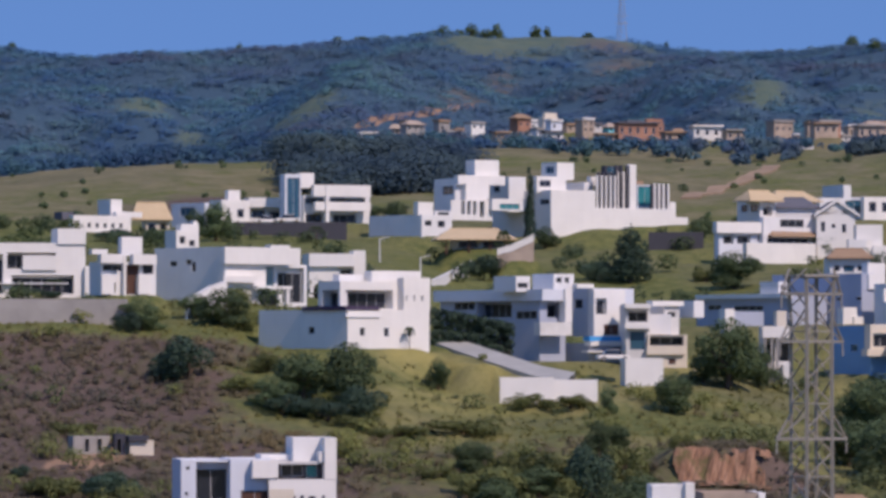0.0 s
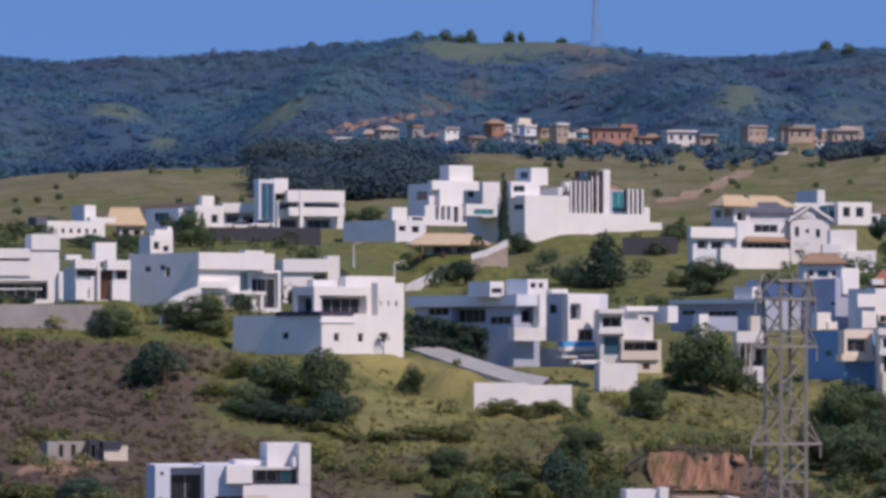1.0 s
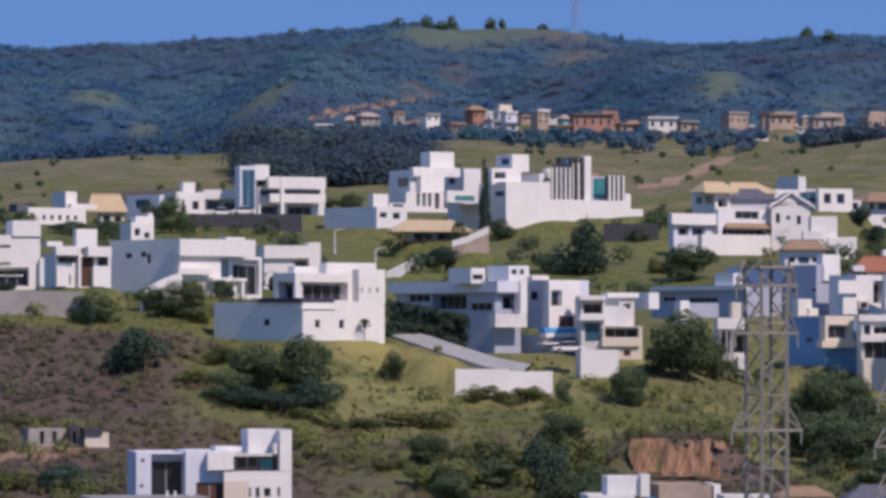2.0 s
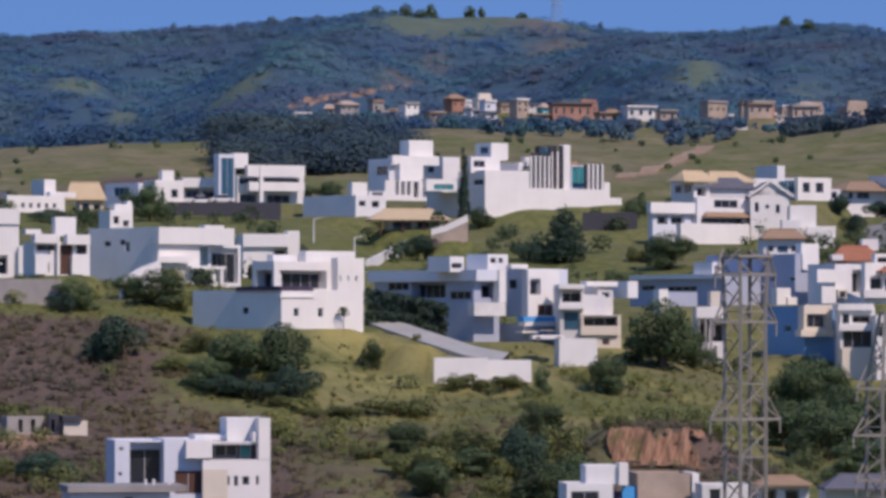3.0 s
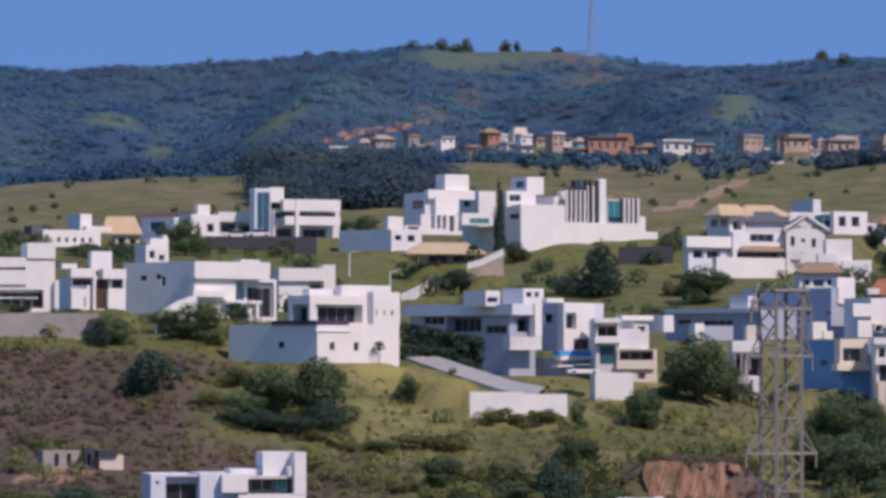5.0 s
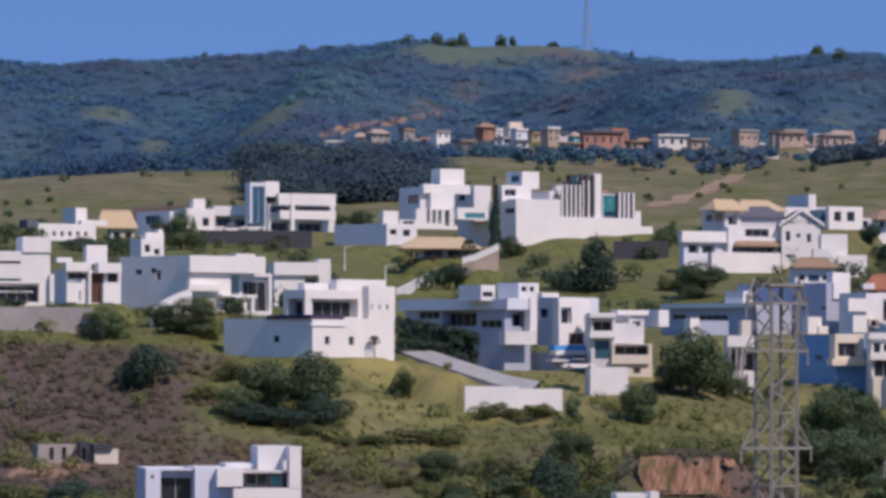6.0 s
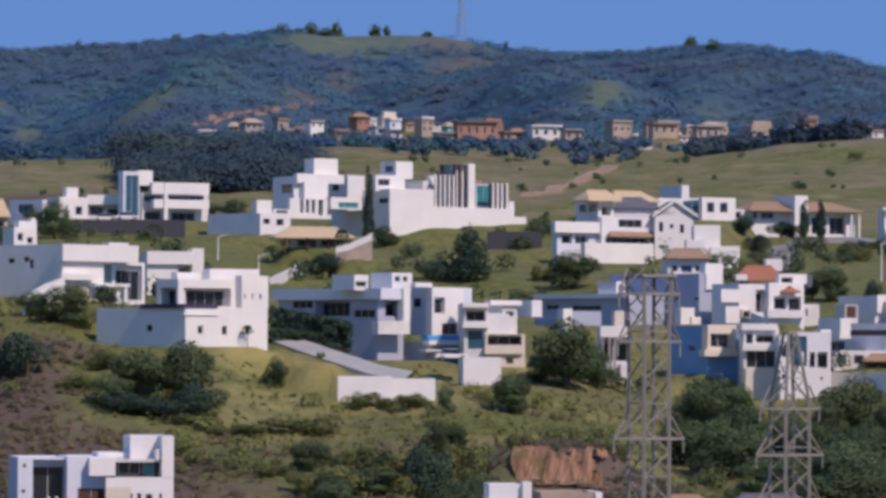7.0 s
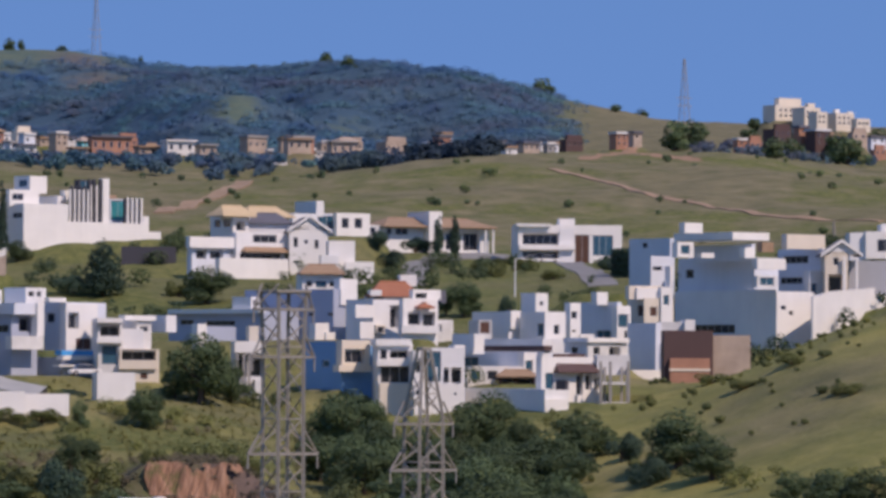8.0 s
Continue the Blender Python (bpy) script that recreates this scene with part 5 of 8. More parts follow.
h = house("house", 55.16, 652.67, 58.33, 35.17, "deep blue house with a cream framed upper floor")
block(h, "wall", 0, 0, -3.5, 5.15, 7.51, 9.79, "blue", [("L", 2.73, 4.09, 6.42, 7.3, "b")])
block(h, "wall", -0.67, -0.69, 2.41, 4.77, 1.2, 4.01, "cream", [("R", 0.48, 3.82, 1.1, 2.85, "o")])
block(h, "balcony", -1.81, -1.47, 2.34, 5.53, 1.2, 0.86, "cream")

h = house("house", 59.29, 647.29, 58.51, 0.77, "white house with dark window band and tan base")
block(h, "wall", 0, 0, -7.42, 4.45, 7, 13.22, "white", [("R", 0.22, 1.17, 11.19, 12.49, "w"), ("R", 1.53, 3.87, 11.33, 12.35, "o"), ("R", 0.29, 4.01, 8.14, 10.32, "w")])
block(h, "balcony", -0.24, -0.89, 2.9, 4.45, 2, 0.86, "white")
block(h, "roof_slab", -0.34, -0.47, 5.51, 4.59, 7, 0.85, "white")
block(h, "wall", 0.08, -1.36, -7.42, 4.59, 7, 8.11, "cream")

h = house("house", 63.44, 641.87, 54.66, 0.36, "white house with tall glazed verandas")
block(h, "wall", 0, 0, -3.5, 6.44, 8, 7.96, "white", [("R", 0.14, 0.65, 6.52, 7.24, "w"), ("R", 5.07, 5.43, 6.52, 6.95, "w")])
block(h, "wall", 1.36, 1.21, 4.32, 5.21, 7, 4.81, "pale", [("R", 0.22, 2.17, 0.43, 4.32, "b"), ("R", 2.53, 4.92, 0.29, 2.3, "o")])
block(h, "wall", -0.11, 0.33, 4.17, 1.38, 5, 4.58, "white", [("R", 0.29, 0.94, 1.73, 3.17, "w")])
posts(h, "post", [1.26, 2.85, 4.59, 6.18], 0.3, 4.32, 6.62, 0.3, "white")

h = house("house", 80.65, 660.09, 58.43, 35.03, "pale house with a long shaded side wall")
# shade on the long side is painted in slate
block(h, "wall", 0, 0, -3.5, 7, 15.53, 8.4, "slate", [("L", 10.54, 13.86, 6.1, 7.8, "b")])
block(h, "wall", -1.56, -0.29, 1.63, 2, 1.2, 3.25, "white", [("R", 0.3, 1.6, 0.59, 2.23, "b")])
block(h, "wall", -8.36, 2.03, 4.6, 1.9, 4.21, 2.65, "pale")
block(h, "wall", -10.13, -0.16, 5.05, 1.7, 1.2, 2.04, "white")
block(h, "wall", -14.23, -0.95, 4.75, 1.8, 1.2, 0.99, "white")

h = house("house", 80.59, 685.28, 65.13, 35.29, "pale grey house with a brown recessed door")
block(h, "wall", 0, 0, -3.65, 2.9, 7.48, 7.5, "pale", [("L", 5.75, 7.82, 4.58, 6.27, "d")])
block(h, "wall", -6.28, -0.99, -3.65, 2.28, 2.07, 6.26, "offwhite", [("R", 0.21, 2.07, 4.42, 6.12, "d")])
block(h, "wall", -0.01, -0.47, 1.54, 1.87, 1.2, 2.44, "white")
block(h, "wall", 5.91, 1.04, 3.23, 2.28, 2.99, 3.28, "white", [("R", 0.73, 1.45, 1.54, 2.16, "w")])

h = house("house", 84.87, 679.72, 63.74, 27.88, "white house with a glazed upper storey")
block(h, "wall", 0, 0, -5.03, 3.45, 5.86, 10.23, "white", [("L", 0.27, 1.87, 6.94, 8.7, "b"), ("R", 1.49, 2.43, 7.17, 8.47, "w")])
block(h, "wall", -0.85, -1.49, -5.03, 3.45, 5.46, 6.55, "offwhite")

h = house("house", 96.63, 693.3, 64.65, 34.07, "grey house with white window surround")
block(h, "wall", 0, 0, -4.12, 0.84, 9.57, 9.98, "slate", [("L", 0.23, 4.32, 4.75, 6.08, "b")])
block(h, "wall", -10.05, -1.59, -4.12, 1.89, 1.2, 9.74, "white", [("R", 0.21, 1.26, 7.56, 8.58, "w"), ("R", 0.42, 1.05, 5.69, 6.08, "w")])
block(h, "wall", -1.96, 2.03, 5.47, 2, 1.2, 1.77, "white")
block(h, "wall", -0.33, -0.36, -4.12, 2.52, 1.2, 9.48, "white", [("R", 0.21, 2.1, 6.47, 8.34, "b"), ("R", 1.37, 2, 4.52, 6.08, "w")])
block(h, "wall", -8.48, -1.95, -4.12, 2.52, 1.2, 5.49, "white")

h = house("house", 100.44, 682.65, 60.76, 33.63, "blue-grey two-storey house with white lower wall")
block(h, "wall", 0, 0, -6.58, 2.69, 5.75, 13.36, "slate")
block(h, "wall", 0.73, -1.49, -6.58, 0.62, 7.36, 10.57, "slate")
block(h, "wall", -6.03, -1.97, -6.58, 6.94, 1.2, 6.94, "white")

h = house("house", 101.04, 697.72, 67.69, 16.76, "white and peach house with dark shuttered windows")
block(h, "wall", 0, 0, -3.5, 4.51, 5.58, 6.96, "cream", [("L", 0.37, 2.23, 4.44, 6.02, "d"), ("R", 0.87, 2, 4.44, 5.78, "d")])
block(h, "wall", -1.87, 1.01, 3.3, 5.82, 1.2, 1.88, "cream")
block(h, "wall", -0.93, 0.43, 3.3, 3.73, 1.2, 1.55, "white")
block(h, "wall", 2.39, -0.46, -3.5, 1.74, 1.2, 8.5, "white", [("R", 0.35, 1.22, 6.02, 7.43, "b")])

h = house("house", 104.37, 682.06, 66.01, -2.7, "low white annex beside a dark wall")
block(h, "wall", 0, 0, -3.5, 1.39, 6, 5.5, "white")
block(h, "wall", -3.3, 1.01, -3.5, 3.64, 6, 5.18, "offwhite")

h = empty("wall", 106.14, 668.63, 60.48, -3.02, "weathered brown-grey rendered wall below the white villa", "wall")
block(h, "wall", 0, 0, -3.5, 5.0, 1.2, 8.79, "tan")

h = empty("wall", 99.36, 667.65, 62.55, -2.46, "brown boundary wall, darkened for shade, and brick base", "wall")
# this wall's shade is in the brown itself
block(h, "wall", 0, 0, -7.72, 6.59, 4, 11.56, "brown")
block(h, "wall", 0.73, -0.99, -7.72, 5.3, 5, 7.86, "brick")
block(h, "band", 0.64, -1.12, -1.58, 5.45, 0.5, 0.35, "cream")

h = house("house", 78.9, 635.12, 56.93, 27.92, "house with a dark brown timber roof and open white frame")
block(h, "wall", 0, 0, -3.5, 9.07, 1.2, 9.21, "white", [("R", 0.61, 1.92, 5.07, 7.21, "b"), ("R", 5.41, 6.45, 4.36, 7.21, "o"), ("R", 6.8, 7.85, 5.07, 7.21, "o"), ("R", 8.2, 8.89, 5.07, 6.64, "o")])
hip_roof(h, 1.83, -1.2, 3.71, 6.75, 5.06, 2.09, "brown", 0.7, 0.2)
block(h, "wall", 2.28, -1.97, 0.5, 0.52, 4.98, 2.33, "dark")

h = empty("wall", 78.35, 627.13, 53.23, 22.88, "pale retaining walls with a white lit end", "wall")
block(h, "wall", 0, 0, -3.71, 3.42, 9.03, 9, "pale", [("R", 0.33, 2.61, 7.03, 7.45, "w")])
block(h, "wall", -0.22, -0.39, -3.71, 3.26, 1.2, 7.86, "white")

h = empty("concrete_frame", 86.27, 634.16, 52.47, -1.75, "unfinished open concrete frame on slender columns", "concrete frame")
block(h, "slab", 0, 0, 4.07, 3.73, 4, 0.43, "offwhite")
block(h, "slab", 0.01, 0.11, 6.71, 3.73, 4, 0.35, "offwhite")
posts(h, "post", [0.06, 1.28, 3.58], -0.1, -1, 9.64, 0.35, "concrete")
posts(h, "post", [0.94, 3.1, 3.81], 3.5, 1.07, 8.93, 0.3, "concrete")
block(h, "wall", -0, 4.05, 7.93, 4.17, 5, 2.53, "offwhite")

h = house("house", 82.12, 659.91, 58.44, 34.91, "long low roof with a dark maroon edge")
block(h, "wall", 0, 0, -3.5, 1.5, 11.98, 10.18, "pale")
block(h, "eave_band", -0.06, -0.29, 5.05, 1.5, 12.42, 0.73, "brown")

h = house("house", 88.92, 666.09, 61.45, 32.4, "weathered white house with a flat roof and small terrace")
block(h, "wall", 0, 0, -3.5, 7.05, 4.9, 6.95, "offwhite", [("R", 0.98, 2.15, 5.15, 6.2, "w"), ("R", 3.72, 5.68, 4.85, 6.2, "o"), ("L", 2.1, 3.5, 5.3, 6.2, "w")])
block(h, "roof_slab", -0.41, -0.49, 3.3, 7.24, 5.13, 0.59, "white")

h = empty("wall", 79.19, 635.08, 54.36, 30.89, "pale retaining wall below the stacked houses", "wall")
block(h, "wall", 0, 0, -3.5, 0.91, 16.94, 7.79, "pale")

h = house("house", 76.06, 656.61, 58.05, -0.61, "dark timber veranda with a tiled roof")
block(h, "wall", 0, 0, -3.5, 4.75, 4, 5.79, "brown", [("R", 0.3, 1.93, 3.87, 5.49, "o"), ("R", 2.52, 4.3, 3.87, 5.49, "o")])
hip_roof(h, -0.39, -0.8, 1.99, 5.57, 4.18, 0.76, "clay", 0.6, 0.2)

h = house("house", 70.47, 688.4, 64.78, 32.16, "small weathered house behind the red roof")
block(h, "wall", 0, 0, -3.5, 3.63, 3.39, 6.59, "offwhite", [("R", 0.69, 1.67, 4.89, 5.89, "w"), ("L", 1.25, 2.51, 5.04, 5.89, "w")])

h = house("house", 71.93, 658.08, 57.66, -0.24, "white house with a long parapet and glass balcony")
block(h, "wall", 0.11, 1, -3.5, 7.35, 6, 7.34, "white", [("R", 0.45, 1.78, 5.57, 6.75, "b"), ("R", 2.67, 4.01, 5.57, 6.75, "w")])

h = empty("apartment_building", 121.72, 709.64, 64.24, 32.27, "large blue-shaded white building with a lit end wall", "apartment building")
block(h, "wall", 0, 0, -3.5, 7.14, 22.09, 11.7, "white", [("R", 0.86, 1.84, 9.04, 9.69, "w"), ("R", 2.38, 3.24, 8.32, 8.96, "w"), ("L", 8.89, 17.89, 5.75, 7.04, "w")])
# upper walls are white, with blue shade put into their slate colour
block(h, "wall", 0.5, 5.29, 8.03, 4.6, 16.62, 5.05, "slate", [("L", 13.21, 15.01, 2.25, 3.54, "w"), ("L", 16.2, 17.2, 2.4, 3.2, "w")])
block(h, "ledge", 0.06, 0.25, 8.21, 0.4, 21.50, 0.3, "pale")
block(h, "wall", -20.32, -0.47, 8.52, 0.43, 1.2, 2.87, "white")
block(h, "wall", -2.02, 3.04, 12.53, 0.65, 13.81, 2.38, "slate", [("L", 7.2, 9.61, 2.57, 3.05, "w")])
block(h, "roof_slab", -4.78, 4.05, 15.51, 7, 12.73, 1.08, "white")
block(h, "wall", -13.35, 6.07, 12.86, 3.03, 1.2, 2.19, "white", [("R", 0.65, 2.38, 0.48, 1.77, "b")])
block(h, "wall", -11.14, 7.08, 16.39, 3.35, 1.2, 1.46, "white")
block(h, "wall", -4.17, 2.09, 12.86, 1.95, 1.2, 1.53, "white")
block(h, "balcony", -3.85, -0.2, 11.25, 5.41, 1.2, 1.6, "white")
block(h, "wall", -3.75, -0.08, 8.68, 3.89, 1.2, 1.67, "offwhite", [("R", 0.54, 3.24, 0.32, 1.45, "b")])
block(h, "wall", -9.65, 5.13, 12.86, 2.38, 1.2, 0.69, "white")

h = house("house", 130.82, 723.26, 72.38, 29.75, "white house with a blue-shaded side and balconies")
# blue shade of this side is in the wall colour
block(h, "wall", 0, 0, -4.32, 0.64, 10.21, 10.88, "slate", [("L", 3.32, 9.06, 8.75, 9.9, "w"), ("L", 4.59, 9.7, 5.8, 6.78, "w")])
block(h, "fascia", -5.9, 1.01, 6.4, 7.17, 1.2, 2.12, "cream")
block(h, "wall", -3.55, -1.17, -4.32, 3.21, 1.2, 7.58, "white", [("R", 0.43, 1.5, 4.16, 5.8, "b")])
block(h, "wall", -8.8, 3.04, 5.91, 2.14, 1.2, 1.44, "clay")

h = house("house", 130.25, 718.29, 70.26, -4.28, "cream gabled house with a dark roof and tall corner posts")
block(h, "wall", 0, 0, -3.5, 3.28, 9, 11.56, "cream", [("R", 1.15, 1.97, 9.61, 10.75, "w"), ("R", 0.49, 2.46, 5.7, 8.31, "o"), ("R", 0.49, 2.95, 4.31, 5.54, "o")])
gable_roof(h, -0.16, 0, 7.74, 5.08, 8, 1.79, "slateroof")
posts(h, "post", [2.7, 4.5], -0.8, 1.63, 7.33, 0.4, "white")
block(h, "balcony", 0.04, -1.16, 1.38, 2.62, 2, 0.62, "pale")
block(h, "wall", 3.71, 2.55, 2.04, 5.57, 6, 4.84, "grey")

h = house("house", 144.73, 776.63, 77.71, -4.56, "white flat-roofed house beside a pole")
block(h, "wall", 0, 0, -3.5, 3.19, 7, 8.61, "pale")
block(h, "wall", 2.38, -0.99, 1.06, 6.03, 7, 4.22, "white", [("R", 1.77, 4.25, 1.06, 3, "w")])
block(h, "wall", 5.07, 1.03, 5.11, 5.32, 6, 1.39, "white")

h = house("house", 109.77, 731.81, 76.5, 33.47, "low pale blue house by a hedge")
block(h, "wall", 7.2, 8, -7.63, 0.89, 9.13, 11.92, "slate", [("L", 5.06, 6.29, 10.52, 11.34, "w")])
block(h, "wall", -3.77, 0.01, -7.63, 4.44, 1.2, 8.94, "slate", [("R", 0.44, 2.22, 6.8, 7.46, "w")])

h = empty("apartment_building", -26.84, 519.31, 39.44, 8.96, "white apartment block with brown panels and teal glazing", "apartment building")
# left volumes are slate to put shade on white walls
block(h, "wall", 0.16, 1.5, -3.5, 5.08, 9, 13.95, "slate", [("R", 0.47, 0.88, 12.84, 13.25, "w"), ("R", 0.35, 0.76, 10.23, 10.64, "w"), ("R", 1.55, 4.9, 8.5, 13.7, "o"), ("R", 1.55, 4.9, 5.24, 7.85, "o")])
block(h, "wall", 5.11, 0.31, -3.5, 4.2, 9, 14.05, "slate", [("R", 1.05, 3.97, 8.37, 10.81, "d"), ("R", 1.05, 3.97, 4.37, 6.98, "d")])
block(h, "wall", 8.96, -0.77, -3.5, 7, 10, 11.95, "white", [("R", 2.45, 2.8, 9.3, 10.29, "w"), ("R", 3.21, 3.68, 9.19, 10.29, "w"), ("R", 4.08, 4.84, 9.3, 10.23, "w"), ("R", 5.48, 5.83, 9.3, 10.29, "w"), ("R", 3.21, 3.68, 5.53, 6.69, "w"), ("R", 4.08, 4.84, 5.53, 6.69, "w")])
block(h, "wall", 7.25, -0.96, 8.59, 2.68, 6, 1.82, "white")
block(h, "wall", 10.09, 1.05, 8.41, 5.13, 6, 1.64, "dark", [("R", 0.35, 2.68, 0.29, 1.57, "w"), ("R", 2.92, 4.14, 0.17, 1.57, "t")])
block(h, "beam", 9.96, -0.14, 9.98, 5.13, 5, 0.29, "offwhite")
block(h, "wall", 14.73, -0.82, 8.41, 1.23, 8, 4.29, "white")
block(h, "wall", 11.83, 2.09, 10.15, 3.27, 6, 2.53, "pale")
block(h, "wall", 14.2, -0.4, 10.21, 0.64, 2, 1.07, "white")
block(h, "wall", 8.61, 3.12, 10.33, 3.21, 5, 0.6, "pale")
block(h, "panel", 8.96, -0.82, -3.5, 2.57, 3, 10.93, "cream")

h = house("house", -30.48, 504.08, 40.04, 9.46, "low house with a corrugated roof below the apartments")
block(h, "wall", 0, 0, -3.5, 9.97, 8, 8.68, "offwhite", [("R", 5.44, 6.29, 6.88, 8.01, "w")])
block(h, "roof_slab", -0.29, -0.59, 4.96, 11.9, 9, 0.67, "concrete")
posts(h, "post", [7.8, 8.6, 10.18], 2, 5.07, 6.2, 0.25, "offwhite")

h = empty("building", 18.73, 499.65, 40.21, 3.85, "grey flat-roofed building with a blue water tank and grey gable", "building")
block(h, "wall", 0, 0, -3.5, 4.6, 8, 9.3, "pale", [("R", 0.39, 3.2, 6.85, 8.52, "w")])
block(h, "wall", 2.01, 1.01, 5.69, 3.31, 5, 1.89, "pale")
block(h, "wall", 5.26, 0.43, 5.58, 0.9, 3, 2.21, "white")
# dark plum block put in for the shaded recess
block(h, "wall", 4.62, 2.2, -3.5, 2.58, 3, 8.4, "plum")
block(h, "awning", 5.75, 1.95, 3.54, 1.42, 0.24, 1.9, "sky")
block(h, "wall", 7.23, 1.54, -3.5, 5.44, 9, 10.27, "tan")
block(h, "wall", 12.64, 1.25, -3.5, 0.67, 9, 10.26, "white")

h = house("house", 31.75, 493.98, 40.44, 2.32, "low tiled house in the valley")
block(h, "wall", 0, 0, -3.5, 4.83, 7, 9.13, "offwhite", [("R", 0.67, 1.78, 7.37, 8.69, "w")])
hip_roof(h, 5.38, 1, 5.41, 5.66, 4.25, 0.74, "clay", 0.5, 0.2)
block(h, "wall", 5.6, 2.03, -3.5, 5.11, 6, 8.89, "offwhite", [("R", 0.56, 1.94, 7.37, 8.58, "o"), ("R", 2.78, 4.17, 7.37, 8.58, "o")])

h = house("house", 43.31, 488.08, 40.67, 0.93, "house under a dark roof at the valley bottom")
block(h, "wall", 0.11, 1, -3.5, 7.59, 7, 8.53, "offwhite", [("R", 0.99, 2.09, 6.78, 7.6, "w")])
hip_roof(h, -0.26, -0.8, 5.03, 8.87, 6.65, 1.22, "slateroof", 0.6, 0.2)

h = empty("hut", -40.81, 559.51, 49.75, 29.17, "derelict roofless hut of grey blocks on bare earth", "hut")
block(h, "wall", 0, 0, -3.5, 4.49, 1.48, 5.5, "concrete", [("R", 1.38, 1.93, 3.75, 5.13, "o"), ("R", 2.9, 3.45, 3.75, 5.13, "o")])

h = empty("hut", -34.53, 558.93, 49.63, 9.54, "small cream hut with a dark flat roof", "hut")
block(h, "wall", 0, 0, -3.5, 2.64, 5, 5.12, "cream")
block(h, "roof_slab", -0.18, -0.49, 1.56, 2.14, 6, 0.55, "dark")
block(h, "wall", -1.58, 0.53, -3.5, 1.13, 3, 5.85, "dark", [("R", 0.25, 0.63, 3.87, 5.25, "o")])

h = empty("wall", 6.76, 599.96, 54.89, 5.35, "white garden wall beside the driveway", "wall")
block(h, "wall", 0, 0, -3.5, 6.4, 0.4, 6.71, "white")
block(h, "wall", 6.48, 0.81, -3.5, 5.25, 0.4, 6.44, "white")

h = empty("wall", -61.92, 613.88, 64.91, 11.76, "weathered grey boundary wall along the hilltop", "wall")
block(h, "wall", 0, 0, -3.5, 23.89, 0.4, 6.19, "concrete")

h = empty("wall", 35.32, 869.28, 79.56, 3.67, "dark boundary wall beyond the lawn", "wall")
block(h, "wall", 0, 0, -3.5, 9.47, 0.5, 6.12, "dark")

h = empty("wall", 29.67, 639.31, 56.27, 3.34, "concrete yard wall below the stacked house", "wall")
block(h, "wall", 0, 0, -3.5, 3.23, 0.6, 6.14, "cream")

h = house("house", -24.03, 1571.94, 127.86, 38.71, "small weathered white hillside house under a flat slab roof", "hillside village houses")
block(h, "wall", 0, 0, -3.5, 2.86, 2.04, 6.48, "offwhite", [("R", 0.86, 1.75, 5.21, 6.26, "w")])
block(h, "roof_slab", -0.38, -0.49, 2.81, 3.31, 2.61, 0.69, "slateroof")

h = house("house", -15.14, 1563.72, 127.85, 6.55, "small bare rendered hillside house under a tiled roof", "hillside village houses")
block(h, "wall", 0, 0, -3.5, 1.87, 7, 7.69, "tan", [("R", 0.56, 1.26, 6.12, 7.16, "w")])
hip_roof(h, -1.59, -0.8, 4.01, 3.9, 2.93, 1.2, "tan", 0.5, 0.2)

h = house("house", -11.17, 1548.41, 127.71, 30.36, "small raw concrete hillside house under a tiled roof", "hillside village houses")
block(h, "wall", 0, 0, -3.5, 6.5, 3.94, 8.34, "concrete", [("R", 0.65, 1.45, 6.61, 7.65, "w"), ("R", 2.82, 3.62, 6.61, 7.65, "w"), ("R", 4.99, 5.78, 6.61, 7.65, "w")])
hip_roof(h, -0.32, -0.8, 4.67, 6.96, 5.22, 1.18, "tan", 0.5, 0.2)

h = house("house", 8.78, 1561.53, 129.15, 32.21, "small white hillside house under a flat slab roof", "hillside village houses")
block(h, "wall", 0, 0, -3.5, 4.89, 3.99, 7.86, "white", [("R", 0.73, 1.56, 6.24, 7.29, "w"), ("R", 3.18, 4.01, 6.24, 7.29, "w")])
block(h, "roof_slab", -0.31, -0.49, 4.18, 5.31, 4.64, 0.69, "concrete")

h = house("house", 3.92, 1544.47, 126.33, 5.85, "small bare rendered hillside house with a rooftop room", "hillside village houses")
block(h, "wall", 0, 0, -3.5, 2.99, 7, 6.95, "tan", [("R", 0.9, 1.59, 5.57, 6.6, "w")])
block(h, "wall", 0.45, 1.01, 3.27, 2.3, 3, 1.71, "tan")

h = house("house", 17.15, 1531.24, 125.08, 25.39, "small bare rendered hillside house under a flat slab roof", "hillside village houses")
block(h, "wall", 0, 0, -3.5, 3.37, 2.45, 7.6, "tan", [("R", 1.01, 1.77, 6.06, 7.09, "w")])
block(h, "roof_slab", -0.24, -0.49, 3.93, 3.75, 3.23, 0.67, "offwhite")

h = house("house", 23.38, 1572.83, 128.25, 27.8, "small bare brick hillside house under a tiled roof", "hillside village houses")
block(h, "wall", 0, 0, -3.5, 4.57, 5.54, 10.87, "brick", [("R", 0.69, 1.49, 8.5, 9.56, "w"), ("R", 0.69, 1.49, 5.92, 6.98, "w"), ("R", 2.97, 3.77, 8.5, 9.56, "w"), ("R", 2.97, 3.77, 5.92, 6.98, "w")])
hip_roof(h, -1.51, -0.8, 7.2, 6.24, 4.68, 1.2, "clay", 0.5, 0.2)

h = house("house", 28.81, 1551.69, 126.64, 35.78, "small blue-grey hillside house under a flat slab roof", "hillside village houses")
block(h, "wall", 0, 0, -3.5, 6.87, 3.54, 8, "slate", [("R", 0.69, 1.55, 6.36, 7.4, "w"), ("R", 2.98, 3.84, 6.36, 7.4, "w"), ("R", 5.27, 6.13, 6.36, 7.4, "w")])
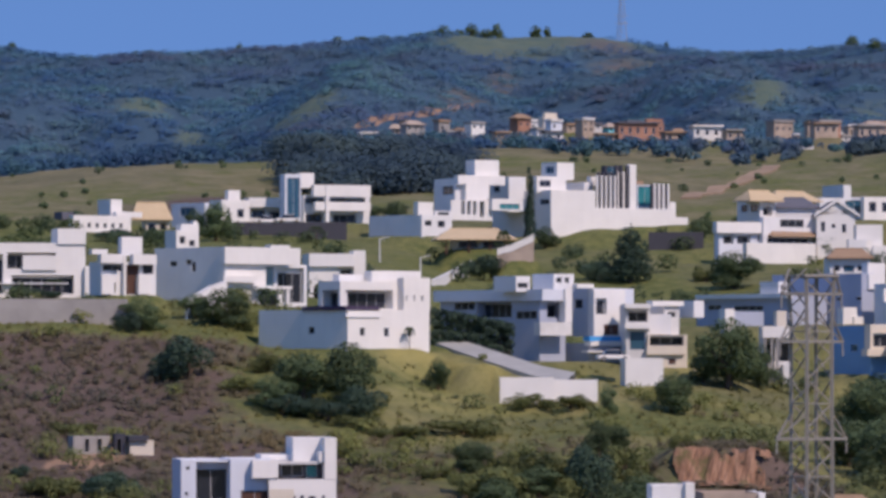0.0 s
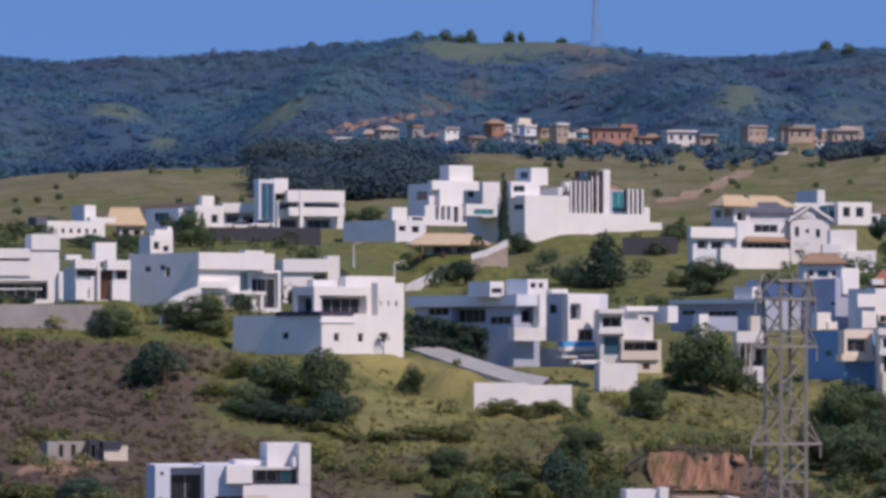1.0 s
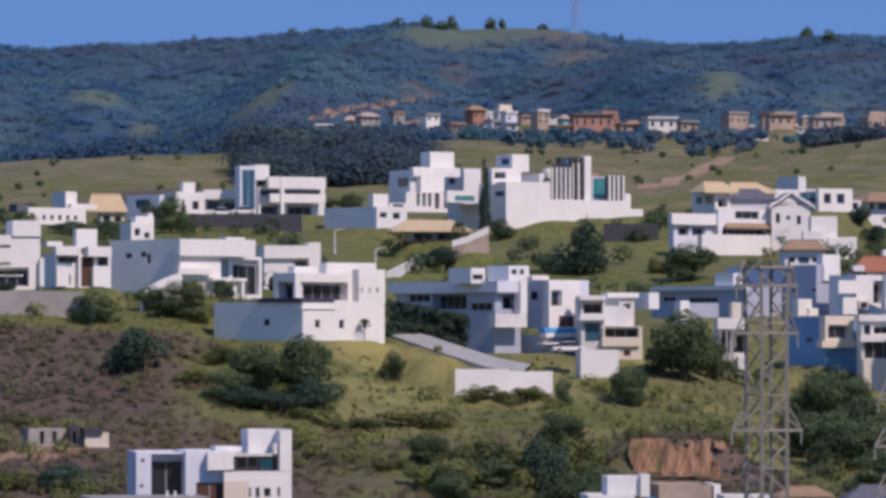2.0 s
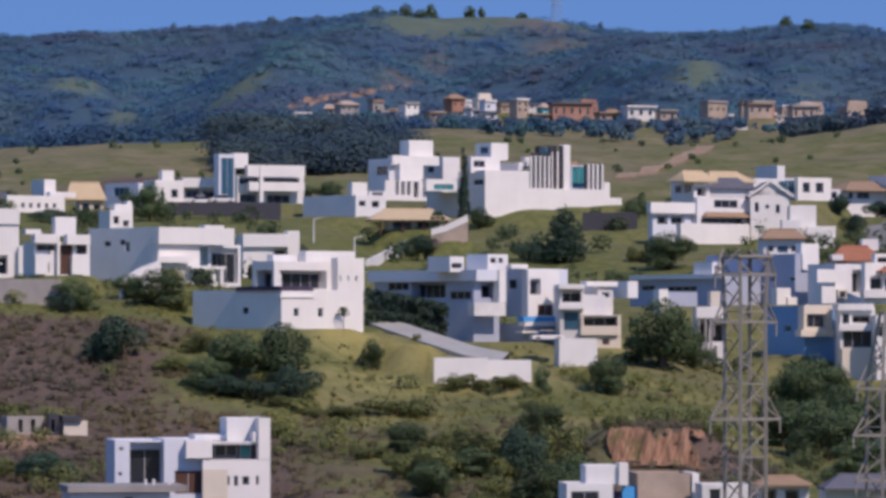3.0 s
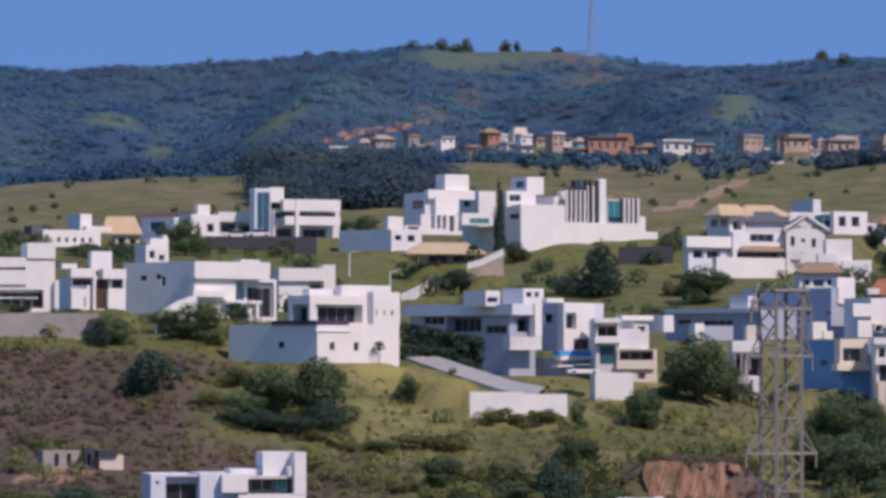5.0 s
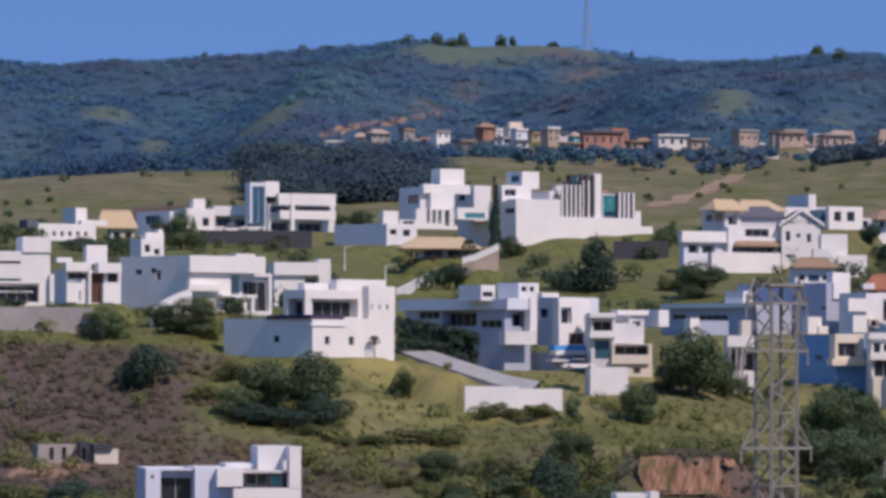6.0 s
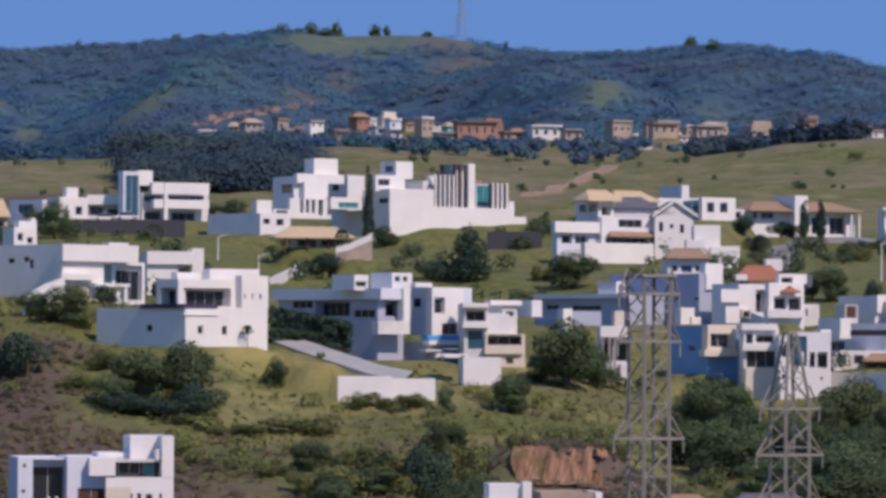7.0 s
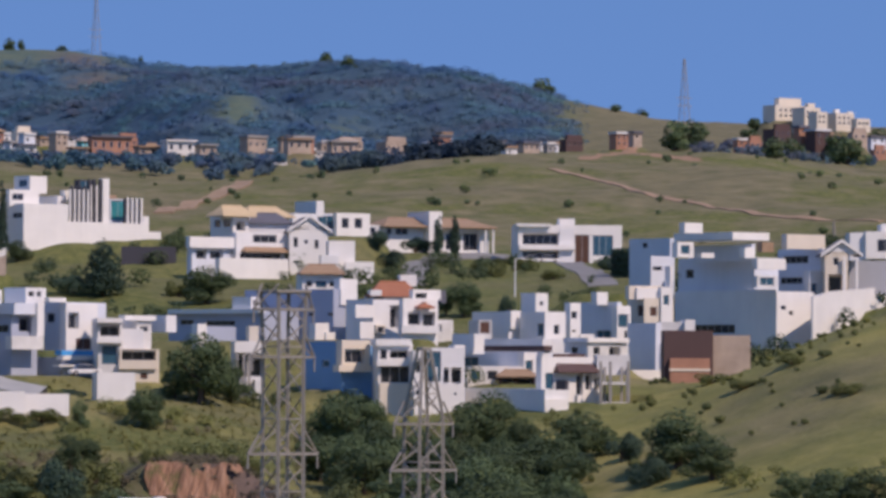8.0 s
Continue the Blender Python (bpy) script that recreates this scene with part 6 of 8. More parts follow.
block(h, "roof_slab", -0.36, -0.49, 4.33, 7.31, 4.11, 0.68, "concrete")

h = house("house", 31.04, 1559.22, 129.92, 40.32, "small cream hillside house with a rooftop room", "hillside village houses")
block(h, "wall", 0, 0, -3.5, 5.98, 2.69, 8.72, "cream", [("R", 0.9, 1.83, 6.89, 7.94, "w"), ("R", 0.9, 1.83, 5.07, 6.11, "w"), ("R", 3.89, 4.82, 6.89, 7.94, "w"), ("R", 3.89, 4.82, 5.07, 6.11, "w")])
block(h, "wall", 1.36, 1.01, 5.05, 5.05, 1.2, 1.73, "cream")

h = house("house", 42.74, 1545.15, 128.77, 39.39, "small bare rendered hillside house under a flat slab roof", "hillside village houses")
block(h, "wall", 0, 0, -3.5, 4.65, 3.6, 8.67, "tan", [("R", 0.7, 1.61, 6.86, 7.9, "w"), ("R", 0.7, 1.61, 5.05, 6.09, "w"), ("R", 3.02, 3.93, 6.86, 7.9, "w"), ("R", 3.02, 3.93, 5.05, 6.09, "w")])
block(h, "roof_slab", -0.42, -0.49, 5, 5.1, 4.12, 0.68, "offwhite")

h = house("house", 46.48, 1553.61, 130.19, 4.29, "small weathered white hillside house under a flat slab roof", "hillside village houses")
block(h, "wall", 0, 0, -3.5, 2.46, 7, 6.1, "offwhite", [("R", 0.74, 1.44, 4.93, 5.97, "w")])
block(h, "roof_slab", -0.05, -0.49, 2.43, 2.81, 7, 0.68, "slateroof")

h = house("house", 51.27, 1565.09, 129.66, 31.82, "small turquoise hillside house under a tiled roof", "hillside village houses")
block(h, "wall", 0, 0, -3.5, 4.76, 4.2, 6.3, "aqua", [("R", 0.71, 1.55, 5.07, 6.12, "w"), ("R", 3.09, 3.93, 5.07, 6.12, "w")])
hip_roof(h, -1.02, -0.8, 2.62, 5.88, 4.41, 1.2, "tan", 0.5, 0.2)

h = house("house", 55.93, 1532.79, 127.88, 28.01, "small blue-grey hillside house under a flat slab roof", "hillside village houses")
block(h, "wall", 0, 0, -3.5, 5.79, 4.35, 8.12, "slate", [("R", 0.58, 1.37, 6.45, 7.48, "w"), ("R", 2.51, 3.3, 6.45, 7.48, "w"), ("R", 4.44, 5.23, 6.45, 7.48, "w")])
block(h, "roof_slab", -0.28, -0.49, 4.45, 6.18, 5.04, 0.67, "slateroof")

h = house("house", 61.72, 1541.65, 126.9, 30.18, "small bare brick hillside house with a rooftop room", "hillside village houses")
block(h, "wall", 0, 0, -3.5, 6.63, 7.23, 9.01, "brick", [("R", 0.66, 1.48, 7.12, 8.15, "w"), ("R", 0.66, 1.48, 5.19, 6.22, "w"), ("R", 2.87, 3.69, 7.12, 8.15, "w"), ("R", 2.87, 3.69, 5.19, 6.22, "w"), ("R", 5.08, 5.9, 7.12, 8.15, "w"), ("R", 5.08, 5.9, 5.19, 6.22, "w")])
block(h, "wall", 1.05, 1.01, 5.34, 5.81, 1.2, 1.71, "brick")

h = house("house", 65.84, 1552.53, 125.98, 23.72, "small bare rendered hillside house under a flat slab roof", "hillside village houses")
block(h, "wall", 0, 0, -3.5, 5.07, 5.4, 7.31, "tan", [("R", 0.76, 1.53, 5.84, 6.88, "w"), ("R", 3.3, 4.07, 5.84, 6.88, "w")])
block(h, "roof_slab", -0.24, -0.49, 3.64, 5.46, 6.19, 0.68, "offwhite")

h = house("house", 70.05, 1529.35, 126.02, 3.38, "small weathered white hillside house under a tiled roof", "hillside village houses")
block(h, "wall", 0, 0, -3.5, 3.06, 7, 6.58, "offwhite", [("R", 0.92, 1.6, 5.29, 6.32, "w")])
hip_roof(h, -1.29, -0.8, 2.9, 4.78, 3.58, 1.17, "clay", 0.5, 0.2)

h = house("house", 78.36, 1540.75, 127.89, 31.48, "small weathered white hillside house under a flat slab roof", "hillside village houses")
block(h, "wall", 0, 0, -3.5, 4.71, 4.39, 7.29, "offwhite", [("R", 0.71, 1.54, 5.82, 6.86, "w"), ("R", 3.06, 3.9, 5.82, 6.86, "w")])
block(h, "roof_slab", -0.33, -0.49, 3.62, 5.13, 5, 0.68, "slateroof")

h = house("house", 81.34, 1561.93, 126.38, 28.9, "small bare brick hillside house under a tiled roof", "hillside village houses")
block(h, "wall", 0, 0, -3.5, 6.1, 6.06, 6.99, "brick", [("R", 0.61, 1.43, 5.59, 6.64, "w"), ("R", 2.64, 3.46, 5.59, 6.64, "w"), ("R", 4.68, 5.5, 5.59, 6.64, "w")])
hip_roof(h, -1.35, -0.8, 3.32, 7.57, 5.68, 1.2, "clay", 0.5, 0.2)

h = house("house", 85.96, 1533.02, 126.18, 31, "small raw concrete hillside house under a flat slab roof", "hillside village houses")
block(h, "wall", 0, 0, -3.5, 5.36, 3.39, 7.27, "concrete", [("R", 0.8, 1.63, 5.81, 6.84, "w"), ("R", 3.49, 4.32, 5.81, 6.84, "w")])
block(h, "roof_slab", -0.33, -0.49, 3.6, 5.78, 4, 0.67, "concrete")

h = house("house", 91.58, 1568.54, 125.61, 2.66, "small bare rendered hillside house under a tiled roof", "hillside village houses")
block(h, "wall", 0, 0, -3.5, 2.67, 7, 5.95, "tan", [("R", 0.8, 1.51, 4.82, 5.87, "w")])
hip_roof(h, -1.46, -0.8, 2.28, 4.58, 3.43, 1.2, "tan", 0.5, 0.2)

h = house("house", 102.28, 1561.59, 125.32, 32.28, "tall bare rendered hillside house under a flat slab roof", "hillside village houses")
block(h, "wall", 0, 0, -3.5, 7.22, 4.32, 12.23, "tan", [("R", 0.72, 1.59, 9.52, 10.57, "w"), ("R", 0.72, 1.59, 6.47, 7.52, "w"), ("R", 3.13, 3.99, 9.52, 10.57, "w"), ("R", 3.13, 3.99, 6.47, 7.52, "w"), ("R", 5.54, 6.4, 9.52, 10.57, "w"), ("R", 5.54, 6.4, 6.47, 7.52, "w")])
block(h, "roof_slab", -0.35, -0.49, 8.56, 7.66, 4.91, 0.69, "concrete")

h = house("house", 106.1, 1529.4, 124.31, 2.03, "small bare rendered hillside house under a flat slab roof", "hillside village houses")
block(h, "wall", 0, 0, -3.5, 1.51, 7, 7.61, "tan", [("R", 0.45, 1.14, 6.07, 7.09, "w")])
block(h, "roof_slab", -0.05, -0.49, 3.93, 1.86, 7, 0.67, "offwhite")

h = house("house", 113.09, 1522.4, 126.06, 33.6, "small bare rendered hillside house under a flat slab roof", "hillside village houses")
block(h, "wall", 0, 0, -3.5, 2.76, 2.55, 7.25, "tan", [("R", 0.83, 1.69, 5.8, 6.82, "w")])
block(h, "roof_slab", -0.38, -0.49, 3.58, 3.2, 3.11, 0.67, "offwhite")

h = house("house", 117.27, 1541.63, 127.93, 22.54, "small bare rendered hillside house under a flat slab roof", "hillside village houses")
block(h, "wall", 0, 0, -3.5, 4.41, 3.88, 8.68, "tan", [("R", 0.66, 1.44, 6.86, 7.9, "w"), ("R", 0.66, 1.44, 5.05, 6.09, "w"), ("R", 2.87, 3.64, 6.86, 7.9, "w"), ("R", 2.87, 3.64, 5.05, 6.09, "w")])
block(h, "roof_slab", -0.25, -0.49, 5, 4.8, 4.65, 0.68, "slateroof")

h = house("house", 129.61, 1536.25, 125.97, 24.49, "small bare rendered hillside house under a tiled roof", "hillside village houses")
block(h, "wall", 0, 0, -3.5, 5.63, 6.84, 9.35, "tan", [("R", 0.56, 1.35, 7.37, 8.4, "w"), ("R", 0.56, 1.35, 5.32, 6.36, "w"), ("R", 2.44, 3.23, 7.37, 8.4, "w"), ("R", 2.44, 3.23, 5.32, 6.36, "w"), ("R", 4.31, 5.1, 7.37, 8.4, "w"), ("R", 4.31, 5.1, 5.32, 6.36, "w")])
hip_roof(h, -1.73, -0.8, 5.68, 7.5, 5.62, 1.18, "tan", 0.5, 0.2)

h = house("house", 122.41, 1551.7, 125.6, 34.1, "small weathered white hillside house under a flat slab roof", "hillside village houses")
block(h, "wall", 0, 0, -3.5, 3.24, 2.9, 6.97, "offwhite", [("R", 0.97, 1.86, 5.58, 6.63, "w")])
block(h, "roof_slab", -0.39, -0.49, 3.3, 3.69, 3.46, 0.68, "concrete")

h = house("house", 114.07, 1533.7, 127.92, 28.48, "small bare brick hillside house under a flat slab roof", "hillside village houses")
block(h, "wall", 0, 0, -3.5, 7.76, 4.43, 8.31, "brick", [("R", 0.58, 1.4, 6.59, 7.62, "w"), ("R", 2.52, 3.34, 6.59, 7.62, "w"), ("R", 4.46, 5.28, 6.59, 7.62, "w"), ("R", 6.41, 7.22, 6.59, 7.62, "w")])
block(h, "roof_slab", -0.31, -0.49, 4.63, 8.17, 5.06, 0.68, "concrete")

h = house("house", 130.7, 1560.56, 127.15, 23.92, "small bare rendered hillside house with a rooftop room", "hillside village houses")
block(h, "wall", 0, 0, -3.5, 8.1, 5.58, 9.09, "tan", [("R", 0.61, 1.4, 7.17, 8.22, "w"), ("R", 0.61, 1.4, 5.21, 6.26, "w"), ("R", 2.63, 3.43, 7.17, 8.22, "w"), ("R", 2.63, 3.43, 5.21, 6.26, "w"), ("R", 4.66, 5.45, 7.17, 8.22, "w"), ("R", 4.66, 5.45, 5.21, 6.26, "w"), ("R", 6.68, 7.48, 7.17, 8.22, "w"), ("R", 6.68, 7.48, 5.21, 6.26, "w")])
block(h, "wall", 0.95, 1.01, 5.42, 7.3, 1.2, 1.74, "tan")

h = house("house", 145.35, 1562.7, 125.62, 25.77, "small bare rendered hillside house with a rooftop room", "hillside village houses")
block(h, "wall", 0, 0, -3.5, 7.44, 6.32, 10.86, "tan", [("R", 0.56, 1.38, 8.49, 9.54, "w"), ("R", 0.56, 1.38, 5.92, 6.97, "w"), ("R", 2.42, 3.24, 8.49, 9.54, "w"), ("R", 2.42, 3.24, 5.92, 6.97, "w"), ("R", 4.28, 5.09, 8.49, 9.54, "w"), ("R", 4.28, 5.09, 5.92, 6.97, "w"), ("R", 6.14, 6.95, 8.49, 9.54, "w"), ("R", 6.14, 6.95, 5.92, 6.97, "w")])
block(h, "wall", 1.02, 1.01, 7.18, 6.62, 1.2, 1.74, "tan")

h = house("house", 147.64, 1533.54, 121.86, 33.65, "small bare rendered hillside house under a flat slab roof", "hillside village houses")
block(h, "wall", 0, 0, -3.5, 6.55, 3.39, 9.17, "tan", [("R", 0.65, 1.54, 7.24, 8.27, "w"), ("R", 0.65, 1.54, 5.25, 6.29, "w"), ("R", 2.84, 3.73, 7.24, 8.27, "w"), ("R", 2.84, 3.73, 5.25, 6.29, "w"), ("R", 5.02, 5.91, 7.24, 8.27, "w"), ("R", 5.02, 5.91, 5.25, 6.29, "w")])
block(h, "roof_slab", -0.4, -0.49, 5.5, 6.99, 3.94, 0.68, "concrete")

h = house("house", 163.42, 1569.91, 126.44, 22.94, "small raw concrete hillside house under a tiled roof", "hillside village houses")
block(h, "wall", 0, 0, -3.5, 4.64, 4.34, 8.08, "concrete", [("R", 0.7, 1.5, 6.41, 7.46, "w"), ("R", 3.02, 3.82, 6.41, 7.46, "w")])
hip_roof(h, -1.03, -0.8, 4.4, 5.83, 4.38, 1.21, "tan", 0.5, 0.2)

h = house("house", 176.23, 1568.5, 127.03, 25.37, "small weathered white hillside house under a flat slab roof", "hillside village houses")
block(h, "wall", 0, 0, -3.5, 8.28, 6.69, 10.19, "offwhite", [("R", 0.62, 1.45, 7.99, 9.05, "w"), ("R", 0.62, 1.45, 5.65, 6.71, "w"), ("R", 2.69, 3.52, 7.99, 9.05, "w"), ("R", 2.69, 3.52, 5.65, 6.71, "w"), ("R", 4.76, 5.59, 7.99, 9.05, "w"), ("R", 4.76, 5.59, 5.65, 6.71, "w"), ("R", 6.83, 7.66, 7.99, 9.05, "w"), ("R", 6.83, 7.66, 5.65, 6.71, "w")])
block(h, "roof_slab", -0.3, -0.49, 6.52, 8.7, 7.36, 0.69, "slateroof")

h = house("house", 178.2, 1554.19, 125.58, 20.01, "small white hillside house under a flat slab roof", "hillside village houses")
block(h, "wall", 0, 0, -3.5, 4.81, 5.99, 6.12, "white", [("R", 0.72, 1.5, 4.94, 5.99, "w"), ("R", 3.13, 3.91, 4.94, 5.99, "w")])
block(h, "roof_slab", -0.24, -0.49, 2.44, 5.2, 6.77, 0.69, "slateroof")

h = house("house", 185.33, 1537.92, 127.05, 26.9, "small bare rendered hillside house under a flat slab roof", "hillside village houses")
block(h, "wall", 0, 0, -3.5, 5.81, 3.76, 8.34, "tan", [("R", 0.58, 1.41, 6.61, 7.65, "w"), ("R", 2.52, 3.35, 6.61, 7.65, "w"), ("R", 4.45, 5.28, 6.61, 7.65, "w")])
block(h, "roof_slab", -0.33, -0.49, 4.67, 6.22, 4.38, 0.68, "slateroof")

h = house("house", 194.69, 1570.82, 128.53, 24.38, "small white hillside house under a flat slab roof", "hillside village houses")
block(h, "wall", 0, 0, -3.5, 3.85, 3.87, 8.09, "white", [("R", 0.58, 1.4, 6.41, 7.47, "w"), ("R", 2.5, 3.33, 6.41, 7.47, "w")])
block(h, "roof_slab", -0.3, -0.49, 4.42, 4.26, 4.55, 0.7, "offwhite")

h = house("house", 199.38, 1545.91, 128.91, 31.03, "small dark brown hillside house with a rooftop room", "hillside village houses")
block(h, "wall", 0, 0, -3.5, 6.71, 3.3, 8.02, "brown", [("R", 0.67, 1.56, 6.37, 7.41, "w"), ("R", 2.91, 3.79, 6.37, 7.41, "w"), ("R", 5.14, 6.03, 6.37, 7.41, "w")])
block(h, "wall", 1.25, 1.01, 4.35, 5.82, 1.2, 1.73, "brown")

h = house("house", 217.08, 1560.81, 131.14, 28.44, "small bare brick hillside house under a flat slab roof", "hillside village houses")
block(h, "wall", 0, 0, -3.5, 6.37, 3.8, 8.6, "brick", [("R", 0.64, 1.51, 6.8, 7.85, "w"), ("R", 0.64, 1.51, 5.01, 6.07, "w"), ("R", 2.76, 3.63, 6.8, 7.85, "w"), ("R", 2.76, 3.63, 5.01, 6.07, "w"), ("R", 4.88, 5.76, 6.8, 7.85, "w"), ("R", 4.88, 5.76, 5.01, 6.07, "w")])
block(h, "roof_slab", -0.36, -0.49, 4.92, 6.81, 4.4, 0.69, "offwhite")

h = house("house", 219.05, 1536.75, 130.78, 32.89, "small bare rendered hillside house under a flat slab roof", "hillside village houses")
block(h, "wall", 0, 0, -3.5, 3.38, 2.44, 8, "tan", [("R", 1.02, 1.93, 6.36, 7.4, "w")])
block(h, "roof_slab", -0.42, -0.49, 4.33, 3.84, 2.97, 0.68, "slateroof")

h = house("house", 252.01, 1540.43, 128.83, 25.18, "small bare brick hillside house under a flat slab roof", "hillside village houses")
block(h, "wall", 0, 0, -3.5, 3.42, 2.41, 8.38, "brick", [("R", 1.02, 1.87, 6.64, 7.68, "w")])
block(h, "roof_slab", -0.33, -0.49, 4.7, 3.84, 3.03, 0.69, "offwhite")

h = house("house", 258.96, 1560.53, 129.05, 24.21, "small bare brick hillside house with a rooftop room", "hillside village houses")
block(h, "wall", 0, 0, -3.5, 4.59, 2.66, 8.8, "brick", [("R", 0.69, 1.54, 6.94, 8, "w"), ("R", 0.69, 1.54, 5.09, 6.15, "w"), ("R", 2.98, 3.83, 6.94, 8, "w"), ("R", 2.98, 3.83, 5.09, 6.15, "w")])
block(h, "wall", 1.1, 1.01, 5.12, 3.74, 1.2, 1.75, "brick")

h = house("house", 269.68, 1532.28, 132.11, 25.89, "small bare brick hillside house under a flat slab roof", "hillside village houses")
block(h, "wall", 0, 0, -3.5, 3.79, 3.05, 8.71, "brick", [("R", 1.14, 2, 6.89, 7.93, "w"), ("R", 1.14, 2, 5.06, 6.1, "w")])
block(h, "roof_slab", -0.35, -0.49, 5.03, 4.22, 3.64, 0.68, "slateroof")

h = house("house", 273.64, 1525.79, 130.13, 24.68, "small dark brown hillside house under a flat slab roof", "hillside village houses")
block(h, "wall", 0, 0, -3.5, 5.6, 5.57, 9.38, "brown", [("R", 0.84, 1.68, 7.39, 8.43, "w"), ("R", 0.84, 1.68, 5.33, 6.37, "w"), ("R", 3.64, 4.49, 7.39, 8.43, "w"), ("R", 3.64, 4.49, 5.33, 6.37, "w")])
block(h, "roof_slab", -0.34, -0.49, 5.71, 6.03, 6.18, 0.68, "offwhite")

h = house("house", 273.61, 1520.36, 125.06, 25.18, "small bare rendered hillside house under a flat slab roof", "hillside village houses")
block(h, "wall", 0, 0, -3.5, 2.8, 2.6, 6.95, "tan", [("R", 0.84, 1.69, 5.57, 6.6, "w")])
block(h, "roof_slab", -0.35, -0.49, 3.28, 3.23, 3.2, 0.68, "concrete")

h = house("house", 277.91, 1518.81, 129.86, -4.37, "small white hillside house under a tiled roof", "hillside village houses")
block(h, "wall", 0, 0, -3.5, 2.23, 7, 7.64, "white", [("R", 0.67, 1.36, 6.08, 7.12, "w")])
hip_roof(h, -1.51, -0.8, 3.96, 4.18, 3.13, 1.18, "clay", 0.5, 0.2)

h = house("house", 260.17, 1521.2, 131, 30.56, "small dark brown hillside house with a rooftop room", "hillside village houses")
block(h, "wall", 0, 0, -3.5, 6.57, 5.56, 8.67, "brown", [("R", 0.66, 1.56, 6.86, 7.89, "w"), ("R", 0.66, 1.56, 5.05, 6.08, "w"), ("R", 2.85, 3.75, 6.86, 7.89, "w"), ("R", 2.85, 3.75, 5.05, 6.08, "w"), ("R", 5.04, 5.94, 6.86, 7.89, "w"), ("R", 5.04, 5.94, 5.05, 6.08, "w")])
block(h, "wall", 1.31, 1.01, 4.99, 5.67, 1.2, 1.71, "brown")

h = house("house", 286.46, 1532.59, 131.24, 24.19, "small bare rendered hillside house with a rooftop room", "hillside village houses")
block(h, "wall", 0, 0, -3.5, 5.42, 2.87, 8.02, "tan", [("R", 0.81, 1.66, 6.37, 7.41, "w"), ("R", 3.52, 4.37, 6.37, 7.41, "w")])
block(h, "wall", 1.13, 1.01, 4.35, 4.57, 1.2, 1.73, "tan")

h = house("house", 293.24, 1537.88, 130.85, 24.65, "small blue-grey hillside house under a flat slab roof", "hillside village houses")
block(h, "wall", 0, 0, -3.5, 5.54, 3.67, 7.34, "slate", [("R", 0.83, 1.69, 5.86, 6.91, "w"), ("R", 3.6, 4.46, 5.86, 6.91, "w")])
block(h, "roof_slab", -0.35, -0.49, 3.67, 5.97, 4.27, 0.69, "slateroof")

h = house("house", 288.52, 1507.67, 126.39, 21.65, "small bare brick hillside house with a rooftop room", "hillside village houses")
block(h, "wall", 0, 0, -3.5, 4.03, 2.59, 6.58, "brick", [("R", 0.61, 1.42, 5.3, 6.33, "w"), ("R", 2.62, 3.43, 5.3, 6.33, "w")])
block(h, "wall", 1.05, 1.01, 2.91, 3.22, 1.2, 1.7, "brick")

h = house("house", 50.5, 1549.63, 126.63, 32.63, "small bare rendered house on the village slope", "hillside village houses")
block(h, "wall", 0, 0, -3.5, 3.27, 2.56, 6.16, "tan", [("R", 0.84, 1.68, 4.43, 5.36, "w")])
block(h, "roof_slab", -0.33, -0.49, 2.49, 3.69, 3.17, 0.68, "clay")

h = house("house", 32.08, 1582.99, 128.7, 33.17, "small bare rendered house on the village slope", "hillside village houses")
block(h, "wall", 0, 0, -3.5, 4.59, 3.62, 7.21, "tan", [("R", 0.86, 1.71, 4.8, 6.1, "w")])
block(h, "roof_slab", -0.33, -0.49, 3.53, 5.01, 4.24, 0.7, "offwhite")

h = house("house", 3.74, 1525.69, 127.2, 37.5, "small raw concrete house on the village slope", "hillside village houses")
block(h, "wall", 0, 0, -3.5, 3.05, 2.13, 6.07, "concrete", [("R", 0.86, 1.72, 4.4, 5.3, "w")])
block(h, "roof_slab", -0.38, -0.49, 2.4, 3.48, 2.69, 0.67, "clay")

h = house("house", 122.49, 1584.81, 128.48, 36.34, "small bare rendered house on the village slope", "hillside village houses")
block(h, "wall", 0, 0, -3.5, 3.24, 2.02, 6.38, "tan", [("R", 0.94, 1.87, 4.51, 5.52, "w")])
block(h, "roof_slab", -0.42, -0.49, 2.7, 3.71, 2.57, 0.7, "offwhite")

h = house("house", 22.86, 1524.76, 125.47, 32.44, "small weathered white house on the village slope", "hillside village houses")
block(h, "wall", 0, 0, -3.5, 4.1, 3.36, 6.22, "offwhite", [("R", 0.81, 1.63, 4.45, 5.41, "w")])
block(h, "roof_slab", -0.32, -0.49, 2.55, 4.5, 3.98, 0.67, "offwhite")

h = house("house", 1.03, 1520.35, 125.44, 38.66, "small raw concrete house on the village slope", "hillside village houses")
block(h, "wall", 0, 0, -3.5, 3.08, 2.07, 7.12, "concrete", [("R", 0.87, 1.74, 4.77, 6.04, "w")])
block(h, "roof_slab", -0.39, -0.49, 3.45, 3.51, 2.61, 0.67, "concrete")

h = house("house", 119.81, 1598.1, 132.35, 30.72, "small raw concrete house on the village slope", "hillside village houses")
block(h, "wall", 0, 0, -3.5, 3.02, 2.32, 6.02, "concrete", [("R", 0.87, 1.75, 4.38, 5.26, "w")])
block(h, "roof_slab", -0.34, -0.49, 2.34, 3.45, 2.94, 0.7, "offwhite")

h = house("house", 62.97, 1581.82, 131.11, 27.76, "small bare rendered house on the village slope", "hillside village houses")
block(h, "wall", 0, 0, -3.5, 2.81, 2.62, 6.09, "tan", [("R", 0.82, 1.63, 4.41, 5.32, "w")])
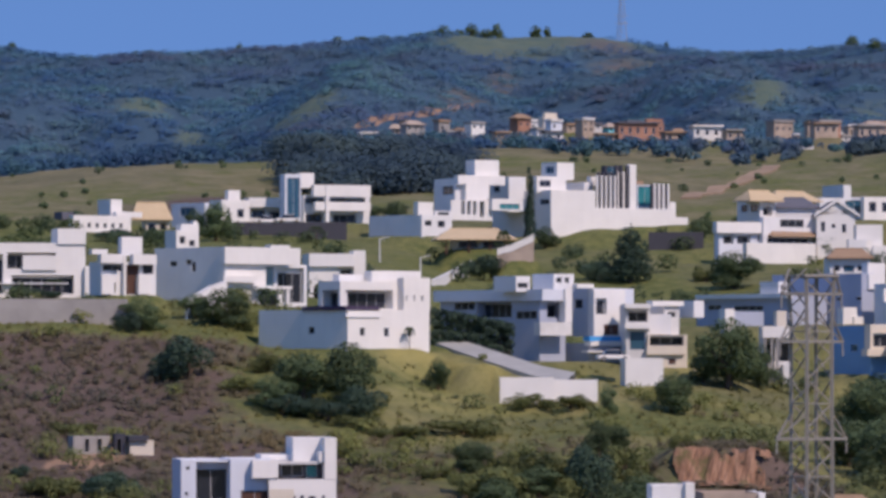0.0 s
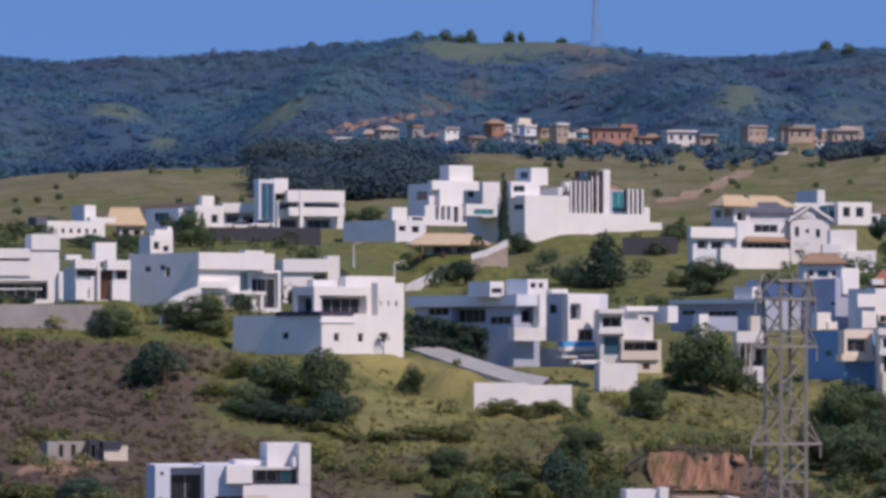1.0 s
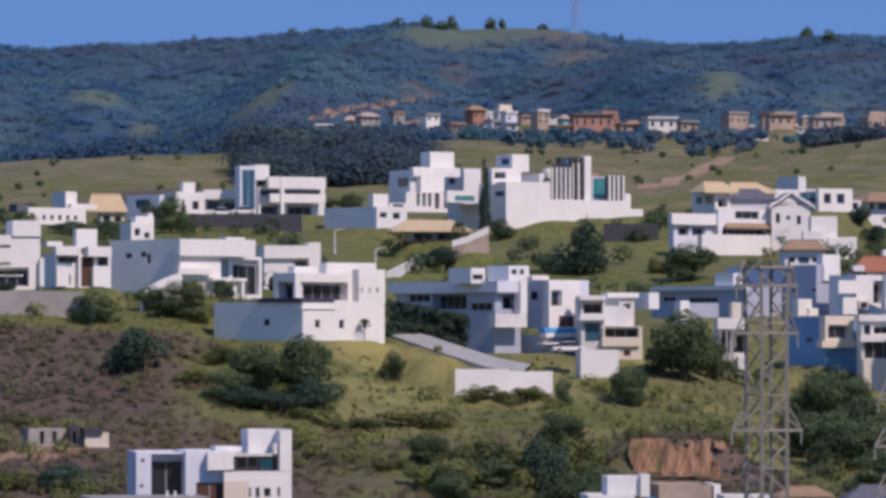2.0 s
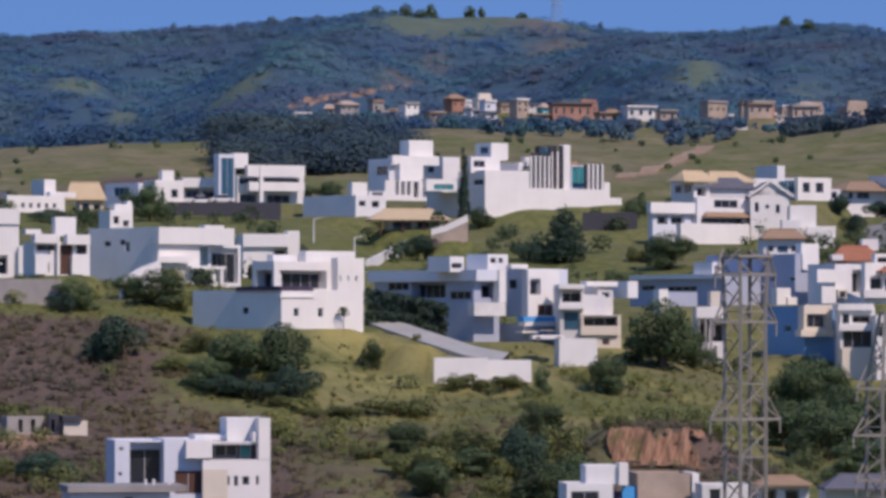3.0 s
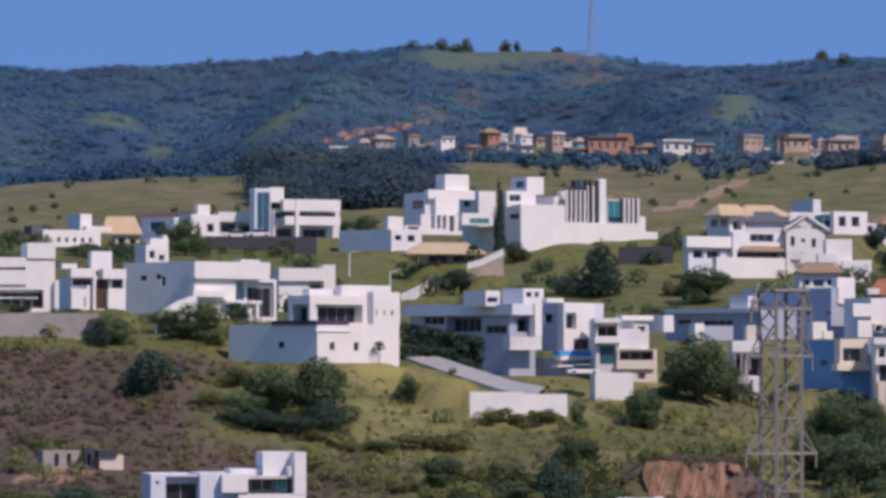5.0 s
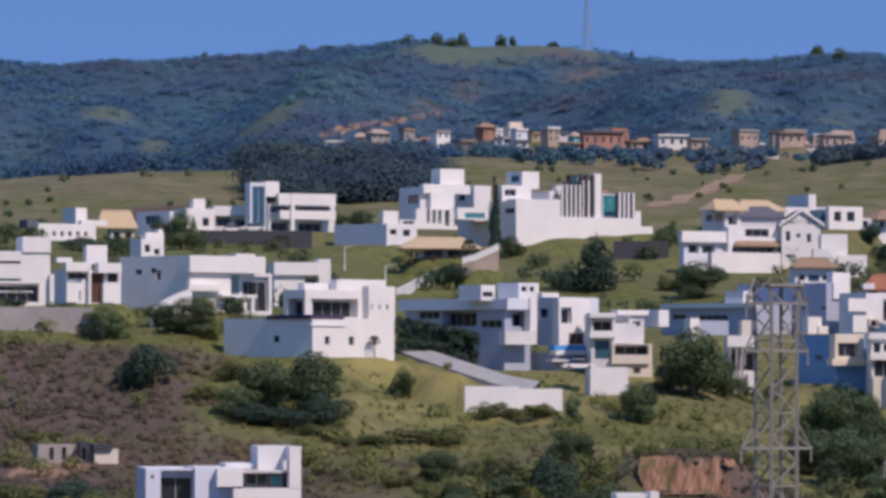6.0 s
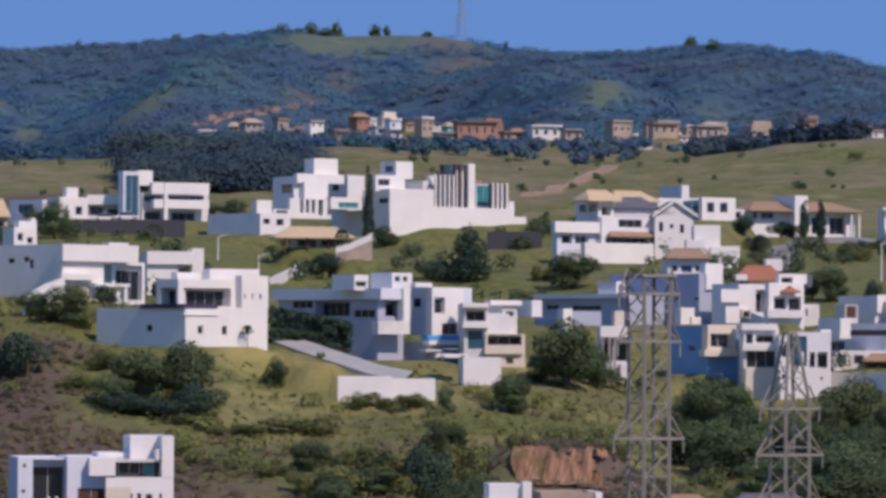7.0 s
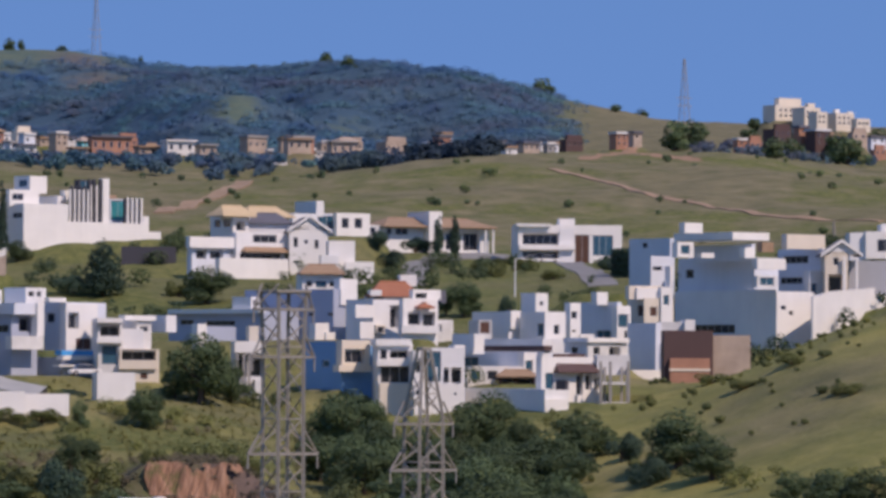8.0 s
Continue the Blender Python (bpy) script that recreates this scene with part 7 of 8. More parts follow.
block(h, "roof_slab", -0.28, -0.49, 2.42, 3.22, 3.32, 0.7, "clay")

h = house("house", -11.85, 1586.28, 131.51, 36.48, "small bare brick house on the village slope", "hillside village houses")
block(h, "wall", 0, 0, -3.5, 3.83, 2.83, 7.05, "brick", [("R", 0.88, 1.75, 4.74, 5.99, "w")])
block(h, "roof_slab", -0.35, -0.49, 3.37, 4.26, 3.43, 0.7, "clay")

h = house("house", -1.22, 1565.44, 130.18, 38.35, "small raw concrete house on the village slope", "hillside village houses")
block(h, "wall", 0, 0, -3.5, 4.24, 2.89, 7.61, "concrete", [("R", 0.89, 1.78, 4.94, 6.37, "w")])
block(h, "roof_slab", -0.38, -0.49, 3.93, 4.68, 3.45, 0.69, "clay")

h = house("house", 112.01, 1552.16, 129, 37.68, "small bare rendered house on the village slope", "hillside village houses")
block(h, "wall", 0, 0, -3.5, 2.99, 1.8, 7.46, "tan", [("R", 0.93, 1.86, 4.89, 6.27, "w")])
block(h, "roof_slab", -0.44, -0.49, 3.79, 3.46, 2.32, 0.68, "clay")

h = house("house", 38.17, 1559.49, 130.48, 31.14, "small bare rendered house on the village slope", "hillside village houses")
block(h, "wall", 0, 0, -3.5, 3.72, 3.14, 5.94, "tan", [("R", 0.83, 1.65, 4.35, 5.21, "w")])
block(h, "roof_slab", -0.31, -0.49, 2.26, 4.13, 3.79, 0.69, "clay")

h = house("house", 27.38, 1590.03, 132.12, 38.32, "small weathered white house on the village slope", "hillside village houses")
block(h, "wall", 0, 0, -3.5, 3.36, 2.21, 6.9, "offwhite", [("R", 0.92, 1.83, 4.69, 5.88, "w")])
block(h, "roof_slab", -0.4, -0.49, 3.23, 3.82, 2.77, 0.7, "offwhite")

h = house("house", 32.89, 1540.43, 129.82, 40.27, "small blue-grey house on the village slope", "hillside village houses")
block(h, "wall", 0, 0, -3.5, 4.54, 2.77, 6.88, "slate", [("R", 0.92, 1.84, 4.68, 5.87, "w")])
block(h, "roof_slab", -0.43, -0.49, 3.21, 5, 3.28, 0.68, "offwhite")

h = house("house", 158.14, 1527.23, 129.67, 33.89, "small bare brick house on the village slope", "hillside village houses")
block(h, "wall", 0, 0, -3.5, 4.83, 3.12, 6.86, "brick", [("R", 0.89, 1.78, 4.68, 5.85, "w")])
block(h, "roof_slab", -0.41, -0.49, 3.19, 5.27, 3.65, 0.67, "slateroof")

h = house("house", 117.54, 1604.46, 132.14, 32.3, "small bare rendered house on the village slope", "hillside village houses")
block(h, "wall", 0, 0, -3.5, 4.79, 3.49, 7.47, "tan", [("R", 0.89, 1.79, 4.89, 6.28, "w")])
block(h, "roof_slab", -0.36, -0.49, 3.79, 5.24, 4.09, 0.71, "clay")

h = house("house", 118.87, 1602.58, 131.93, 28.72, "small bare rendered house on the village slope", "hillside village houses")
block(h, "wall", 0, 0, -3.5, 3.5, 2.91, 7.42, "tan", [("R", 0.85, 1.71, 4.87, 6.24, "w")])
block(h, "roof_slab", -0.32, -0.49, 3.74, 3.93, 3.57, 0.71, "concrete")

h = house("house", 159.5, 1574.58, 128.99, 23.13, "small bare brick house on the village slope", "hillside village houses")
block(h, "wall", 0, 0, -3.5, 2.94, 2.87, 7.67, "brick", [("R", 0.81, 1.61, 4.96, 6.42, "w")])
block(h, "roof_slab", -0.27, -0.49, 3.99, 3.35, 3.6, 0.7, "offwhite")

h = house("house", 126.19, 1574.64, 129.41, 27.26, "small bare rendered house on the village slope", "hillside village houses")
block(h, "wall", 0, 0, -3.5, 3.64, 3.16, 7.37, "tan", [("R", 0.83, 1.66, 4.85, 6.21, "w")])
block(h, "roof_slab", -0.3, -0.49, 3.69, 4.06, 3.83, 0.69, "offwhite")

h = house("house", 148.15, 1586.93, 132.28, 24.94, "small blue-grey house on the village slope", "hillside village houses")
block(h, "wall", 0, 0, -3.5, 4.39, 4.05, 6.48, "slate", [("R", 0.82, 1.65, 4.54, 5.59, "w")])
block(h, "roof_slab", -0.28, -0.49, 2.8, 4.8, 4.75, 0.7, "concrete")

h = house("house", 193.17, 1542.9, 128.66, 23.29, "small raw concrete house on the village slope", "hillside village houses")
block(h, "wall", 0, 0, -3.5, 2.78, 2.55, 6.75, "concrete", [("R", 0.8, 1.61, 4.64, 5.78, "w")])
block(h, "roof_slab", -0.29, -0.49, 3.08, 3.18, 3.23, 0.68, "offwhite")

h = house("house", 173.39, 1600.02, 130.67, 34.26, "small raw concrete house on the village slope", "hillside village houses")
block(h, "wall", 0, 0, -3.5, 3.41, 2.15, 6.13, "concrete", [("R", 0.94, 1.89, 4.42, 5.34, "w")])
block(h, "roof_slab", -0.42, -0.49, 2.45, 3.88, 2.7, 0.71, "slateroof")

h = house("house", 162.79, 1563.2, 131.65, 35.43, "small blue-grey house on the village slope", "hillside village houses")
block(h, "wall", 0, 0, -3.5, 4.04, 2.47, 7.55, "slate", [("R", 0.93, 1.87, 4.92, 6.34, "w")])
block(h, "roof_slab", -0.43, -0.49, 3.88, 4.51, 3, 0.69, "clay")

h = house("house", 177.29, 1515.1, 126.83, 33.77, "small weathered white house on the village slope", "hillside village houses")
block(h, "wall", 0, 0, -3.5, 4.29, 2.71, 6.06, "offwhite", [("R", 0.89, 1.79, 4.4, 5.29, "w")])
block(h, "roof_slab", -0.42, -0.49, 2.39, 4.74, 3.24, 0.67, "clay")

h = house("house", 180.01, 1583.88, 130.92, 31.73, "small bare brick house on the village slope", "hillside village houses")
block(h, "wall", 0, 0, -3.5, 2.72, 1.86, 6.42, "brick", [("R", 0.91, 1.81, 4.52, 5.55, "w")])
block(h, "roof_slab", -0.38, -0.49, 2.75, 3.17, 2.43, 0.7, "offwhite")

h = house("house", 194.87, 1544.64, 128.65, 29.05, "small blue-grey house on the village slope", "hillside village houses")
block(h, "wall", 0, 0, -3.5, 2.6, 1.91, 6.97, "slate", [("R", 0.86, 1.72, 4.71, 5.93, "w")])
block(h, "roof_slab", -0.36, -0.49, 3.3, 3.03, 2.5, 0.68, "clay")

h = house("house", 52.06, 1499.10, 125.55, 14, "low bare brick hillside house under a wide dark slab roof", "hillside village houses")
block(h, "wall", 0, 0, -2, 12.20, 5.0, 6.96, "brick", [('R', 0.61, 1.51, 3.88, 5.86, 'w'), ('R', 3.05, 3.95, 3.88, 5.86, 'w'), ('R', 5.49, 6.39, 3.88, 5.86, 'w'), ('R', 7.93, 8.83, 3.88, 5.86, 'w'), ('R', 10.37, 11.28, 3.88, 5.86, 'w')])
block(h, "roof_slab", -0.5, -0.9, 4.98, 13.20, 6.6, 0.45, "slateroof")

h = house("house", 74.58, 1504.15, 125.77, 14, "low weathered white hillside house under a wide white slab roof", "hillside village houses")
block(h, "wall", 0, 0, -2, 8.57, 5.0, 5.97, "offwhite", [('R', 0.71, 1.77, 3.53, 5.15, 'w'), ('R', 3.57, 4.63, 3.53, 5.15, 'w'), ('R', 6.43, 7.49, 3.53, 5.15, 'w')])
block(h, "roof_slab", -0.5, -0.9, 3.99, 9.57, 6.6, 0.45, "white")

h = house("house", 66.46, 1510.54, 125.04, 14, "low bare rendered hillside house under a wide brown slab roof", "hillside village houses")
block(h, "wall", 0, 0, -2, 6.07, 5.0, 5.14, "tan", [('R', 0.76, 1.88, 3.24, 4.55, 'w'), ('R', 3.79, 4.92, 3.24, 4.55, 'w')])
block(h, "roof_slab", -0.5, -0.9, 3.16, 7.07, 6.6, 0.45, "clay")

h = house("house", 83.96, 1497.65, 124.82, 14, "low bare rendered hillside house under a wide grey slab roof", "hillside village houses")
block(h, "wall", 0, 0, -2, 5.05, 5.0, 5.45, "tan", [('R', 0.63, 1.57, 3.35, 4.77, 'w'), ('R', 3.16, 4.09, 3.35, 4.77, 'w')])
block(h, "roof_slab", -0.5, -0.9, 3.47, 6.05, 6.6, 0.45, "concrete")

h = house("house", 15.81, 1505.92, 125.18, 14, "low bare rendered hillside house under a wide brown slab roof", "hillside village houses")
block(h, "wall", 0, 0, -2, 4.30, 5.0, 4.79, "tan", [('R', 0.54, 1.33, 3.12, 4.3, 'w'), ('R', 2.69, 3.49, 3.12, 4.3, 'w')])
block(h, "roof_slab", -0.5, -0.9, 2.81, 5.30, 6.6, 0.45, "clay")

h = house("house", 110.81, 1507.93, 126.95, 14, "low bare rendered hillside house under a wide brown slab roof", "hillside village houses")
block(h, "wall", 0, 0, -2, 7.30, 5.0, 5.81, "tan", [('R', 0.61, 1.51, 3.47, 5.03, 'w'), ('R', 3.04, 3.94, 3.47, 5.03, 'w'), ('R', 5.48, 6.38, 3.47, 5.03, 'w')])
block(h, "roof_slab", -0.5, -0.9, 3.83, 8.30, 6.6, 0.45, "clay")

h = house("house", 122.87, 1494.96, 125.04, 14, "low bare rendered hillside house under a wide grey slab roof", "hillside village houses")
block(h, "wall", 0, 0, -2, 7.23, 5.0, 6.44, "tan", [('R', 0.6, 1.5, 3.69, 5.48, 'w'), ('R', 3.01, 3.91, 3.69, 5.48, 'w'), ('R', 5.43, 6.32, 3.69, 5.48, 'w')])
block(h, "roof_slab", -0.5, -0.9, 4.46, 8.23, 6.6, 0.45, "concrete")

h = house("house", -24.55, 1505.80, 125.84, 14, "low white hillside house under a wide pale slab roof", "hillside village houses")
block(h, "wall", 0, 0, -2, 4.78, 5.0, 3.96, "white", [('R', 0.6, 1.48, 2.83, 3.7, 'w'), ('R', 2.99, 3.87, 2.83, 3.7, 'w')])
block(h, "roof_slab", -0.5, -0.9, 1.98, 5.78, 6.6, 0.45, "offwhite")

h = house("house", 30.72, 1511.69, 125.43, 14, "low weathered white hillside house under a wide dark slab roof", "hillside village houses")
block(h, "wall", 0, 0, -2, 5.44, 5.0, 4.98, "offwhite", [('R', 0.68, 1.69, 3.18, 4.43, 'w'), ('R', 3.4, 4.41, 3.18, 4.43, 'w')])
block(h, "roof_slab", -0.5, -0.9, 3.00, 6.44, 6.6, 0.45, "slateroof")

h = house("house", 46.21, 1499.29, 124.55, 14, "low bare rendered hillside house under a wide brown slab roof", "hillside village houses")
block(h, "wall", 0, 0, -2, 5.07, 5.0, 4.62, "tan", [('R', 0.63, 1.57, 3.06, 4.17, 'w'), ('R', 3.17, 4.11, 3.06, 4.17, 'w')])
block(h, "roof_slab", -0.5, -0.9, 2.64, 6.07, 6.6, 0.45, "clay")

h = empty("apartment_building", 303.64, 1774.21, 151.65, 28.29, "cream apartment block on the far hill", "apartment building")
block(h, "wall", 0, 0, -3.5, 13.25, 7.18, 9.12, "cream", [("R", 2.04, 3.06, 6.91, 7.92, "w"), ("R", 2.04, 3.06, 4.91, 5.91, "w"), ("R", 4.33, 5.35, 6.91, 7.92, "w"), ("R", 4.33, 5.35, 4.91, 5.91, "w"), ("R", 6.63, 7.65, 6.91, 7.92, "w"), ("R", 6.63, 7.65, 4.91, 5.91, "w"), ("R", 8.92, 9.94, 6.91, 7.92, "w"), ("R", 8.92, 9.94, 4.91, 5.91, "w")])
block(h, "wall", 3.88, 3.01, 5.22, 10.2, 2.61, 3.2, "cream")

h = empty("apartment_building", 312.15, 1762.57, 149.55, 27.96, "cream apartment block on the far hill", "apartment building")
block(h, "wall", 0, 0, -3.5, 7.1, 7.14, 9.89, "cream", [("R", 1.01, 2.03, 7.69, 8.69, "w"), ("R", 1.01, 2.03, 5.9, 6.9, "w"), ("R", 3.04, 4.06, 7.69, 8.69, "w"), ("R", 3.04, 4.06, 5.9, 6.9, "w"), ("R", 5.07, 6.08, 7.69, 8.69, "w"), ("R", 5.07, 6.08, 5.9, 6.9, "w")])
block(h, "wall", 3.09, 2.01, 5.99, 3.04, 1.95, 1.99, "cream")

h = empty("apartment_building", 314.7, 1751.96, 147.47, 27.82, "cream apartment block on the far hill", "apartment building")
block(h, "wall", 0, 0, -3.5, 4.54, 5.16, 9.86, "cream", [("R", 0.76, 1.76, 7.67, 8.66, "w"), ("R", 0.76, 1.76, 5.88, 6.88, "w"), ("R", 2.52, 3.53, 7.67, 8.66, "w"), ("R", 2.52, 3.53, 5.88, 6.88, "w")])

h = empty("apartment_building", 324.92, 1770.43, 148.06, 27.6, "pale apartment block on the far hill", "apartment building")
block(h, "wall", 0, 0, -3.5, 8.16, 5.87, 9.93, "cream", [("R", 1.02, 2.04, 7.72, 8.72, "w"), ("R", 1.02, 2.04, 5.91, 6.91, "w"), ("R", 3.06, 4.08, 7.72, 8.72, "w"), ("R", 3.06, 4.08, 5.91, 6.91, "w"), ("R", 5.1, 6.12, 7.72, 8.72, "w"), ("R", 5.1, 6.12, 5.91, 6.91, "w")])
block(h, "wall", 1.06, 2.01, 6.03, 2.04, 1.31, 1.8, "white")
block(h, "wall", 7.19, 2.03, 5.83, 2.04, 1.31, 1.38, "white")

h = empty("apartment_building", 330.15, 1759.29, 147.18, 27.37, "pale apartment block on the far hill", "apartment building")
block(h, "wall", 0, 0, -3.5, 6.08, 3.24, 8.29, "cream", [("R", 0.76, 1.77, 6.1, 7.1, "w"), ("R", 2.53, 3.55, 6.1, 7.1, "w"), ("R", 4.31, 5.32, 6.1, 7.1, "w")])

# ---- things: roads, cars, pylons ----
MATS["concrete_road"] = paint("driveway_concrete", (0.4, 0.39, 0.36), 0.8)
ramp_way("driveway", "pale concrete driveway sloping past the hedge", [(-1.12, 628, 62.36), (1.11, 624, 61.51), (5.23, 616.98, 60.11), (10.63, 610.91, 58.34), (14.62, 606.82, 57.54)], 5.6, 1.1, "concrete_road")
strip("street", "grey street curving past the grass island", [(80.2, 818.1), (86.0, 875.8), (90.7, 911.5), (95.8, 933.1), (101.2, 934.5), (107.1, 939.9), (113.9, 943.2)], 5.0, "asphalt")
strip("street", "grey street curving past the grass island", [(113.9, 943.2), (119.4, 944.5), (117.6, 894.3), (114.9, 852.3), (112.3, 822.4)], 5.0, "asphalt")
strip("dirt_track", "ochre dirt track climbing the dry pasture", [(53.1, 1086.7), (62.2, 1150.3), (70.2, 1177.9), (76.5, 1205.6), (80.5, 1239.4)], 4.2, "track", 0.4)
strip("dirt_track", "narrow red-brown dirt track across the pasture", [(152.5, 1210.4), (162.3, 1176.9), (164.8, 1130.0), (169.9, 1121.2), (174.0, 1106.4), (179.4, 1071.1), (189.7, 1053.1), (201.0, 1042.8)], 2.4, "track", 0.22)
wall_run("boundary_wall", "long white boundary wall climbing the grassy slope", [(125.95, 704.83, 62.84, 71.49), (129.43, 709.29, 64.09, 72.39), (132.7, 713.77, 65.2, 72.72), (136, 718.24, 66.24, 72.98), (140.33, 723.52, 67.8, 73.43), (147.91, 732.21, 70.3, 74.29)], 0, 0.3, "white")
wall_run("stair_wall", "white sloping stair wall beside the villa", [(-32.08, 633.19, 64.19, 67.39), (-30.77, 635.26, 64.5, 68.48), (-29.3, 637.33, 64.73, 69.36), (-27.4, 639.41, 65.11, 70.11)], 0, 0.35, "white")
wall_run("stair_wall", "peach-coloured stair side wall on the lawn under a white parapet", [(8.57, 799.99, 74.72, 76.72), (10.8, 799.9699999999999, 75.07, 77.26), (14.37, 799.91, 75.79, 78.86)], 0, 0.3, "tan")
wall_run("parapet", "white sloping parapet of the outdoor stair", [(8.57, 799.95, 76.82, 77.73), (10.8, 799.93, 77.36, 78.36), (14.37, 799.87, 78.96, 80.05)], 0, 0.36, "white")
wall_run("retaining_wall", "pale curved retaining wall below the village", [(99.01, 1492.72, 118.1, 121.6), (101.83, 1492.53, 119.1, 122.6), (105.15, 1492.3, 119.75, 123.09), (109.3, 1492.0, 120.07, 123.41)], 0, 0.4, "pale")
wall_run("garden_wall", "white garden wall stepping up the lawn", [(-1.63, 767, 70.44, 72.21), (1.41, 792, 71.87, 74.11), (4.38, 817.99, 73.39, 76.22)], 0, 0.3, "white")


def earth_bank(a0, a1, r0, r1, label):
    """Face of bare red earth with rain runnels, draped over the cut in the slope, with a ragged outline."""
    cols, rows = 110, 30
    A, R = np.meshgrid(np.linspace(a0, a1, cols + 1), np.linspace(r0, r1, rows + 1))
    u, v = (A - a0) / (a1 - a0), (R - r0) / (r1 - r0)
    lean = A - 0.006 * (v - 0.5)
    x, y = R * np.sin(A), R * np.cos(A)
    z = height(x.ravel(), y.ravel()).reshape(R.shape)
    runnel = 0.1 * np.sin(lean * 3400 + 2 * np.sin(lean * 900)) + 0.08 * np.sin(lean * 6100 + 1.3) + 0.06 * ripple(x * 3, y * 3, 4, 41)
    y = y - 0.5 - runnel * np.sin(np.clip(v, 0, 1) * math.pi)
    z = z + 0.22 + 0.1 * ripple(x, y, 2.2, 42)
    edge = 0.26 * ripple(x, y, 6, 43) + 0.1 * ripple(x, y, 1.8, 44)
    inside = (u + 0.25 * (v - 0.5) > 0.1 + 0.4 * edge) & (u < 0.93 + 0.5 * edge - 0.12 * v) & (v > 0.1 + 0.5 * edge) & (v < 0.84 + 0.5 * edge)
    verts = np.column_stack([x.ravel(), y.ravel(), z.ravel()])
    i, j = np.meshgrid(np.arange(rows), np.arange(cols), indexing="ij")
    keep = (inside[:-1, :-1] & inside[1:, 1:]).ravel()
    q = (i * (cols + 1) + j).ravel()[keep]
    me = mesh_from("earth_bank", verts, np.stack([q, q + 1, q + cols + 2, q + cols + 1], 1), ["earth"])
    for f in me.polygons:
        f.use_smooth = True
    return tagged(new("earth_bank", me), label, "earth bank", kind="structure")


earth_bank(0.0450, 0.0665, 546.5, 553.4, "steep cut of bare red earth below the grass slope")


def bar(bm, p, q, w):
    d = Vector(q) - Vector(p)
    bmesh.ops.create_cube(bm, size=1, matrix=Matrix.Translation((Vector(p) + Vector(q)) / 2) @ d.to_track_quat("Z", "Y").to_matrix().to_4x4() @ Matrix.Diagonal((w, w, d.length, 1)))


def pylon(x, y, z, tall, top, neck, low, head, arms, yaw):
    """Lattice transmission tower: four legs, diagonal bracing, cross-arms."""
    root = empty("pylon", x, y, z - 0.5, yaw, "weathered grey lattice steel transmission tower", "pylon")
    tall += 0.5
    # straight slim body under a wider or narrower head, splayed only near the ground
    def half(h):
        if h > tall - head:
            return (neck + (top - neck) * (h - tall + head) / head) / 2
        if h > tall * 0.3:
            return (low + (neck - low) * (h / tall - 0.3) / (1 - head / tall - 0.3)) / 2
        return low * (1.5 - 0.5 * h / tall / 0.3) / 2
    sides = [(1, 1), (-1, 1), (-1, -1), (1, -1)]
    for sx, sy in sides:
        bm = bmesh.new()
        for a, b in ((0, 0.3), (0.3, 1 - head / tall), (1 - head / tall, 1)):
            ha, hb = half(tall * a), half(tall * b)
            bar(bm, (sx * ha, sy * ha, tall * a), (sx * hb, sy * hb, tall * b), 0.19)
        part("leg", bm, "steel", root)
    h, k = 0.0, 0
    while h < tall - 0.6:
        w = half(h) * 2
        n = min(h + max(1.25, w * 0.82), tall)
        for i in range(4):
            (ax, ay), (bx, by) = sides[i], sides[(i + 1) % 4]
            p, q = half(h), half(n)
            if k % 2:
                ax, ay, bx, by = bx, by, ax, ay
            bm = bmesh.new()
            bar(bm, (ax * p, ay * p, h), (bx * q, by * q, n), 0.075)
            part("brace", bm, "steel", root)
            if k % 3 == 0:
                bm = bmesh.new()
                bar(bm, (ax * p, ay * p, h), (bx * p, by * p, h), 0.08)
                part("tie", bm, "steel", root)
        h, k = n, k + 1
    bm = bmesh.new()
    g = half(tall) * 1.25
    box(bm, -g, g, -g, g, tall, tall + 0.18)
    bmesh.ops.bevel(bm, geom=bm.edges[:], offset=0.04, segments=1, affect="EDGES")
    part("top_plate", bm, "steel", root)
    for hz, span in arms:
        g, e = half(hz), span / 2
        bars = []
        for s in (1, -1):
            for t in (1, -1):
                bars += [((s * g * 0.98, t * g, hz), (s * e * 1.25, 0, hz), 0.17), ((s * g, t * g, hz + 1.5), (s * e * 1.25, 0, hz), 0.1)]
            bars += [((s * g, g, hz), (s * g, -g, hz), 0.15), ((g, s * g, hz), (-g, s * g, hz), 0.15)]
        for p, q, w in bars:
            bm = bmesh.new()
            bar(bm, p, q, w)
            arm = part("cross_arm_bar", bm, "steel", root)
        for s in (1, -1):
            bm = bmesh.new()
            bmesh.ops.create_cone(bm, segments=8, radius1=0.05, radius2=0.05, depth=0.8, cap_ends=True, matrix=pose(s * e * 1.25, 0, hz - 0.45))
            part("insulator", bm, "concrete", root)
    return root


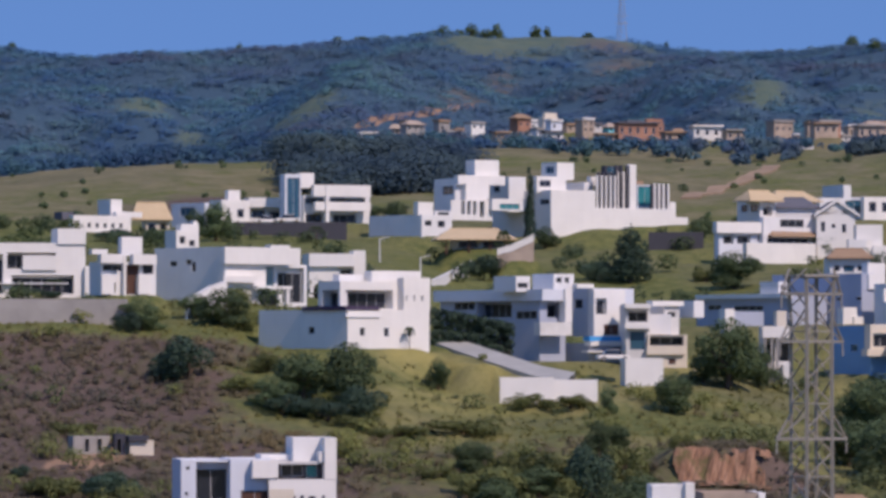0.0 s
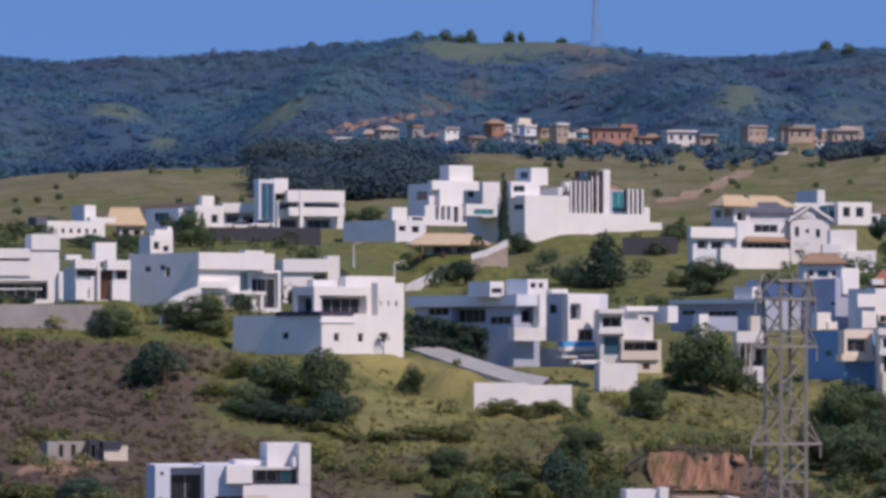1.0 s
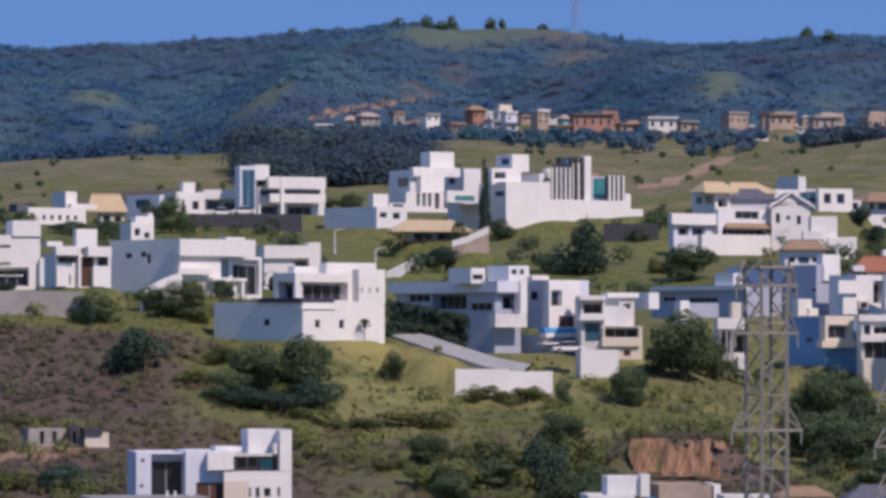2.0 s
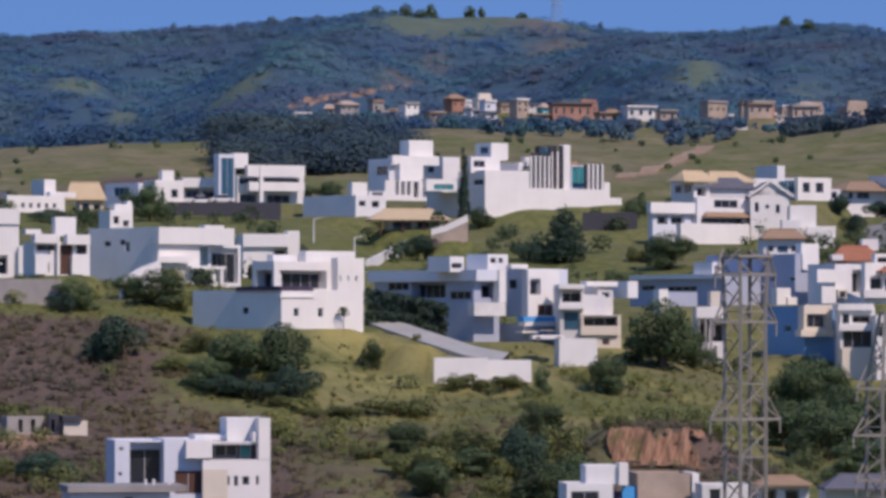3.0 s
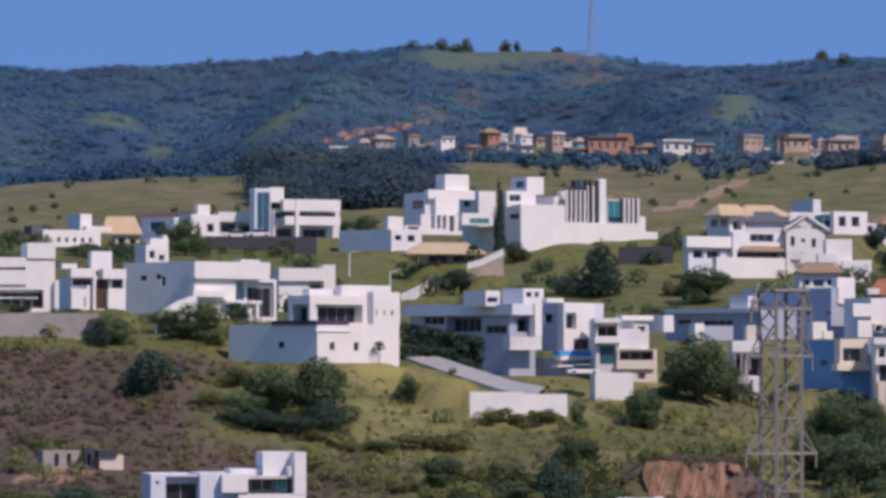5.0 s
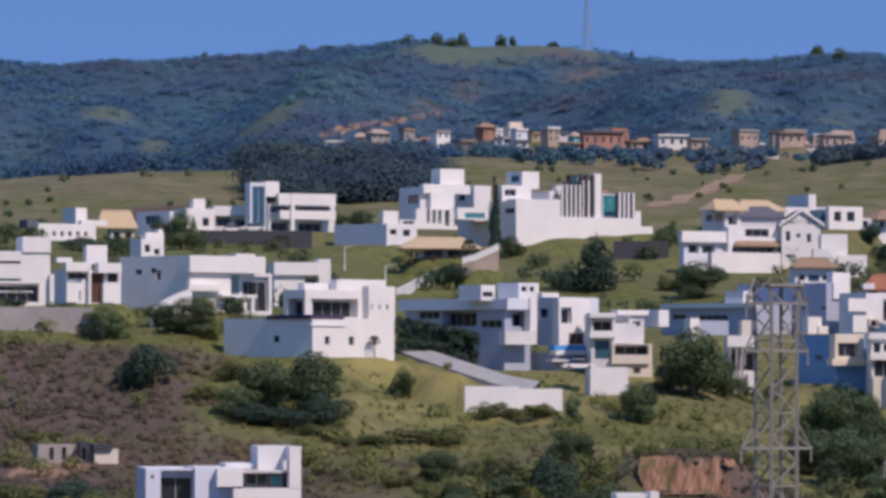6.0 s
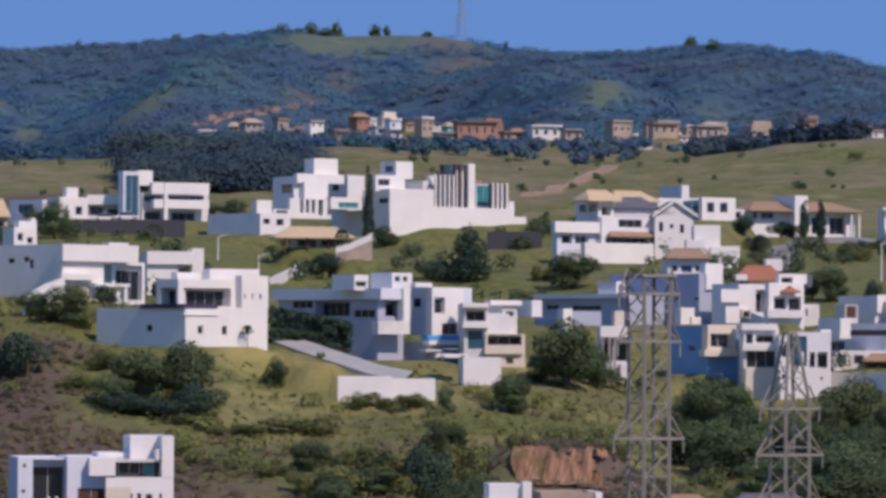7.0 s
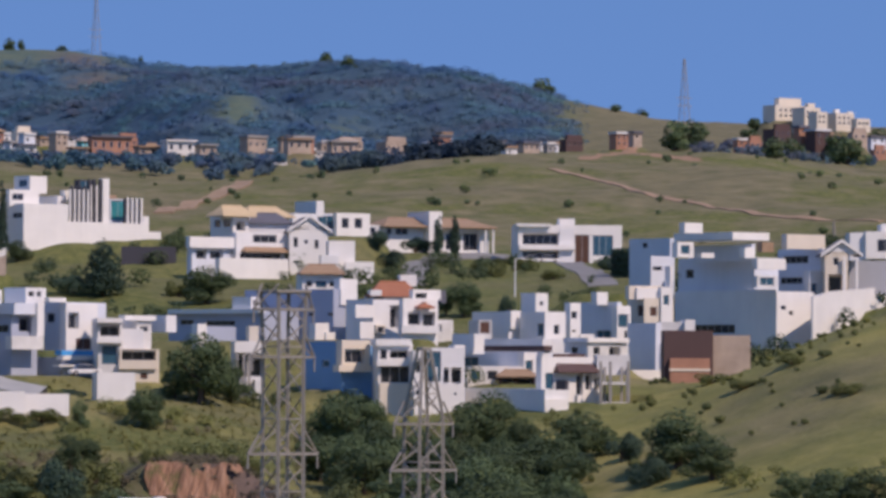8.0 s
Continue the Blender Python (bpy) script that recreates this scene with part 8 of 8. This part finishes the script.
def mast(x, y, tall, wide):
    """Far slender lattice mast."""
    root = empty("lattice_mast", x, y, float(height(x, y)[0]) - 0.5, 20, "slim grey lattice mast on the hill", "mast")
    n = max(5, int(tall / 3.5))
    w = max(wide * 0.5, 0.3)
    for i in range(3):
        a, b = 2.094 * i, 2.094 * (i + 1)
        bm = bmesh.new()
        bar(bm, (w * math.cos(a), w * math.sin(a), 0), (w * 0.12 * math.cos(a), w * 0.12 * math.sin(a), tall), 0.26 if tall > 20 else 0.16)
        part("leg", bm, "steel", root)
        bm = bmesh.new()
        for k in range(n):
            f0, f1 = 1 - 0.88 * k / n, 1 - 0.88 * (k + 1) / n
            bar(bm, (w * f0 * math.cos(a), w * f0 * math.sin(a), tall * k / n), (w * f1 * math.cos(b), w * f1 * math.sin(b), tall * (k + 1) / n), 0.09)
        part("bracing", bm, "steel", root)
    for f in (0.3, 0.42) if tall > 20 else ():
        bm = bmesh.new()
        bar(bm, (-w * 1.25, 0, tall * f), (w * 1.25, 0, tall * f), 0.3)
        part("cross_arm", bm, "steel", root)
    return root


def car(x, y, z, yaw, mat):
    """Parked saloon: body, glazed cabin, wheels with tyre and rim."""
    root = empty("car", x, y, z, yaw, "white parked car beside the house", "car")
    bm = bmesh.new()
    box(bm, -2.1, 2.1, -0.85, 0.85, 0.25, 0.82)
    bmesh.ops.bevel(bm, geom=bm.edges[:], offset=0.12, segments=2, affect="EDGES")
    part("body", bm, mat, root)
    bm = bmesh.new()
    vs = box(bm, -1.3, 1.2, -0.76, 0.76, 0.8, 1.42)
    for v in vs[4:]:
        v.co.x *= 0.68
        v.co.y *= 0.85
    bmesh.ops.bevel(bm, geom=bm.edges[:], offset=0.06, segments=2, affect="EDGES")
    cabin = part("cabin", bm, "pane", root, "dark glazed cabin")
    bm = bmesh.new()
    box(bm, -0.85, 0.8, -0.66, 0.66, 1.4, 1.46)
    part("roof", bm, mat, cabin)
    for sx in (-1.3, 1.3):
        for sy in (-0.8, 0.8):
            bm = bmesh.new()
            bmesh.ops.create_cone(bm, segments=18, radius1=0.32, radius2=0.32, depth=0.2, cap_ends=True, matrix=pose(sx, sy, 0.32, 90))
            wheel = part("wheel", bm, "rubber", root)
            bm = bmesh.new()
            bmesh.ops.create_cone(bm, segments=12, radius1=0.19, radius2=0.19, depth=0.23, cap_ends=True, matrix=pose(sx, sy, 0.32, 90))
            part("rim", bm, "steel", wheel)
    return root


def lamp_post(x, y, tall):
    """Slim pole with a short arm and lamp head."""
    root = empty("street_lamp", x, y, float(height(x, y)[0]) - 0.3, 30, "slim pale street lamp on a pole", "lamp")
    bm = bmesh.new()
    bmesh.ops.create_cone(bm, segments=8, radius1=0.13, radius2=0.08, depth=tall, cap_ends=True, matrix=pose(0, 0, tall / 2))
    part("pole", bm, "pale", root)
    bm = bmesh.new()
    bar(bm, (0, 0, tall - 0.1), (1.2, 0, tall + 0.25), 0.08)
    arm = part("arm", bm, "pale", root)
    bm = bmesh.new()
    box(bm, 1.1, 1.7, -0.12, 0.12, tall + 0.2, tall + 0.34)
    part("lamp_head", bm, "grey", arm)


pylon(21.77, 299.21, 34.01, 30.92, 1.95, 1.72, 1.8, 3.3, [(30.46, 3.35), (27.65, 3.48), (21.91, 3.88)], 28)
pylon(33.07, 328.34, 34.19, 27.59, 0.6, 1.8, 1.95, 4.3, [(23.26, 3.68), (20.25, 4.12), (17.31, 3.83)], 28)
mast(98.05, 2777.27, 34.42, 6.2)
mast(346.83, 2270.66, 30.5, 6.15)
# the pole by the flat-roofed house, built as a small lattice mast
mast(176.71, 964.95, 3.72, 0.66)
car(-29.66, 851.48, 83.06, 5, "white")
car(-26.05, 851.6, 83.25, 12, "white")
car(112.44, 921.16, 81, 10, "white")
car(115.32, 920.81, 81.01, 10, "white")
car(21.21, 631.64, 59.98, 10, "white")
lamp_post(94.44, 794.41, 6.33)
lamp_post(-3.39, 759.99, 4.51)
lamp_post(-10, 799.94, 4)


# ---- things: plants ----
def hedge(label, line, thick, seed, count):
    """A clipped hedge along (x, y, foot, top): a mass of leaf sprays on a boxy body, with stems inside."""
    rng = np.random.RandomState(seed)
    root = empty("hedge", line[0][0], line[0][1], line[0][2], 0, label, "hedge")
    o = np.array([line[0][0], line[0][1], line[0][2]])
    pts = np.array(line, float)
    run = np.append(0, np.cumsum(np.hypot(np.diff(pts[:, 0]), np.diff(pts[:, 1]))))
    lumps, bm = [], bmesh.new()
    for d in np.arange(0, run[-1], 0.55):
        x, y, lo, hi = (np.interp(d, run, pts[:, k]) for k in range(4))
        bar(bm, Vector((x, y, lo) - o), Vector((x, y, lo + (hi - lo) * 0.7) - o), 0.09)
        for k in range(5):
            f = (k + 0.5) / 5
            lumps.append((x - o[0], y - o[1] + rng.uniform(-0.3, 0.3) * thick, lo - o[2] + (hi - lo) * f + rng.uniform(-0.15, 0.1), rng.uniform(0.6, 0.85), (hi - lo) * 0.14))
    part("stems", bm, "bark", root)
    v, f = leaves(rng, lumps, count, 0.2, 0.3)
    foliage = new("foliage", mesh_from("foliage", v, f, ["shade"]))
    foliage.parent = root


tree("broad", -36.82, 617.9, 4.31, 5.87)
tree("dense", -38.35, 614.81, 3.22, 4.12)
tree("dense", -29.67, 592.26, 6.54, 8.6)
tree("dense", -32.13, 595.13, 4.15, 4.66)
tree("broad", -16.3, 586.77, 5.79, 8.84)
tree("broad", -11.08, 587.9, 7.17, 8.53)
tree("broad", -19.72, 581.67, 4.05, 5.85)
tree("dense", -9.33, 580.93, 4.72, 5.84)
tree("dense", -18.36, 579.71, 3.03, 7.77)
tree("dense", -13.15, 577.85, 3.69, 8.39)
tree("broad", -27.23, 627.41, 4.74, 7.71)
tree("broad", -31.02, 633.24, 3.31, 4.95)
tree("scrub", -24.79, 627.51, 2.92, 4.2)
tree("broad", -44.04, 627.46, 3.07, 2.81)
tree("broad", -0.61, 608, 4.09, 3.53)
tree("broad", 19.3, 594.69, 4.01, 2.39)
tree("broad", 27.23, 601.38, 5.03, 6.38)
tree("broad", 35.62, 631, 9.17, 10.58)
tree("broad", 39.91, 637.75, 5.93, 4.28)
tree("broad", 32.66, 635.16, 4.43, 4.26)
tree("conifer", 30.07, 811.44, 9.24, 8.2)
tree("dense", 25.03, 812.61, 4.25, 6.35)
tree("broad", 45.99, 798.68, 6.31, 10.71)
tree("scrub", 42.12, 809.91, 3.76, 4.53)
tree("broad", 17.67, 874.82, 3.86, 5.08)
tree("dense", 7.7, 801.96, 3.91, 8.95)
tree("broad", -37.83, 843.15, 6.86, 7.06)
tree("cypress", -37.44, 880.2, 3.89, 1.57)
tree("broad", -41.9, 854.97, 4.97, 3.82)
tree("broad", 46.25, 898.81, 3.97, 6.23)
tree("dense", -54.91, 828.18, 2.89, 6.48)
tree("dense", -47.37, 825.64, 2.88, 4.61)
tree("palm", -50.3, 654.07, 2.59, 2.93)
tree("dense", -52.75, 652.87, 1.52, 6.58)
tree("palm", -21.15, 845.74, 2.95, 2.83)
tree("broad", -9.38, 999.96, 3.48, 6.7)
tree("broad", -13.84, 999.9, 2.9, 4.46)
tree("broad", -2.68, 1000, 2.32, 4.46)
tree("scrub", 13.15, 545.84, 5.07, 9.75)
tree("broad", 19.3, 565.67, 3.28, 4.42)
tree("broad", 17.23, 559.73, 4.55, 3.75)
tree("scrub", 5.77, 538.97, 4.38, 7.22)
tree("scrub", 2.77, 539.99, 3.76, 4.22)
tree("scrub", 10.14, 547.91, 3.18, 4.89)
tree("broad", 51.23, 619.89, 6.86, 7.64)
tree("dense", 53.63, 623.7, 6.54, 6.29)
tree("dense", -35.22, 540.85, 3.15, 7.26)
tree("scrub", -41.74, 539.39, 2.83, 6.64)
tree("scrub", -41.61, 570.48, 1.99, 5.11)
tree("dense", -45.64, 550.11, 1.6, 2.46)
tree("scrub", 4.9, 617.98, 1.29, 1.1)
tree("palm", -4.05, 614.99, 2.85, 1.51)
tree("palm", -15.52, 649.81, 2.26, 2.18)
tree("scrub", -5.06, 573.98, 2, 7.69)
tree("scrub", 2.32, 578, 2.68, 9.03)
tree("scrub", 26.03, 554.39, 2.19, 3.1)
tree("scrub", 36.81, 555.78, 2.59, 3.11)
tree("scrub", 29.1, 572.26, 1.06, 3.84)
tree("scrub", 35.5, 582.92, 0.95, 3.26)
tree("scrub", 9.39, 596.93, 2.36, 4.66)
tree("scrub", 15.04, 596.81, 2.08, 5.33)
tree("scrub", 12.38, 596.87, 1.39, 3.33)
tree("scrub", -9.25, 575.93, 2.01, 5.78)
tree("scrub", -23.28, 589.54, 2.4, 5.93)
tree("scrub", -20.93, 597.63, 2.78, 4.67)
tree("broad", 52.96, 614.72, 7.88, 7.57)
tree("broad", 51.4, 620.88, 6.51, 4.87)
tree("broad", 56.68, 621.42, 5.79, 4.87)
tree("broad", 67.92, 594.13, 8.33, 8.68)
tree("broad", 64.29, 591.52, 6.21, 5.31)
tree("broad", 71.09, 589.73, 5.51, 4.64)
tree("broad", 76.93, 580.93, 5.78, 9.16)
tree("dense", 80.21, 571.4, 4.69, 4.51)
tree("broad", 84.32, 555.64, 6.85, 9.41)
tree("broad", 86.15, 543.21, 5.11, 6.75)
tree("dense", 80.65, 552.14, 3.89, 5.6)
tree("dense", 70.19, 563.65, 4.61, 7.61)
tree("dense", 62.54, 563.54, 3.95, 5.69)
tree("broad", 58.42, 573.03, 6.02, 4.5)
tree("broad", 91.61, 501.7, 4.14, 6.83)
tree("broad", 88.92, 509.3, 3.6, 4.62)
tree("broad", 94.94, 498.03, 4.12, 6.79)
tree("dense", 120.93, 855.49, 4.51, 7.71)
tree("dense", 121.18, 885.75, 3.32, 3.99)
tree("dense", 92.9, 939.42, 4.16, 7.58)
tree("cypress", 96.79, 936.01, 7.64, 2.73)
tree("cypress", 100.03, 936.67, 7.65, 2.73)
tree("dense", 83.8, 893.08, 3.96, 6.01)
tree("broad", 80.39, 740.65, 5.71, 7.48)
tree("broad", 78.23, 743.9, 4.34, 3.34)
tree("broad", 112.55, 686.84, 2.91, 1.86)
tree("scrub", 98.79, 865.38, 3.44, 5.83)
tree("scrub", 98.85, 883.49, 2.89, 3.97)
tree("scrub", 105.77, 874.63, 3.07, 4.92)
tree("scrub", 107.39, 848.23, 2.38, 4.77)
tree("scrub", 105.57, 906.88, 2.12, 4.08)
tree("dense", 87.58, 744.87, 3.92, 3.35)
tree("broad", 108.65, 736.02, 3.45, 2.49)
tree("dense", 81.98, 895.25, 4.17, 5.02)
tree("broad", 63.97, 849.59, 4.45, 5.7)
tree("scrub", 105.68, 568.26, 1.74, 3.87)
tree("scrub", 104, 595.99, 2.11, 4.05)
tree("scrub", 98.55, 595.91, 1.82, 4.04)
tree("scrub", 100.99, 637.05, 1.8, 4.32)
tree("distant", 221.11, 2590.58, 8.45, 9.86)
# trees along the skyline: bearing, height, width
for bearing, tall, wide in [
    (-0.0851, 6.2, 5.6),
    (-0.0668, 3.7, 3.4),
    (-0.0607, 6.2, 5.6),
    (-0.0579, 6.8, 11.8),
    (-0.0518, 5.5, 7.4),
    (-0.0468, 5.5, 4.0),
    (-0.0440, 5.5, 3.4),
    (-0.0402, 8.0, 5.2),
    (-0.0208, 6.2, 6.8),
    (-0.0161, 5.2, 10.5),
    (-0.0116, 6.5, 8.7),
    (-0.0083, 4.6, 7.4),
    (-0.0049, 5.5, 8.7),
    (-0.0021, 6.2, 7.4),
    (0.0001, 8.6, 8.7),
    (0.0031, 5.5, 7.4),
    (0.0057, 9.3, 8.7),
    (0.0087, 6.5, 8.7),
    (0.0107, 9.3, 5.6),
    (0.0183, 8.0, 7.4),
    (0.0206, 6.8, 4.0),
    (0.0286, 4.0, 5.6),
    (0.0442, 5.5, 3.4),
    (0.0554, 3.7, 4.9),
    (0.0665, 4.9, 6.8),
    (0.0726, 6.2, 6.8),
    (0.0765, 4.9, 13.0),
    (0.0807, 10.5, 8.0),
    (0.0854, 7.4, 9.9),
    (0.1235, 13.0, 13.0),
    (0.1152, 4.9, 7.4),
    (0.1431, 7.4, 8.7),
    (0.1381, 4.3, 5.6),
    (0.1654, 8.0, 8.7),
]:
    tree("distant", 2788 * math.sin(bearing), 2788 * math.cos(bearing), tall, wide * 1.35)
tree("distant", 357.16, 2570.3, 4.22, 8.69)
tree("distant", 297.49, 1782.34, 6.29, 6.86)
tree("distant", 235.97, 1563.29, 10.09, 12.35)
tree("distant", 251.71, 1630.69, 9.57, 11.05)
tree("distant", 259.67, 1663.86, 7.82, 7.52)
tree("distant", 287.34, 1733.34, 4.89, 9.8)
tree("distant", 235.89, 1379.98, 6.5, 9.37)
tree("distant", 261.96, 1502.33, 6.37, 8.51)
tree("distant", 259.45, 1396.1, 8.24, 12.68)
tree("distant", 278.55, 1517.65, 6.45, 10.33)
tree("distant", 339.65, 1767.66, 7.52, 12.05)
hedge("tall clipped dark green hedge beside the driveway", [(-1.12, 629.0, 60.44, 66.43), (1.12, 629.0, 60.44, 66.15), (4.63, 628.98, 60.02, 65.45), (8.35, 628.94, 59.74, 64.75)], 2.6, 15, 7000)
hedge("dark green hedge beside the pale blue house", [(117.8, 849.87, 76.78, 81.77), (119.9, 841.5, 76.44, 81.77), (122.42, 839.12, 76.41, 80.98)], 2.4, 16, 4500)
tree("scrub", 5.3, 538.0, 4.68, 7.68)
tree("scrub", 13.0, 539.8, 4.22, 5.42)
tree("dense", 15.7, 539.8, 7.23, 5.72)
tree("scrub", 19.9, 551.6, 4.62, 5.67)
tree("scrub", 10.4, 547.9, 3.42, 5.14)
tree("dense", 17.5, 563.7, 3.65, 2.14)
tree("scrub", -0.9, 548.0, 2.08, 4.28)
tree("dense", -36.3, 538.8, 2.41, 7.83)
tree("scrub", -41.2, 540.4, 2.06, 6.65)
tree("scrub", 8.4, 555.9, 3.10, 3.72)
tree("cypress", 14.72, 855.87, 15.97, 2.5)
tree("palm", 9.64, 814.94, 8.01, 2.73)


def sow(count, r0, r1, a0, a1, tall, seed, keep=None, spread=1.0):
    """Random spots (x, y, height, half width) in a sector of the hillside, kept off the building plots."""
    rng = np.random.RandomState(seed)
    r = np.sqrt(rng.uniform(r0 * r0, r1 * r1, count * 4))
    a = rng.uniform(a0, a1, count * 4)
    x, y = r * np.sin(a), r * np.cos(a)
    ok = np.ones(len(r), bool)
    for px, py, pz, size in PLOTS:
        ok &= np.hypot(x - px, y - py) > size * 1.15 + 1.0
    if keep is not None:
        ok &= keep(r, a, x, y, rng)
    x, y = x[ok][:count], y[ok][:count]
    h = rng.uniform(tall * 0.5, tall * 1.3, len(x))
    return np.column_stack([x, y, h, h * rng.uniform(0.55, 0.9, len(x)) * spread])


def in_woods(r, a, x, y, rng):
    return woods(r, a) * (0.72 + 0.3 * ripple(x, y, 170, 8)) > rng.uniform(0.02, 0.72, len(r))


def in_patches(r, a, x, y, rng):
    return (ripple(x, y, 40, 9) > rng.uniform(-0.1, 0.9, len(r))) & ~((a > 0.128) & (r > 548) & (r < 700))


def in_fold(r, a, x, y, rng):
    return ((a + 0.0135) / 0.0195) ** 2 + ((r - 1175) / 95) ** 2 < 0.9 + 0.5 * ripple(x, y, 60, 33)


def in_bare(r, a, x, y, rng):
    return (bare_land(r, a) + 0.3 * ripple(x, y, 30, 18) > rng.uniform(0.2, 0.7, len(r))) & (clay_land(x, y, r, a) < 0.2)


def in_grass(r, a, x, y, rng):
    return (bare_land(r, a) + 0.25 * ripple(x, y, 25, 19) < rng.uniform(0.1, 0.5, len(r))) & ~(a > 0.118)


rng = np.random.RandomState(77)
# far leaves carry the haze tint of their material
scatter("woodland", "forest covering the far hills, leaves tinted blue for haze", sow(17000, 1700, 2815, -0.115, 0.14, 3.0, 5, in_woods, 1.6), 0.62, 20, "far", "forest", rng, 2.4)
scatter("woodland", "wood in the fold below the hillside village, tinted blue for haze", sow(900, 1290, 1690, -0.115, -0.012, 5.0, 6, in_woods, 1.2), 0.5, 90, "far", "forest", rng, 2.0)
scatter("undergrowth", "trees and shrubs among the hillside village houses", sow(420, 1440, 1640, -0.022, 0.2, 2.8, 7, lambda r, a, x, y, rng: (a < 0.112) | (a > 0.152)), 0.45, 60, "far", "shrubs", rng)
scatter("undergrowth", "trees on the fold in front of the village, darkened for shade", sow(250, 1060, 1290, -0.036, 0.012, 6.5, 8, in_fold, 1.25), 0.48, 210, "wood_in_shade", "shrubs", rng, 1.4)
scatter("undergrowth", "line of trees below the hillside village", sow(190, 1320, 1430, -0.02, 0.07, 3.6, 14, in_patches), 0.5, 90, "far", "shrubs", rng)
for x, y, tall, half in sow(40, 530, 594, 0.078, 0.13, 5.6, 20):
    tree("broad" if tall > 4 else "dense", round(x, 1), round(y, 1), tall, half * 2.0)
for x, y, tall, half in sow(16, 515, 556, 0.004, 0.045, 4.4, 21):
    tree("broad" if tall > 3.4 else "scrub", round(x, 1), round(y, 1), tall, half * 2.2)
scatter("undergrowth", "clump of trees in the fold of the pasture", sow(55, 1330, 1420, 0.081, 0.094, 4.6, 22), 0.6, 90, "wood_in_shade", "shrubs", rng)
scatter("undergrowth", "clump of trees in the fold of the pasture", sow(75, 1330, 1440, 0.098, 0.114, 4.8, 23), 0.6, 90, "wood_in_shade", "shrubs", rng)
scatter("undergrowth", "scattered shrubs on the dry pasture", sow(150, 960, 1330, -0.11, 0.2, 1.6, 9, in_patches), 0.3, 50, "leaf", "shrubs", rng)
scatter("undergrowth", "trees and garden shrubs between the houses", sow(560, 640, 920, -0.11, 0.2, 2.6, 10, in_patches), 0.24, 90, "leaf", "shrubs", rng)
scatter("scrub", "rough olive scrub on the front slope", sow(330, 500, 655, -0.11, 0.2, 1.9, 12, in_patches, 1.2), 0.17, 130, "bush", "shrubs", rng, 1.0)
scatter("scrub", "low olive bushes on the grassy spur", sow(110, 560, 690, 0.122, 0.2, 0.75, 31), 0.14, 120, "bush", "shrubs", rng)
scatter("scrub", "dry brown scrub on the bare slope", sow(4200, 505, 622, -0.11, 0.1, 0.75, 13, in_bare), 0.14, 22, "dryleaf", "shrubs", rng, 1.6)
scatter("scrub", "tall yellow-green grass on the front slope", sow(4500, 540, 665, -0.11, 0.2, 0.42, 16, in_grass), 0.12, 14, "tuft", "grass", rng, 2.5)
